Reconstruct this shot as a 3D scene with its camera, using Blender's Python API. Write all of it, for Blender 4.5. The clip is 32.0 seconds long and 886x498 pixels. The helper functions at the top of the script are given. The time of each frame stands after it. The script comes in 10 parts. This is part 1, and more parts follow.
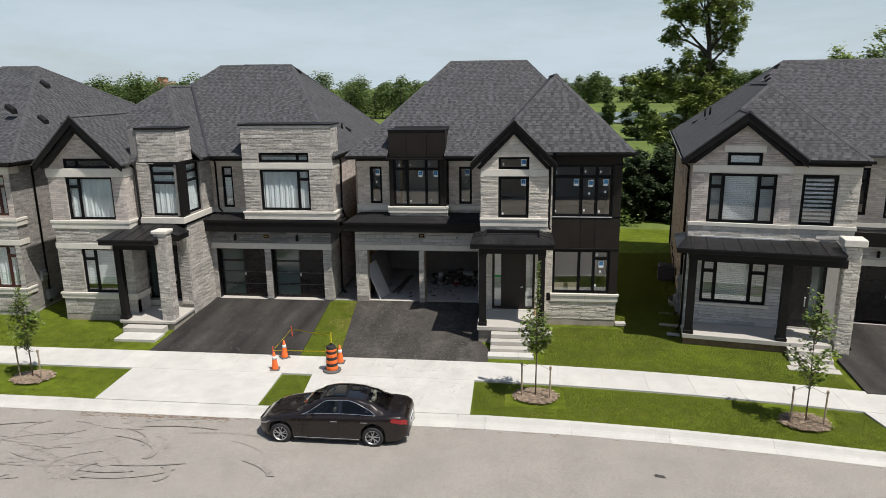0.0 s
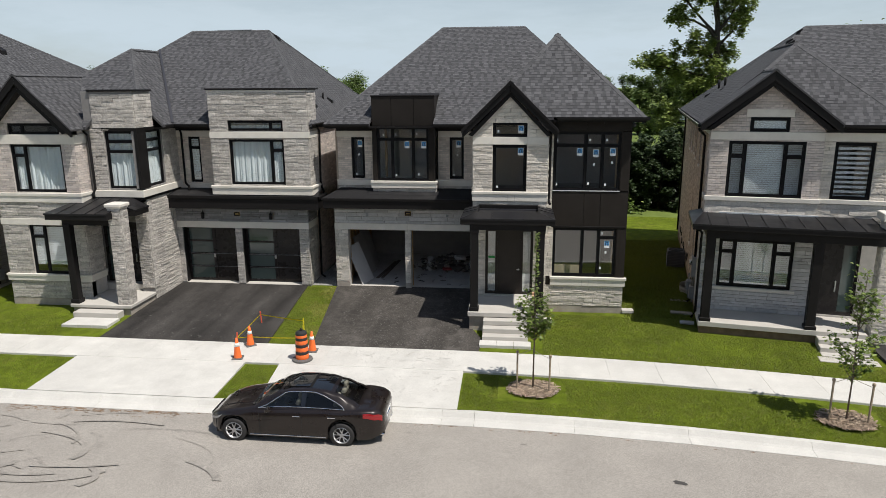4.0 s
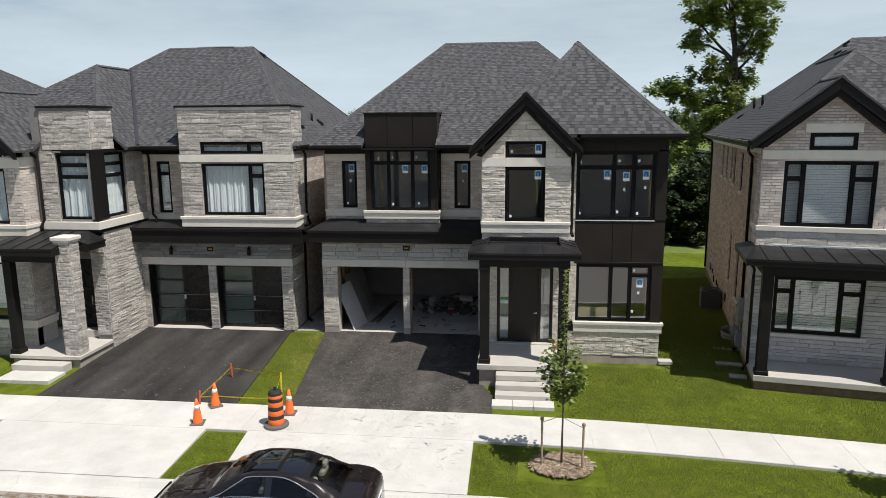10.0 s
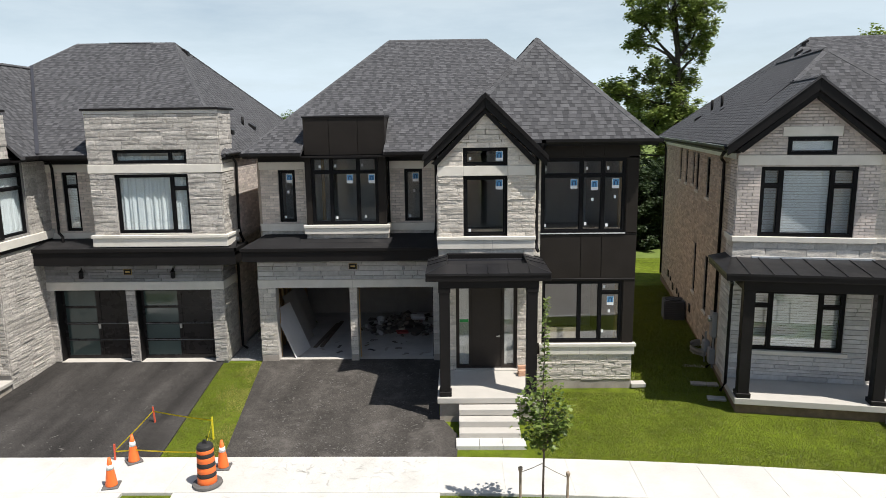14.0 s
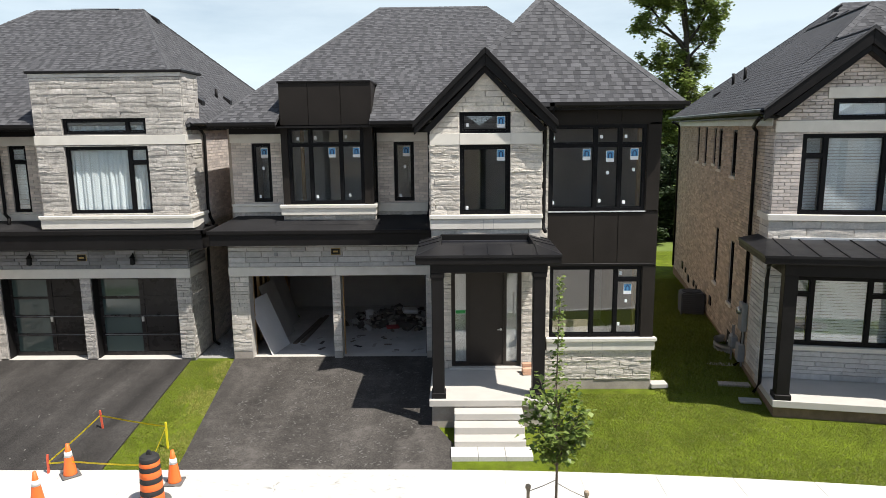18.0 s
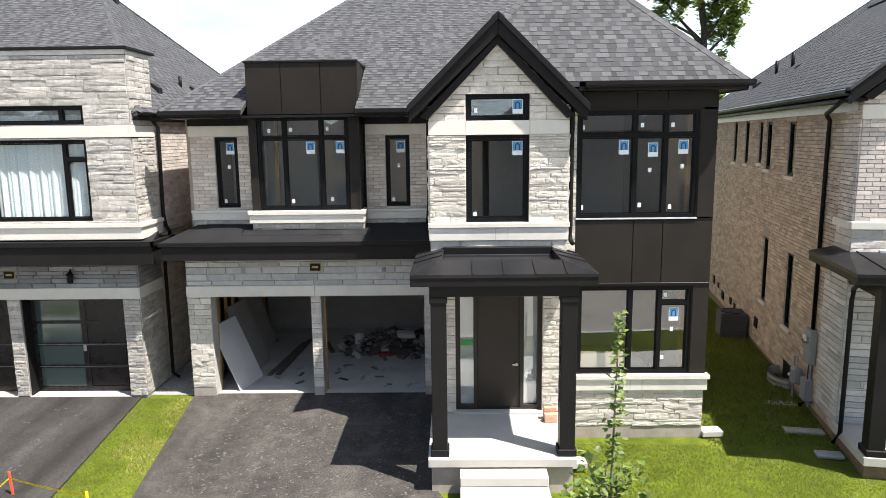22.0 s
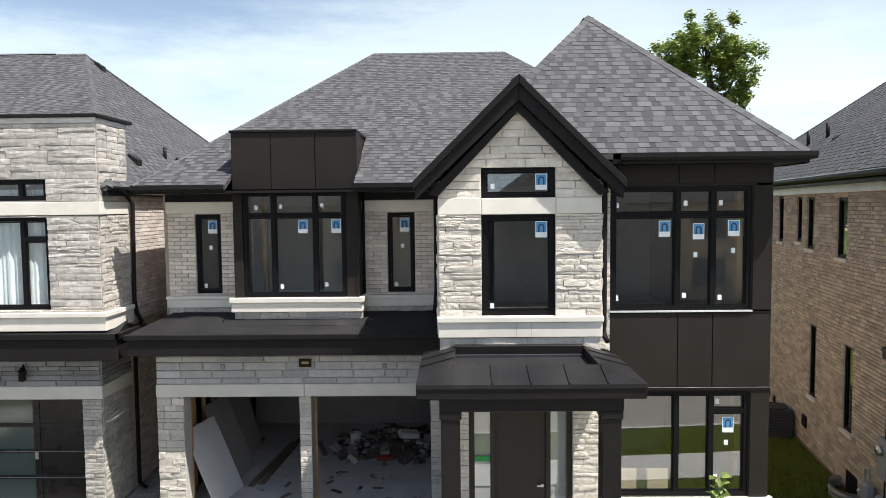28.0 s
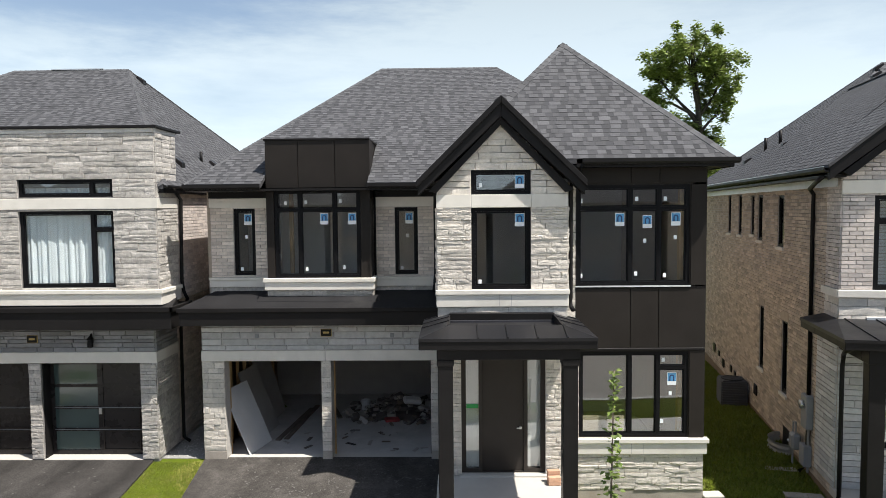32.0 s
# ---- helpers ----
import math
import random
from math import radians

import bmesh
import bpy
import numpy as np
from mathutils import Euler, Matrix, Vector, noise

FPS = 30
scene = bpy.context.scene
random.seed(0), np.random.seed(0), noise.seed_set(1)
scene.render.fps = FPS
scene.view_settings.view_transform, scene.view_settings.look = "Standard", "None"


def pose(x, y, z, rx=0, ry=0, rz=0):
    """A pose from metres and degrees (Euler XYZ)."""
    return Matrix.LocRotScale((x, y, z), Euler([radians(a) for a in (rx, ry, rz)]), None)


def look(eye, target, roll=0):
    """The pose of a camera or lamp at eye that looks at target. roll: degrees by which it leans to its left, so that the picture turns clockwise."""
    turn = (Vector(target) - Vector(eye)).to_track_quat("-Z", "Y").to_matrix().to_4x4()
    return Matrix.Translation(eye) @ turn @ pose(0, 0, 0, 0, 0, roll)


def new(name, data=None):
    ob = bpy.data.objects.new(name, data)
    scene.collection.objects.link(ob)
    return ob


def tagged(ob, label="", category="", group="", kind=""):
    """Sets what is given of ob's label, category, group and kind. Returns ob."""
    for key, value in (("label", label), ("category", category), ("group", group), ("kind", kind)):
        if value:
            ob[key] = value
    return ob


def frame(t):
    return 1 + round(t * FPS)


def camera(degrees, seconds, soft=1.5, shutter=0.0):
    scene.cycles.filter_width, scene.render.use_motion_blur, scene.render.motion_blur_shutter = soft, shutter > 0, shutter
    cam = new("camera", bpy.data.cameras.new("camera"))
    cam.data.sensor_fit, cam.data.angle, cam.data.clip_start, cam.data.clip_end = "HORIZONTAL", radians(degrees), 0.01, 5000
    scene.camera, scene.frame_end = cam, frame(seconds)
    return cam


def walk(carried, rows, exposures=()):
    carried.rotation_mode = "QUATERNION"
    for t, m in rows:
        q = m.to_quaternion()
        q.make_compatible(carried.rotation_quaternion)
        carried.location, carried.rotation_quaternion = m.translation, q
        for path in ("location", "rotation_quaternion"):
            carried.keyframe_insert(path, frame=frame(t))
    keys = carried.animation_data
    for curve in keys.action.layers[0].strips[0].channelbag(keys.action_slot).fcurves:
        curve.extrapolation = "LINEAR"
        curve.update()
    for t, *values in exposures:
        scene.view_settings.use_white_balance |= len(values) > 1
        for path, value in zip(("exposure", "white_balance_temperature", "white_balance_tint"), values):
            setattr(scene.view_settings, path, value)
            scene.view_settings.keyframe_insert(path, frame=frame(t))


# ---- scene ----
cam = camera(66.3, 32.0, 0.7)
METRES, EYE, TILT, LEAN, TURN = 22.4, 10.1, 0.0, 0.0, 6.6
ROWS = [
    (0.0, 0.0, 0.0, 0.0, -0.16, -13.57, 0.66),
    (0.5, 0.0028, 0.0141, -0.0109, -0.17, -13.54, 0.63),
    (1.0, 0.0055, 0.0287, -0.0208, -0.18, -13.53, 0.58),
    (1.5, 0.0083, 0.0433, -0.0282, -0.2, -13.48, 0.51),
    (2.0, 0.0109, 0.0578, -0.0335, -0.21, -13.5, 0.42),
    (2.5, 0.0126, 0.0731, -0.0408, -0.24, -13.48, 0.36),
    (3.0, 0.0143, 0.089, -0.0507, -0.26, -13.49, 0.32),
    (3.5, 0.0152, 0.1048, -0.0598, -0.27, -13.51, 0.3),
    (5.5, 0.0232, 0.161, -0.0983, 0.18, -13.47, 0.25),
    (6.0, 0.0234, 0.1732, -0.1022, 0.64, -13.44, 0.26),
    (6.5, 0.0219, 0.1862, -0.105, 0.67, -13.42, 0.27),
    (7.0, 0.0192, 0.1994, -0.1066, 0.65, -13.41, 0.32),
    (7.5, 0.0179, 0.2122, -0.1074, 0.63, -13.4, 0.35),
    (8.0, 0.0182, 0.2263, -0.1083, 0.63, -13.37, 0.39),
    (8.5, 0.0156, 0.2426, -0.1087, 0.61, -12.78, 0.41),
    (9.0, 0.0151, 0.2576, -0.1086, 0.6, -11.34, 0.41),
    (9.5, 0.0144, 0.2725, -0.1078, 0.53, -10.32, 0.41),
    (10.0, 0.013, 0.286, -0.1071, -0.21, -10.28, 0.42),
    (10.5, 0.0098, 0.3003, -0.106, -0.99, -10.27, 0.45),
    (11.0, 0.0073, 0.3136, -0.1048, -1.33, -10.28, 0.47),
    (11.5, 0.0037, 0.327, -0.1042, -1.57, -10.26, 0.5),
    (12.0, 0.0, 0.3405, -0.1041, -2.16, -10.25, 0.54),
    (12.5, -0.0022, 0.3537, -0.1041, -3.22, -10.24, 0.58),
    (13.0, -0.0034, 0.3662, -0.1038, -4.31, -10.26, 0.62),
    (13.5, -0.0044, 0.3787, -0.1025, -5.26, -10.26, 0.65),
    (14.0, -0.0051, 0.3892, -0.102, -5.59, -10.25, 0.68),
    (14.5, -0.0045, 0.3991, -0.101, -5.59, -10.23, 0.67),
    (16.5, 0.0014, 0.4464, -0.1076, -5.68, -10.09, 0.69),
    (17.0, 0.0044, 0.4623, -0.1252, -5.68, -10.08, 0.66),
    (17.5, 0.0075, 0.4785, -0.1395, -5.68, -10.1, 0.65),
    (18.0, 0.0108, 0.4941, -0.1459, -5.68, -10.1, 0.63),
    (18.5, 0.0129, 0.5107, -0.1536, -5.71, -10.1, 0.6),
    (19.0, 0.015, 0.5278, -0.1637, -5.71, -10.09, 0.62),
    (19.5, 0.0171, 0.546, -0.168, -5.73, -10.09, 0.62),
    (20.0, 0.0206, 0.566, -0.168, -5.73, -10.04, 0.61),
    (20.5, 0.0214, 0.5856, -0.1673, -5.74, -10.05, 0.62),
    (21.0, 0.0222, 0.6048, -0.1664, -5.72, -10.01, 0.65),
    (21.5, 0.0229, 0.6239, -0.1656, -5.71, -9.86, 0.68),
    (22.0, 0.0234, 0.6437, -0.1655, -5.7, -9.38, 0.68),
    (22.5, 0.025, 0.6633, -0.1651, -5.73, -8.81, 0.7),
    (23.0, 0.0266, 0.6839, -0.1645, -5.75, -8.14, 0.68),
    (23.5, 0.0276, 0.7055, -0.1626, -5.76, -7.64, 0.69),
    (24.0, 0.029, 0.7282, -0.1628, -5.71, -4.94, 0.71),
    (24.5, 0.0306, 0.7499, -0.163, -5.7, -3.66, 0.68),
    (25.0, 0.0324, 0.7684, -0.1616, -5.71, -3.62, 0.7),
    (25.5, 0.0329, 0.7759, -0.1602, -5.69, -3.61, 0.7),
    (27.5, 0.0271, 0.7528, -0.1578, -5.64, -3.62, 0.63),
    (28.0, 0.0244, 0.7357, -0.1578, -5.62, -3.58, 0.6),
    (28.5, 0.0211, 0.7171, -0.1582, -5.58, -3.56, 0.61),
    (29.0, 0.0184, 0.6976, -0.1599, -5.54, -3.55, 0.6),
    (29.5, 0.0166, 0.6793, -0.1599, -5.52, -3.52, 0.59),
    (30.0, 0.0163, 0.6619, -0.1611, -5.49, -3.51, 0.57),
    (30.5, 0.0154, 0.6461, -0.1611, -5.45, -3.48, 0.56),
    (31.0, 0.0152, 0.6331, -0.1614, -5.42, -3.46, 0.56),
    (31.5, 0.0163, 0.6216, -0.1628, -5.4, -3.48, 0.56),
    (32.0, 0.0171, 0.61, -0.1638, -5.38, -3.49, 0.54),
]
EXPOSURES = [(0.0, 0.06), (7.0, 0.13), (10.0, 0.19), (13.0, 0.38), (17.0, 0.58), (19.0, 0.77), (21.0, 1.12), (23.0, 1.30), (24.0, 1.24), (25.0, 1.10), (28.0, 0.99), (32.0, 0.78)]
walk(cam, [(t, pose(0, 0, EYE, TILT, LEAN, TURN) @ pose(METRES * x, METRES * y, METRES * z, 90 + pitch, roll, yaw)) for t, x, y, z, yaw, pitch, roll in ROWS], EXPOSURES)

# ---- world and sun ----
SUN_TO = Vector((1.69, -1.06, 3.95)).normalized()
world = bpy.data.worlds.new("sky")
scene.world = world
world.use_nodes = True
wn, wl = world.node_tree.nodes, world.node_tree.links
wn.clear()
w_out = wn.new("ShaderNodeOutputWorld")
w_bg = wn.new("ShaderNodeBackground")
w_sky = wn.new("ShaderNodeTexSky")
w_sky.sky_type = "NISHITA"
w_sky.sun_disc = False
w_sky.sun_elevation = math.asin(SUN_TO.z)
w_sky.sun_rotation = math.atan2(SUN_TO.x, SUN_TO.y)
w_sky.air_density, w_sky.dust_density, w_sky.ozone_density = 1.0, 1.2, 0.6
w_co = wn.new("ShaderNodeTexCoord")
w_map = wn.new("ShaderNodeMapping")
w_map.inputs["Scale"].default_value = (1.0, 1.6, 5.0)
w_map.inputs["Rotation"].default_value = (0.0, radians(9), radians(20))
w_noise = wn.new("ShaderNodeTexNoise")
w_noise.inputs["Scale"].default_value = 2.1
w_noise.inputs["Detail"].default_value = 7.0
w_noise.inputs["Roughness"].default_value = 0.62
w_ramp = wn.new("ShaderNodeMapRange")
w_ramp.inputs["From Min"].default_value, w_ramp.inputs["From Max"].default_value = 0.32, 0.58
w_ramp.inputs["To Min"].default_value, w_ramp.inputs["To Max"].default_value = 0.55, 1.0
# a bank of thin white cloud round the horizon, open blue sky above it
w_sep = wn.new("ShaderNodeSeparateXYZ")
w_tilt = wn.new("ShaderNodeMath")
w_tilt.operation = "MULTIPLY_ADD"
w_tilt.inputs[1].default_value, w_tilt.inputs[2].default_value = 0.184, 0.175
w_top = wn.new("ShaderNodeMath")
w_top.operation = "SUBTRACT"
w_rag = wn.new("ShaderNodeMath")
w_rag.operation = "MULTIPLY_ADD"
w_rag.inputs[1].default_value = 0.24
w_edge = wn.new("ShaderNodeMapRange")
w_edge.interpolation_type = "SMOOTHSTEP"
w_edge.inputs["From Min"].default_value, w_edge.inputs["From Max"].default_value = -0.06, 0.05
w_edge.inputs["To Min"].default_value, w_edge.inputs["To Max"].default_value = 0.20, 1.0
w_high = wn.new("ShaderNodeMapRange")
w_high.inputs["From Min"].default_value, w_high.inputs["From Max"].default_value = 0.08, 0.30
w_high.inputs["To Min"].default_value, w_high.inputs["To Max"].default_value = 1.0, 0.68
w_fac = wn.new("ShaderNodeMath")
w_fac.operation = "MULTIPLY"
w_mix = wn.new("ShaderNodeMix")
w_mix.data_type = "RGBA"
wl.new(w_co.outputs["Generated"], w_map.inputs["Vector"])
wl.new(w_map.outputs["Vector"], w_noise.inputs["Vector"])
wl.new(w_noise.outputs["Fac"], w_ramp.inputs["Value"])
wl.new(w_co.outputs["Generated"], w_sep.inputs[0])
wl.new(w_sep.outputs["X"], w_tilt.inputs[0])
wl.new(w_tilt.outputs[0], w_top.inputs[0])
wl.new(w_sep.outputs["Z"], w_top.inputs[1])
wl.new(w_noise.outputs["Fac"], w_rag.inputs[0])
wl.new(w_top.outputs[0], w_rag.inputs[2])
wl.new(w_rag.outputs[0], w_edge.inputs["Value"])
wl.new(w_edge.outputs["Result"], w_fac.inputs[0])
wl.new(w_ramp.outputs["Result"], w_fac.inputs[1])
wl.new(w_fac.outputs[0], w_mix.inputs[0])
w_cloud = wn.new("ShaderNodeVectorMath")
w_cloud.operation = "SCALE"
w_cloud.inputs[0].default_value = (6.4, 7.55, 8.4)
wl.new(w_sep.outputs["Z"], w_high.inputs["Value"])
wl.new(w_high.outputs["Result"], w_cloud.inputs["Scale"])
wl.new(w_cloud.outputs[0], w_mix.inputs[7])
wl.new(w_sky.outputs["Color"], w_mix.inputs[6])
wl.new(w_mix.outputs[2], w_bg.inputs["Color"])
wl.new(w_bg.outputs["Background"], w_out.inputs["Surface"])
w_bg.inputs["Strength"].default_value = 0.085

sun_data = bpy.data.lights.new("sun", "SUN")
sun_data.energy, sun_data.angle, sun_data.color = 4.6, radians(0.55), (1.0, 0.955, 0.89)
sun = new("sun", sun_data)
sun.matrix_world = look((30, -20, 60), Vector((30, -20, 60)) - SUN_TO)

# ---- materials ----
def material(name, base, rough=0.8, metal=0.0, vary=0.12, scale=6.0, fine=90.0, bump=0.15, bump_dist=0.004,
             piece=0.0, tint=None, spec=0.5, sharp=0.0, speckle=0.0, streak=0.0, stain=0.0, stain_col=(0.05, 0.05, 0.05), coat=0.0):
    """A surface with broad patches, fine grain, relief and, for pieces, a shade of their own."""
    m = bpy.data.materials.new(name)
    m.use_nodes = True
    n, k = m.node_tree.nodes, m.node_tree.links
    p = n["Principled BSDF"]
    p.inputs["Roughness"].default_value = rough
    p.inputs["Metallic"].default_value = metal
    p.inputs["Specular IOR Level"].default_value = spec
    p.inputs["Coat Weight"].default_value = coat
    co = n.new("ShaderNodeNewGeometry")
    src = co.outputs["Position"]

    def noise_of(sc, detail=4.0, r=0.55):
        t = n.new("ShaderNodeTexNoise")
        t.inputs["Scale"].default_value, t.inputs["Detail"].default_value = sc, detail
        t.inputs["Roughness"].default_value = r
        k.new(src, t.inputs["Vector"])
        return t.outputs["Fac"]

    def ranged(sock, lo, hi):
        r = n.new("ShaderNodeMapRange")
        r.inputs["From Min"].default_value, r.inputs["From Max"].default_value = 0.25, 0.75
        r.inputs["To Min"].default_value, r.inputs["To Max"].default_value = lo, hi
        k.new(sock, r.inputs["Value"])
        return r.outputs["Result"]

    def times(col, val):
        x = n.new("ShaderNodeVectorMath")
        x.operation = "SCALE"
        k.new(col, x.inputs[0])
        k.new(val, x.inputs["Scale"])
        return x.outputs[0]

    rgb = n.new("ShaderNodeRGB")
    rgb.outputs[0].default_value = (*base, 1)
    col = rgb.outputs[0]
    if piece > 0:
        geo, inf = n.new("ShaderNodeNewGeometry"), n.new("ShaderNodeObjectInfo")
        add = n.new("ShaderNodeMath")
        add.operation = "ADD"
        k.new(geo.outputs["Random Per Island"], add.inputs[0])
        k.new(inf.outputs["Random"], add.inputs[1])
        fr = n.new("ShaderNodeMath")
        fr.operation = "FRACT"
        k.new(add.outputs[0], fr.inputs[0])
        if tint:
            mx = n.new("ShaderNodeMix")
            mx.data_type = "RGBA"
            mx.inputs[7].default_value = (*tint, 1)
            fac = fr.outputs[0]
            if sharp > 0:
                st = n.new("ShaderNodeMapRange")
                st.inputs["From Min"].default_value, st.inputs["From Max"].default_value = 0.55 - sharp, 0.55 + sharp
                k.new(fac, st.inputs["Value"])
                fac = st.outputs["Result"]
            k.new(fac, mx.inputs[0])
            k.new(col, mx.inputs[6])
            col = mx.outputs[2]
        m2 = n.new("ShaderNodeMath")
        m2.operation = "MULTIPLY"
        m2.inputs[1].default_value = 7.31
        k.new(fr.outputs[0], m2.inputs[0])
        f2 = n.new("ShaderNodeMath")
        f2.operation = "FRACT"
        k.new(m2.outputs[0], f2.inputs[0])
        r = n.new("ShaderNodeMapRange")
        r.inputs["To Min"].default_value, r.inputs["To Max"].default_value = 1 - piece, 1 + piece
        k.new(f2.outputs[0], r.inputs["Value"])
        col = times(col, r.outputs["Result"])
    broad = noise_of(scale / 6.0, 3.0)
    mid = noise_of(scale, 5.0)
    grain = noise_of(fine, 3.0)
    col = times(col, ranged(broad, 1 - vary * 0.7, 1 + vary * 0.7))
    col = times(col, ranged(mid, 1 - vary, 1 + vary))
    col = times(col, ranged(grain, 1 - vary * 0.7, 1 + vary * 0.7))
    if speckle > 0:
        # stones of the aggregate
        vo = n.new("ShaderNodeTexVoronoi")
        vo.inputs["Scale"].default_value = 55.0
        k.new(src, vo.inputs["Vector"])
        sv = n.new("ShaderNodeSeparateColor")
        k.new(vo.outputs["Color"], sv.inputs["Color"])
        r = n.new("ShaderNodeMapRange")
        r.inputs["To Min"].default_value, r.inputs["To Max"].default_value = 1 - speckle, 1 + speckle
        k.new(sv.outputs["Red"], r.inputs["Value"])
        col = times(col, r.outputs["Result"])
    if streak > 0:
        # long soft marks of rolling and tyres
        mp = n.new("ShaderNodeMapping")
        mp.inputs["Scale"].default_value = (1.25, 0.13, 1.0)
        k.new(src, mp.inputs["Vector"])
        tn = n.new("ShaderNodeTexNoise")
        tn.inputs["Scale"].default_value, tn.inputs["Detail"].default_value = 1.0, 3.0
        k.new(mp.outputs["Vector"], tn.inputs["Vector"])
        col = times(col, ranged(tn.outputs["Fac"], 1 - streak, 1 + streak))
    if stain > 0:
        sn = noise_of(scale * 0.33, 8.0, 0.7)
        rr = n.new("ShaderNodeValToRGB")
        rr.color_ramp.elements[0].position, rr.color_ramp.elements[1].position = 0.54, 0.70
        k.new(sn, rr.inputs["Fac"])
        ml = n.new("ShaderNodeMath")
        ml.operation = "MULTIPLY"
        ml.inputs[1].default_value = stain
        k.new(rr.outputs["Color"], ml.inputs[0])
        mx = n.new("ShaderNodeMix")
        mx.data_type = "RGBA"
        mx.inputs[7].default_value = (*stain_col, 1)
        k.new(ml.outputs[0], mx.inputs[0])
        k.new(col, mx.inputs[6])
        col = mx.outputs[2]
    k.new(col, p.inputs["Base Color"])
    k.new(ranged(mid, max(0.02, rough - 0.08), min(1.0, rough + 0.08)), p.inputs["Roughness"])
    if bump > 0:
        ad = n.new("ShaderNodeMath")
        ad.operation = "ADD"
        k.new(mid, ad.inputs[0])
        k.new(grain, ad.inputs[1])
        b = n.new("ShaderNodeBump")
        b.inputs["Strength"].default_value, b.inputs["Distance"].default_value = bump, bump_dist
        k.new(ad.outputs[0], b.inputs["Height"])
        k.new(b.outputs["Normal"], p.inputs["Normal"])
    return m


def glass_material(name, tint=(0.86, 0.89, 0.89), ior=1.45, extra=0.0):
    m = bpy.data.materials.new(name)
    m.use_nodes = True
    n, k = m.node_tree.nodes, m.node_tree.links
    n.clear()
    out, mix = n.new("ShaderNodeOutputMaterial"), n.new("ShaderNodeMixShader")
    tr, gl, fr = n.new("ShaderNodeBsdfTransparent"), n.new("ShaderNodeBsdfGlossy"), n.new("ShaderNodeLayerWeight")
    tr.inputs["Color"].default_value = (*tint, 1)
    gl.inputs["Roughness"].default_value = 0.0
    fr.inputs["Blend"].default_value = 0.5
    pw = n.new("ShaderNodeMath")
    pw.operation = "POWER"
    pw.inputs[1].default_value = 5.0
    k.new(fr.outputs["Facing"], pw.inputs[0])
    f0 = ((ior - 1) / (ior + 1)) ** 2
    ad = n.new("ShaderNodeMath")
    ad.operation = "MULTIPLY_ADD"
    ad.inputs[1].default_value, ad.inputs[2].default_value = 1 - f0, f0 + extra
    ad.use_clamp = True
    k.new(pw.outputs[0], ad.inputs[0])
    k.new(ad.outputs[0], mix.inputs[0])
    k.new(tr.outputs[0], mix.inputs[1])
    k.new(gl.outputs[0], mix.inputs[2])
    k.new(mix.outputs[0], out.inputs["Surface"])
    return m


def leaf_material(name, base, other, rough=0.5, piece=0.35):
    m = material(name, base, rough, vary=0.15, scale=1.2, fine=20, bump=0, piece=piece, tint=other)
    p = m.node_tree.nodes["Principled BSDF"]
    link = p.inputs["Base Color"].links[0].from_socket
    tl, ad = m.node_tree.nodes.new("ShaderNodeBsdfTranslucent"), m.node_tree.nodes.new("ShaderNodeMixShader")
    ad.inputs[0].default_value = 0.30
    k = m.node_tree.links
    k.new(link, tl.inputs["Color"])
    k.new(p.outputs[0], ad.inputs[1])
    k.new(tl.outputs[0], ad.inputs[2])
    k.new(ad.outputs[0], m.node_tree.nodes["Material Output"].inputs["Surface"])
    return m


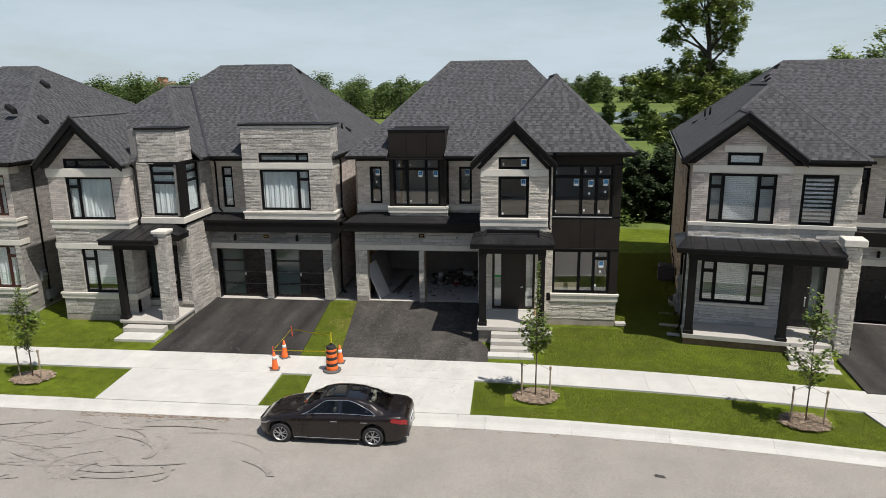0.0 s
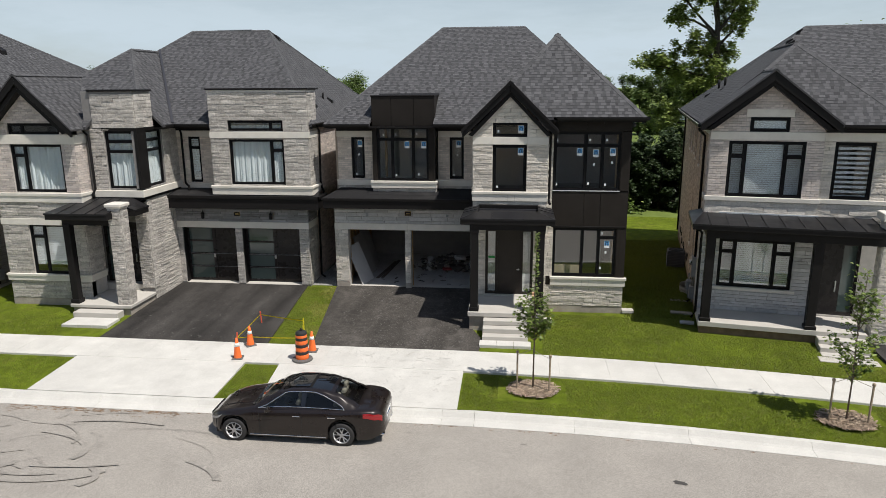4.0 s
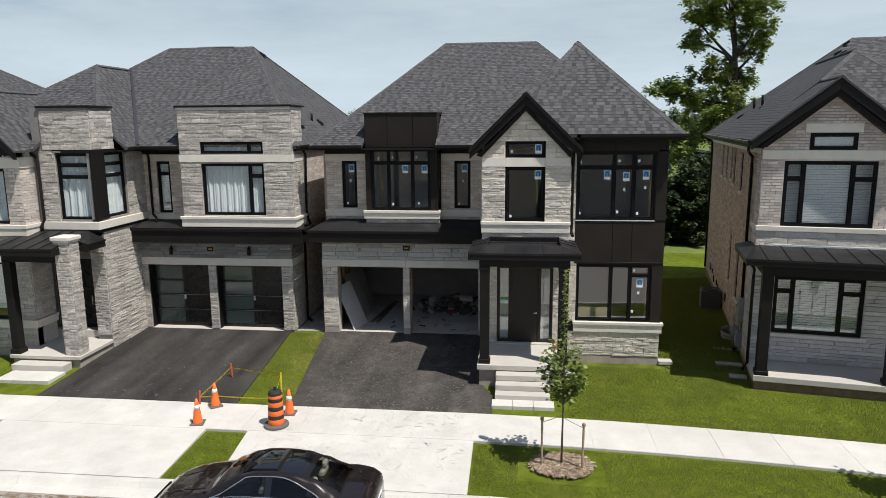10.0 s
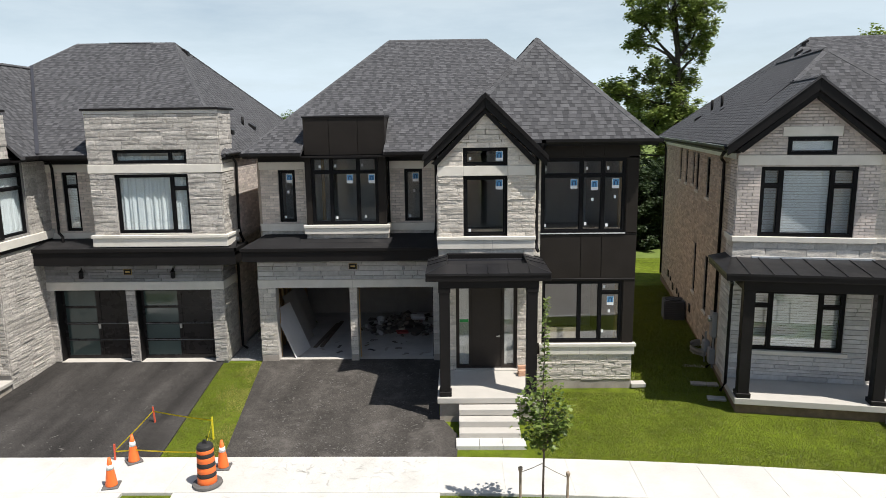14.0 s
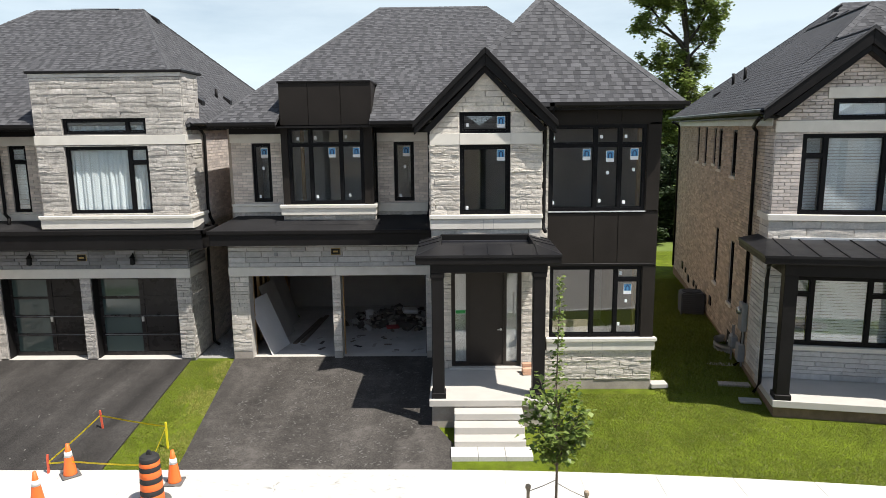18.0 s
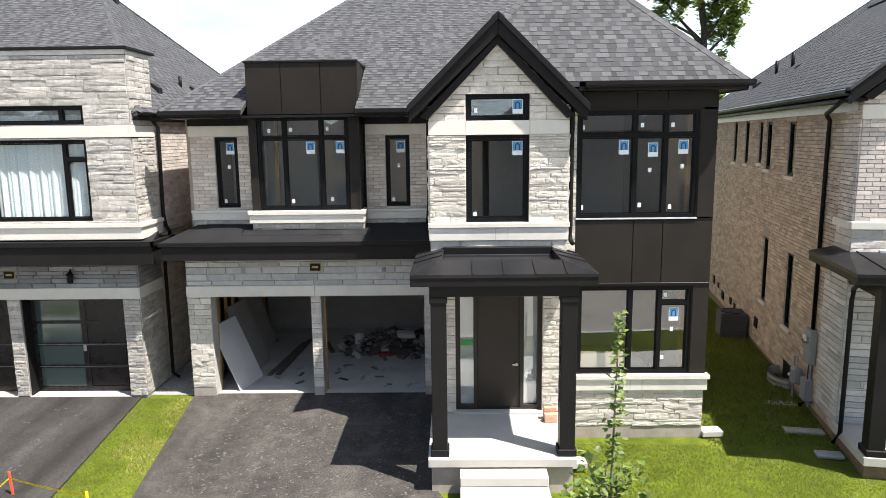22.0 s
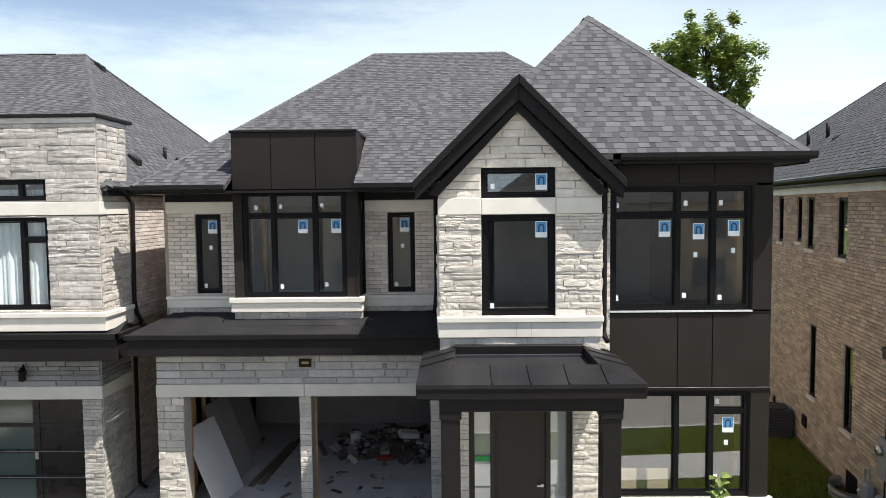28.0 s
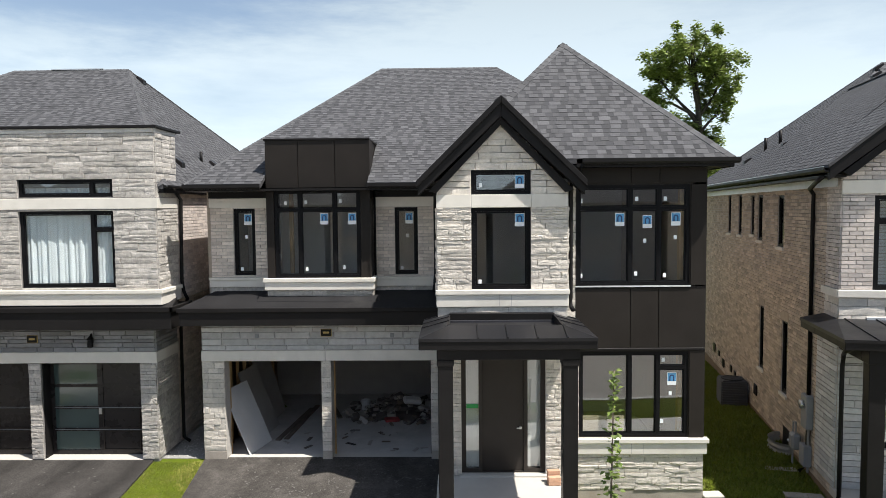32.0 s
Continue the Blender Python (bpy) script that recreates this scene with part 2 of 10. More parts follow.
M = {
    "stone_cream": material("stone_cream", (0.65, 0.60, 0.53), 0.9, vary=0.15, scale=13, fine=60, bump=0.8, bump_dist=0.016, piece=0.13, tint=(0.57, 0.525, 0.465)),
    "stone_grey": material("stone_grey", (0.502, 0.468, 0.428), 0.9, vary=0.24, scale=12, fine=55, bump=0.8, bump_dist=0.016, piece=0.17, tint=(0.41, 0.383, 0.348)),
    "stone_blue": material("stone_blue", (0.53, 0.52, 0.505), 0.85, vary=0.14, scale=9, bump=0.5, bump_dist=0.008, piece=0.17, tint=(0.43, 0.425, 0.42)),
    "stone_slate": material("stone_slate", (0.275, 0.272, 0.272), 0.85, vary=0.16, scale=9, bump=0.5, bump_dist=0.008, piece=0.22, tint=(0.20, 0.198, 0.202)),
    "ashlar": material("ashlar", (0.60, 0.575, 0.54), 0.85, vary=0.14, scale=9, bump=0.5, bump_dist=0.01, piece=0.12, tint=(0.50, 0.48, 0.455)),
    "brick_cream": material("brick_cream", (0.68, 0.605, 0.53), 0.9, vary=0.14, scale=14, bump=0.5, piece=0.15, tint=(0.56, 0.49, 0.43)),
    "brick_taupe": material("brick_taupe", (0.50, 0.415, 0.325), 0.9, vary=0.13, scale=14, bump=0.4, piece=0.22, tint=(0.37, 0.31, 0.255)),
    "brick_pale": material("brick_pale", (0.60, 0.53, 0.48), 0.9, vary=0.14, scale=14, bump=0.5, piece=0.18, tint=(0.48, 0.43, 0.40)),
    "brick_grey": material("brick_grey", (0.34, 0.315, 0.295), 0.9, vary=0.12, scale=14, bump=0.4, piece=0.2, tint=(0.25, 0.235, 0.22)),
    "window_brown": material("window_brown", (0.060, 0.022, 0.016), 0.45, vary=0.1, scale=3, bump=0.02, spec=0.3),
    "mortar": material("mortar", (0.46, 0.435, 0.405), 0.95, vary=0.10, scale=8, bump=0.3),
    "mortar_cream": material("mortar_cream", (0.56, 0.525, 0.48), 0.95, vary=0.10, scale=8, bump=0.3),
    "blade_dry": material("blade_dry", (0.30, 0.285, 0.085), 0.9, vary=0.35, scale=2.5, fine=60, bump=0, spec=0.1),
    "mortar_dark": material("mortar_dark", (0.22, 0.21, 0.20), 0.95, vary=0.10, scale=8, bump=0.3),
    "precast": material("precast", (0.66, 0.625, 0.56), 0.8, vary=0.07, scale=3, fine=160, bump=0.10, stain=0.18, stain_col=(0.36, 0.32, 0.26)),
    "black_panel": material("black_panel", (0.025, 0.0215, 0.019), 0.45, vary=0.12, scale=2.0, fine=60, bump=0.04, piece=0.05, spec=0.10),
    "black_trim": material("black_trim", (0.0135, 0.0125, 0.0125), 0.42, vary=0.15, scale=3.0, fine=60, bump=0.04, spec=0.12),
    "frame_black": material("frame_black", (0.008, 0.008, 0.009), 0.38, vary=0.10, scale=4.0, fine=80, bump=0.02, spec=0.10),
    "roof_metal": material("roof_metal", (0.018, 0.0175, 0.0185), 0.36, metal=0.0, vary=0.22, scale=2.0, fine=50, bump=0.05, piece=0.16, spec=0.15),
    "membrane": material("membrane", (0.020, 0.0195, 0.0205), 0.6, vary=0.25, scale=2.0, fine=70, bump=0.2, stain=0.4, stain_col=(0.06, 0.058, 0.056), spec=0.15),
    "shingle": material("shingle", (0.084, 0.084, 0.0885), 0.92, vary=0.18, scale=14, fine=240, bump=0.5, bump_dist=0.003, piece=0.18, tint=(0.066, 0.066, 0.070)),
    "shingle_under": material("shingle_under", (0.038, 0.038, 0.042), 0.92, vary=0.18, scale=14, fine=240, bump=0.5, bump_dist=0.003, piece=0.18, tint=(0.056, 0.056, 0.060)),
    "shingle_bed": material("shingle_bed", (0.055, 0.054, 0.057), 0.95, vary=0.25, scale=5, fine=150, bump=0.4),
    "concrete": material("concrete", (0.535, 0.52, 0.485), 0.85, vary=0.09, scale=1.6, fine=120, bump=0.12, piece=0.03, stain=0.45, stain_col=(0.385, 0.372, 0.345), speckle=0.06),
    "concrete_step": material("concrete_step", (0.47, 0.445, 0.405), 0.85, vary=0.07, scale=2, fine=120, bump=0.1),
    "concrete_raw": material("concrete_raw", (0.36, 0.32, 0.275), 0.95, vary=0.2, scale=3, fine=90, bump=0.3, stain=0.5, stain_col=(0.25, 0.16, 0.10)),
    "slab_floor": material("slab_floor", (0.46, 0.44, 0.42), 0.85, vary=0.15, scale=2, fine=80, bump=0.15, stain=0.4, stain_col=(0.25, 0.24, 0.23)),
    "road": material("road", (0.295, 0.272, 0.243), 0.92, vary=0.10, scale=0.8, fine=190, bump=0.4, bump_dist=0.005, stain=0.22, stain_col=(0.225, 0.207, 0.187), speckle=0.24),
    "drive": material("drive", (0.041, 0.038, 0.0355), 0.88, vary=0.2, scale=2.6, fine=140, bump=0.5, bump_dist=0.006, stain=0.35, stain_col=(0.07, 0.065, 0.061), streak=0.60, speckle=0.35, spec=0.2),
    "drive_dusty": material("drive_dusty", (0.062, 0.0565, 0.051), 0.9, vary=0.30, scale=3.6, fine=140, bump=0.5, bump_dist=0.006, stain=0.65, stain_col=(0.13, 0.119, 0.108), streak=0.30, speckle=0.35, spec=0.18),
    "chalk": material("chalk", (0.098, 0.092, 0.085), 0.95, vary=0.35, scale=18, bump=0.1),
    "tyre_mark": material("tyre_mark", (0.270, 0.249, 0.223), 0.92, vary=0.22, scale=5, fine=120, bump=0.2, speckle=0.25),
    "smudge": material("smudge", (0.485, 0.472, 0.44), 0.9, vary=0.15, scale=6, bump=0.1),
    "tar": material("tar", (0.06, 0.055, 0.05), 0.7, vary=0.3, scale=6, bump=0.2),
    "grass": material("grass", (0.103, 0.138, 0.010), 0.95, vary=0.36, scale=3.0, fine=70, bump=0.8, bump_dist=0.03, stain=0.45, stain_col=(0.19, 0.18, 0.042), spec=0.15),
    "field": material("field", (0.115, 0.155, 0.035), 0.95, vary=0.22, scale=0.10, fine=1.5, bump=0.3, spec=0.2, stain=0.35, stain_col=(0.165, 0.19, 0.065)),
    "soil_pale": material("soil_pale", (0.24, 0.21, 0.175), 0.95, vary=0.25, scale=0.8, bump=0.3),
    "soil": material("soil", (0.19, 0.13, 0.085), 0.95, vary=0.25, scale=6, bump=0.4),
    "gravel": material("gravel", (0.36, 0.35, 0.33), 0.95, vary=0.2, scale=20, bump=0.6, piece=0.3),
    "mulch": material("mulch", (0.21, 0.148, 0.105), 0.95, vary=0.3, scale=12, bump=0.5, piece=0.35, tint=(0.33, 0.26, 0.19)),
    "bark": material("bark", (0.15, 0.115, 0.09), 0.95, vary=0.3, scale=9, fine=60, bump=0.7, bump_dist=0.02),
    "bark_dark": material("bark_dark", (0.060, 0.048, 0.038), 0.95, vary=0.3, scale=3, fine=30, bump=0.7, bump_dist=0.04),
    "stake": material("stake", (0.33, 0.26, 0.19), 0.9, vary=0.2, scale=9, bump=0.3),
    "rope": material("rope", (0.30, 0.27, 0.23), 0.9, vary=0.1, bump=0),
    "door_brown": material("door_brown", (0.034, 0.028, 0.024), 0.4, vary=0.10, scale=3, bump=0.03, spec=0.22),
    "door_dark": material("door_dark", (0.021, 0.0185, 0.0185), 0.28, vary=0.10, scale=3, bump=0.03, spec=0.28),
    "drywall": material("drywall", (0.62, 0.61, 0.60), 0.9, vary=0.06, scale=2, fine=40, bump=0.05),
    "drywall_back": material("drywall_back", (0.70, 0.69, 0.67), 0.9, vary=0.08, scale=2, bump=0.05),
    # drywall darkened in its base colour so the open garage reads as shaded
    "drywall_dim": material("drywall_dim", (0.34, 0.315, 0.29), 0.9, vary=0.12, scale=2, bump=0.05),
    "insulation": material("insulation", (0.60, 0.40, 0.21), 0.95, vary=0.25, scale=5, bump=0.6, bump_dist=0.03),
    "lumber": material("lumber", (0.46, 0.29, 0.13), 0.8, vary=0.18, scale=6, bump=0.2),
    "rubble": material("rubble", (0.17, 0.145, 0.13), 0.9, vary=0.3, scale=6, bump=0.3, piece=0.55, tint=(0.07, 0.055, 0.05)),
    "rubble_red": material("rubble_red", (0.30, 0.05, 0.05), 0.8, vary=0.2, scale=6, bump=0.2),
    "curtain": material("curtain", (0.82, 0.87, 0.89), 0.9, vary=0.05, scale=3, bump=0.05),
    "blind": material("blind", (0.89, 0.91, 0.93), 0.8, vary=0.04, scale=2, bump=0.02),
    "frosted": material("frosted", (0.055, 0.082, 0.078), 0.10, vary=0.10, scale=0.8, bump=0.0, spec=0.8),
    "sticker_white": material("sticker_white", (0.82, 0.84, 0.85), 0.6, vary=0.03, bump=0),
    "sticker_blue": material("sticker_blue", (0.08, 0.28, 0.52), 0.5, vary=0.05, bump=0),
    "sticker_dark": material("sticker_dark", (0.012, 0.04, 0.12), 0.5, vary=0.05, bump=0),
    "tape_green": material("tape_green", (0.02, 0.33, 0.07), 0.5, vary=0.08, bump=0),
    "gold": material("gold", (0.42, 0.30, 0.10), 0.45, metal=0.3, vary=0.05, bump=0),
    "brick_loose": material("brick_loose", (0.50, 0.30, 0.20), 0.9, vary=0.12, scale=14, bump=0.3, piece=0.15),
    "orange": material("orange", (0.85, 0.16, 0.03), 0.55, vary=0.08, scale=4, bump=0.03),
    "cone_white": material("cone_white", (0.80, 0.80, 0.78), 0.5, vary=0.05, bump=0),
    "rubber": material("rubber", (0.022, 0.021, 0.021), 0.75, vary=0.2, scale=6, bump=0.15),
    "rubber_grey": material("rubber_grey", (0.11, 0.105, 0.10), 0.85, vary=0.25, scale=6, bump=0.2),
    "tape_yellow": material("tape_yellow", (0.85, 0.70, 0.03), 0.5, vary=0.05, bump=0),
    "stake_red": material("stake_red", (0.62, 0.10, 0.05), 0.7, vary=0.1, bump=0),
    "steel": material("steel", (0.55, 0.56, 0.57), 0.32, metal=0.9, vary=0.10, scale=4, bump=0.05),
    "galvanised": material("galvanised", (0.50, 0.52, 0.54), 0.45, metal=0.7, vary=0.15, scale=5, bump=0.08),
    "meter_grey": material("meter_grey", (0.25, 0.26, 0.27), 0.55, vary=0.1, scale=5, bump=0.03),
    "ac_dark": material("ac_dark", (0.050, 0.050, 0.055), 0.55, vary=0.15, scale=6, bump=0.05),
    "paint_brown": material("paint_brown", (0.0135, 0.0088, 0.0075), 0.30, metal=0.2, vary=0.04, scale=3, fine=300, bump=0.0, coat=0.8, spec=0.3),
    "car_black": material("car_black", (0.006, 0.006, 0.007), 0.08, vary=0.05, bump=0.0, coat=1.0),
    "chrome": material("chrome", (0.80, 0.81, 0.82), 0.12, metal=1.0, vary=0.03, bump=0),
    "rim": material("rim", (0.50, 0.50, 0.51), 0.32, metal=0.8, vary=0.05, bump=0),
    "tail_red": material("tail_red", (0.28, 0.004, 0.008), 0.15, vary=0.05, bump=0, coat=1.0),
    "lamp_clear": material("lamp_clear", (0.30, 0.30, 0.30), 0.12, vary=0.1, bump=0, coat=1.0),
    "seat_beige": material("seat_beige", (0.62, 0.54, 0.44), 0.7, vary=0.08, bump=0.05),
    "valley_metal": material("valley_metal", (0.03, 0.03, 0.036), 0.5, vary=0.1, scale=3, bump=0.02),
    "flashing": material("flashing", (0.62, 0.64, 0.66), 0.4, metal=0.4, vary=0.1, bump=0.03),
    "water": material("water", (0.10, 0.13, 0.13), 0.08, vary=0.1, scale=0.2, fine=2, bump=0.05, bump_dist=0.02),
    "sand": material("sand", (0.52, 0.44, 0.32), 0.95, vary=0.1, scale=0.5, bump=0.1),
    "far_wall": material("far_wall", (0.50, 0.28, 0.22), 0.9, vary=0.08, scale=0.3, bump=0.05),
    "white_paint": material("white_paint", (0.80, 0.80, 0.78), 0.6, vary=0.05, bump=0.02),
    "leaf_young": leaf_material("leaf_young", (0.105, 0.165, 0.028), (0.20, 0.255, 0.06)),
    "leaf_big": leaf_material("leaf_big", (0.18, 0.245, 0.055), (0.28, 0.335, 0.095)),
    "leaf_wood": leaf_material("leaf_wood", (0.085, 0.135, 0.035), (0.14, 0.185, 0.055)),
    # bush leaf darkened in colour to stand for shade on the right-hand bushes
    "leaf_shaded": leaf_material("leaf_shaded", (0.030, 0.052, 0.020), (0.055, 0.085, 0.030)),
    "leaf_bush": leaf_material("leaf_bush", (0.14, 0.22, 0.045), (0.21, 0.28, 0.08)),
    "blade": leaf_material("blade", (0.115, 0.158, 0.010), (0.188, 0.196, 0.034), piece=0.16),
    "glass": glass_material("glass", (0.93, 0.95, 0.95), extra=0.10),
    "screen_glass": glass_material("screen_glass", (0.55, 0.58, 0.57), 1.45, 0.0),
    "car_glass": glass_material("car_glass", (0.34, 0.37, 0.37), 1.45, 0.02),
}


# ---- mesh tools ----
class Geo:
    """Collects points and faces of one mesh."""

    def __init__(self):
        self.v, self.f = [], []

    def add(self, pts, faces):
        b = len(self.v)
        self.v.extend([tuple(p) for p in pts])
        self.f.extend([tuple(b + i for i in f) for f in faces])

    def box(self, x0, x1, y0, y1, z0, z1):
        self.add([(x0, y0, z0), (x1, y0, z0), (x1, y1, z0), (x0, y1, z0), (x0, y0, z1), (x1, y0, z1), (x1, y1, z1), (x0, y1, z1)],
                 [(0, 3, 2, 1), (4, 5, 6, 7), (0, 1, 5, 4), (1, 2, 6, 5), (2, 3, 7, 6), (3, 0, 4, 7)])
        return self

    def hexa(self, low, high):
        """A solid between two loops of the same number of points, each wound the same way."""
        n = len(low)
        self.add(list(low) + list(high), [tuple(reversed(range(n))), tuple(range(n, 2 * n))] + [(i, (i + 1) % n, n + (i + 1) % n, n + i) for i in range(n)])
        return self

    def tube(self, pts, r, n=8, r_end=None):
        pts = [Vector(p) for p in pts]
        rings = []
        for i, p in enumerate(pts):
            d = (pts[min(i + 1, len(pts) - 1)] - pts[max(i - 1, 0)]).normalized()
            a = d.cross(Vector((0, 0, 1)) if abs(d.z) < 0.9 else Vector((1, 0, 0))).normalized()
            b = d.cross(a)
            rr = r if r_end is None else r + (r_end - r) * i / (len(pts) - 1)
            rings.append([p + rr * (math.cos(2 * math.pi * j / n) * a + math.sin(2 * math.pi * j / n) * b) for j in range(n)])
        base = [p for ring in rings for p in ring]
        faces = [(i * n + j, i * n + (j + 1) % n, (i + 1) * n + (j + 1) % n, (i + 1) * n + j) for i in range(len(pts) - 1) for j in range(n)]
        faces += [tuple(reversed(range(n))), tuple((len(pts) - 1) * n + j for j in range(n))]
        self.add(base, faces)
        return self

    def turned(self, profile, n=20, at=(0, 0, 0)):
        """Turns (radius, height) points about the upright axis."""
        rings = [[(at[0] + r * math.cos(2 * math.pi * j / n), at[1] + r * math.sin(2 * math.pi * j / n), at[2] + z) for j in range(n)] for r, z in profile]
        m = len(profile)
        self.add([p for ring in rings for p in ring],
                 [(i * n + j, i * n + (j + 1) % n, (i + 1) * n + (j + 1) % n, (i + 1) * n + j) for i in range(m - 1) for j in range(n)]
                 + [tuple(reversed(range(n))), tuple((m - 1) * n + j for j in range(n))])
        return self

    def mesh(self, name, bevel=0.0, segments=1, smooth=False):
        me = bpy.data.meshes.new(name)
        me.from_pydata(self.v, [], self.f)
        if bevel > 0:
            bm = bmesh.new()
            bm.from_mesh(me)
            edges = [e for e in bm.edges if len(e.link_faces) == 2 and e.calc_face_angle(0) > 0.5]
            bmesh.ops.bevel(bm, geom=edges, offset=bevel, segments=segments, affect="EDGES", clamp_overlap=True)
            bm.to_mesh(me)
            bm.free()
        if smooth:
            me.polygons.foreach_set("use_smooth", [True] * len(me.polygons))
        me.update()
        return me


INVERSE = {}


def part(name, geo, mat, parent=None, label="", bevel=0.0, smooth=False, segments=1, kind=""):
    """Links a mesh as one object under a thing or under a part."""
    me = geo.mesh(name, bevel, segments, smooth) if isinstance(geo, Geo) else geo
    if not me.materials:
        me.materials.append(M[mat])
    ob = new(name, me)
    if parent is not None:
        ob.parent = parent
        if parent.name in INVERSE:
            ob.matrix_parent_inverse = INVERSE[parent.name]
    return tagged(ob, label=label, kind=kind)


def thing(name, m, label, category, group="", kind="", in_world=True):
    """An empty at a thing's base; with in_world its parts are given in the world's places."""
    ob = new(name)
    ob.empty_display_size = 0.3
    ob.matrix_world = m
    if in_world:
        INVERSE[ob.name] = m.inverted()
    return tagged(ob, label, category, group, kind)


class Plane:
    """A wall's face: u along it, z up, n out of it. P: its foot at u = 0; turn: degrees of u from the x axis."""

    def __init__(self, x, y, turn=0):
        self.p = Vector((x, y, 0))
        a = radians(turn)
        self.u, self.n = Vector((math.cos(a), math.sin(a), 0)), Vector((math.sin(a), -math.cos(a), 0))

    def at(self, u, z, n=0.0):
        return self.p + self.u * u + self.n * n + Vector((0, 0, z))

    def box(self, g, u0, u1, z0, z1, n0, n1):
        a = [self.at(u0, z0, n0), self.at(u0, z0, n1), self.at(u1, z0, n1), self.at(u1, z0, n0)]
        b = [self.at(u0, z1, n0), self.at(u0, z1, n1), self.at(u1, z1, n1), self.at(u1, z1, n0)]
        g.hexa(a, b)
        return g

    def matrix(self, u, z, n, su, sz, sn):
        m = Matrix.Identity(4)
        m.col[0], m.col[1], m.col[2] = (*(self.u * su), 0), (0, 0, sz, 0), (*(self.n * sn), 0)
        m.translation = self.at(u, z, n)
        return m


def panel(g, pl, u0, u1, z0, z1, n0, n1, holes=()):
    """A slab in the plane pl with rectangular openings through it."""
    us = sorted({u0, u1, *[min(max(h[i], u0), u1) for h in holes for i in (0, 1)]})
    zs = sorted({z0, z1, *[min(max(h[i], z0), z1) for h in holes for i in (2, 3)]})
    nu, nz = len(us) - 1, len(zs) - 1

    def solid(i, j):
        if i < 0 or j < 0 or i >= nu or j >= nz:
            return False
        cu, cz = (us[i] + us[i + 1]) / 2, (zs[j] + zs[j + 1]) / 2
        return not any(h[0] < cu < h[1] and h[2] < cz < h[3] for h in holes)

    for i in range(nu):
        for j in range(nz):
            if not solid(i, j):
                continue
            a, b, c, d = us[i], us[i + 1], zs[j], zs[j + 1]
            g.add([pl.at(a, c, n1), pl.at(b, c, n1), pl.at(b, d, n1), pl.at(a, d, n1)], [(0, 1, 2, 3)])
            g.add([pl.at(a, c, n0), pl.at(b, c, n0), pl.at(b, d, n0), pl.at(a, d, n0)], [(3, 2, 1, 0)])
            for di, dj, p, q in ((-1, 0, (a, d), (a, c)), (1, 0, (b, c), (b, d)), (0, -1, (a, c), (b, c)), (0, 1, (b, d), (a, d))):
                if not solid(i + di, j + dj):
                    g.add([pl.at(*p, n1), pl.at(*p, n0), pl.at(*q, n0), pl.at(*q, n1)], [(0, 1, 2, 3)])
    return g


def clip(poly, a, b, c):
    """The part of a polygon where a*x + b*y <= c."""
    out = []
    for i, p in enumerate(poly):
        q = poly[(i + 1) % len(poly)]
        dp, dq = a * p[0] + b * p[1] - c, a * q[0] + b * q[1] - c
        if dp <= 0:
            out.append(p)
        if (dp < 0 < dq) or (dq < 0 < dp):
            s = dp / (dp - dq)
            out.append((p[0] + s * (q[0] - p[0]), p[1] + s * (q[1] - p[1])))
    return out


def courses(u0, u1, z0, z1, heights, lengths, holes=(), seed=1, bond=0.0):
    """Rectangles of pieces laid in courses round the openings."""
    rng = random.Random(seed)
    cuts, z, rows = sorted({h[i] for h in holes for i in (2, 3) if z0 < h[i] < z1}), z0, []
    while z < z1 - 0.012:
        top = min(z + rng.choice(heights), z1)
        if z1 - top < 0.03:
            top = z1
        near = [c for c in cuts if z + 0.025 < c < top - 0.025]
        if near:
            top = near[0]
        rows.append((z, top))
        z = top
    out = []
    for r, (a, b) in enumerate(rows):
        free = [(u0, u1)]
        for h in holes:
            if h[2] < b - 0.026 and h[3] > a + 0.026:
                free = [s for f in free for s in ((f[0], min(f[1], h[0])), (max(f[0], h[1]), f[1])) if s[1] - s[0] > 0.015]
        for f0, f1 in free:
            u = f0
            first = True
            while u < f1 - 0.004:
                w = rng.uniform(*lengths)
                if first:
                    w = w * (0.5 if r % 2 else 1.0) if bond else w * rng.uniform(0.35, 1.0)
                    first = False
                e = u + w
                if f1 - e < lengths[0] * 0.35:
                    e = f1
                out.append((u, min(e, f1), a, b))
                u = e
    return out


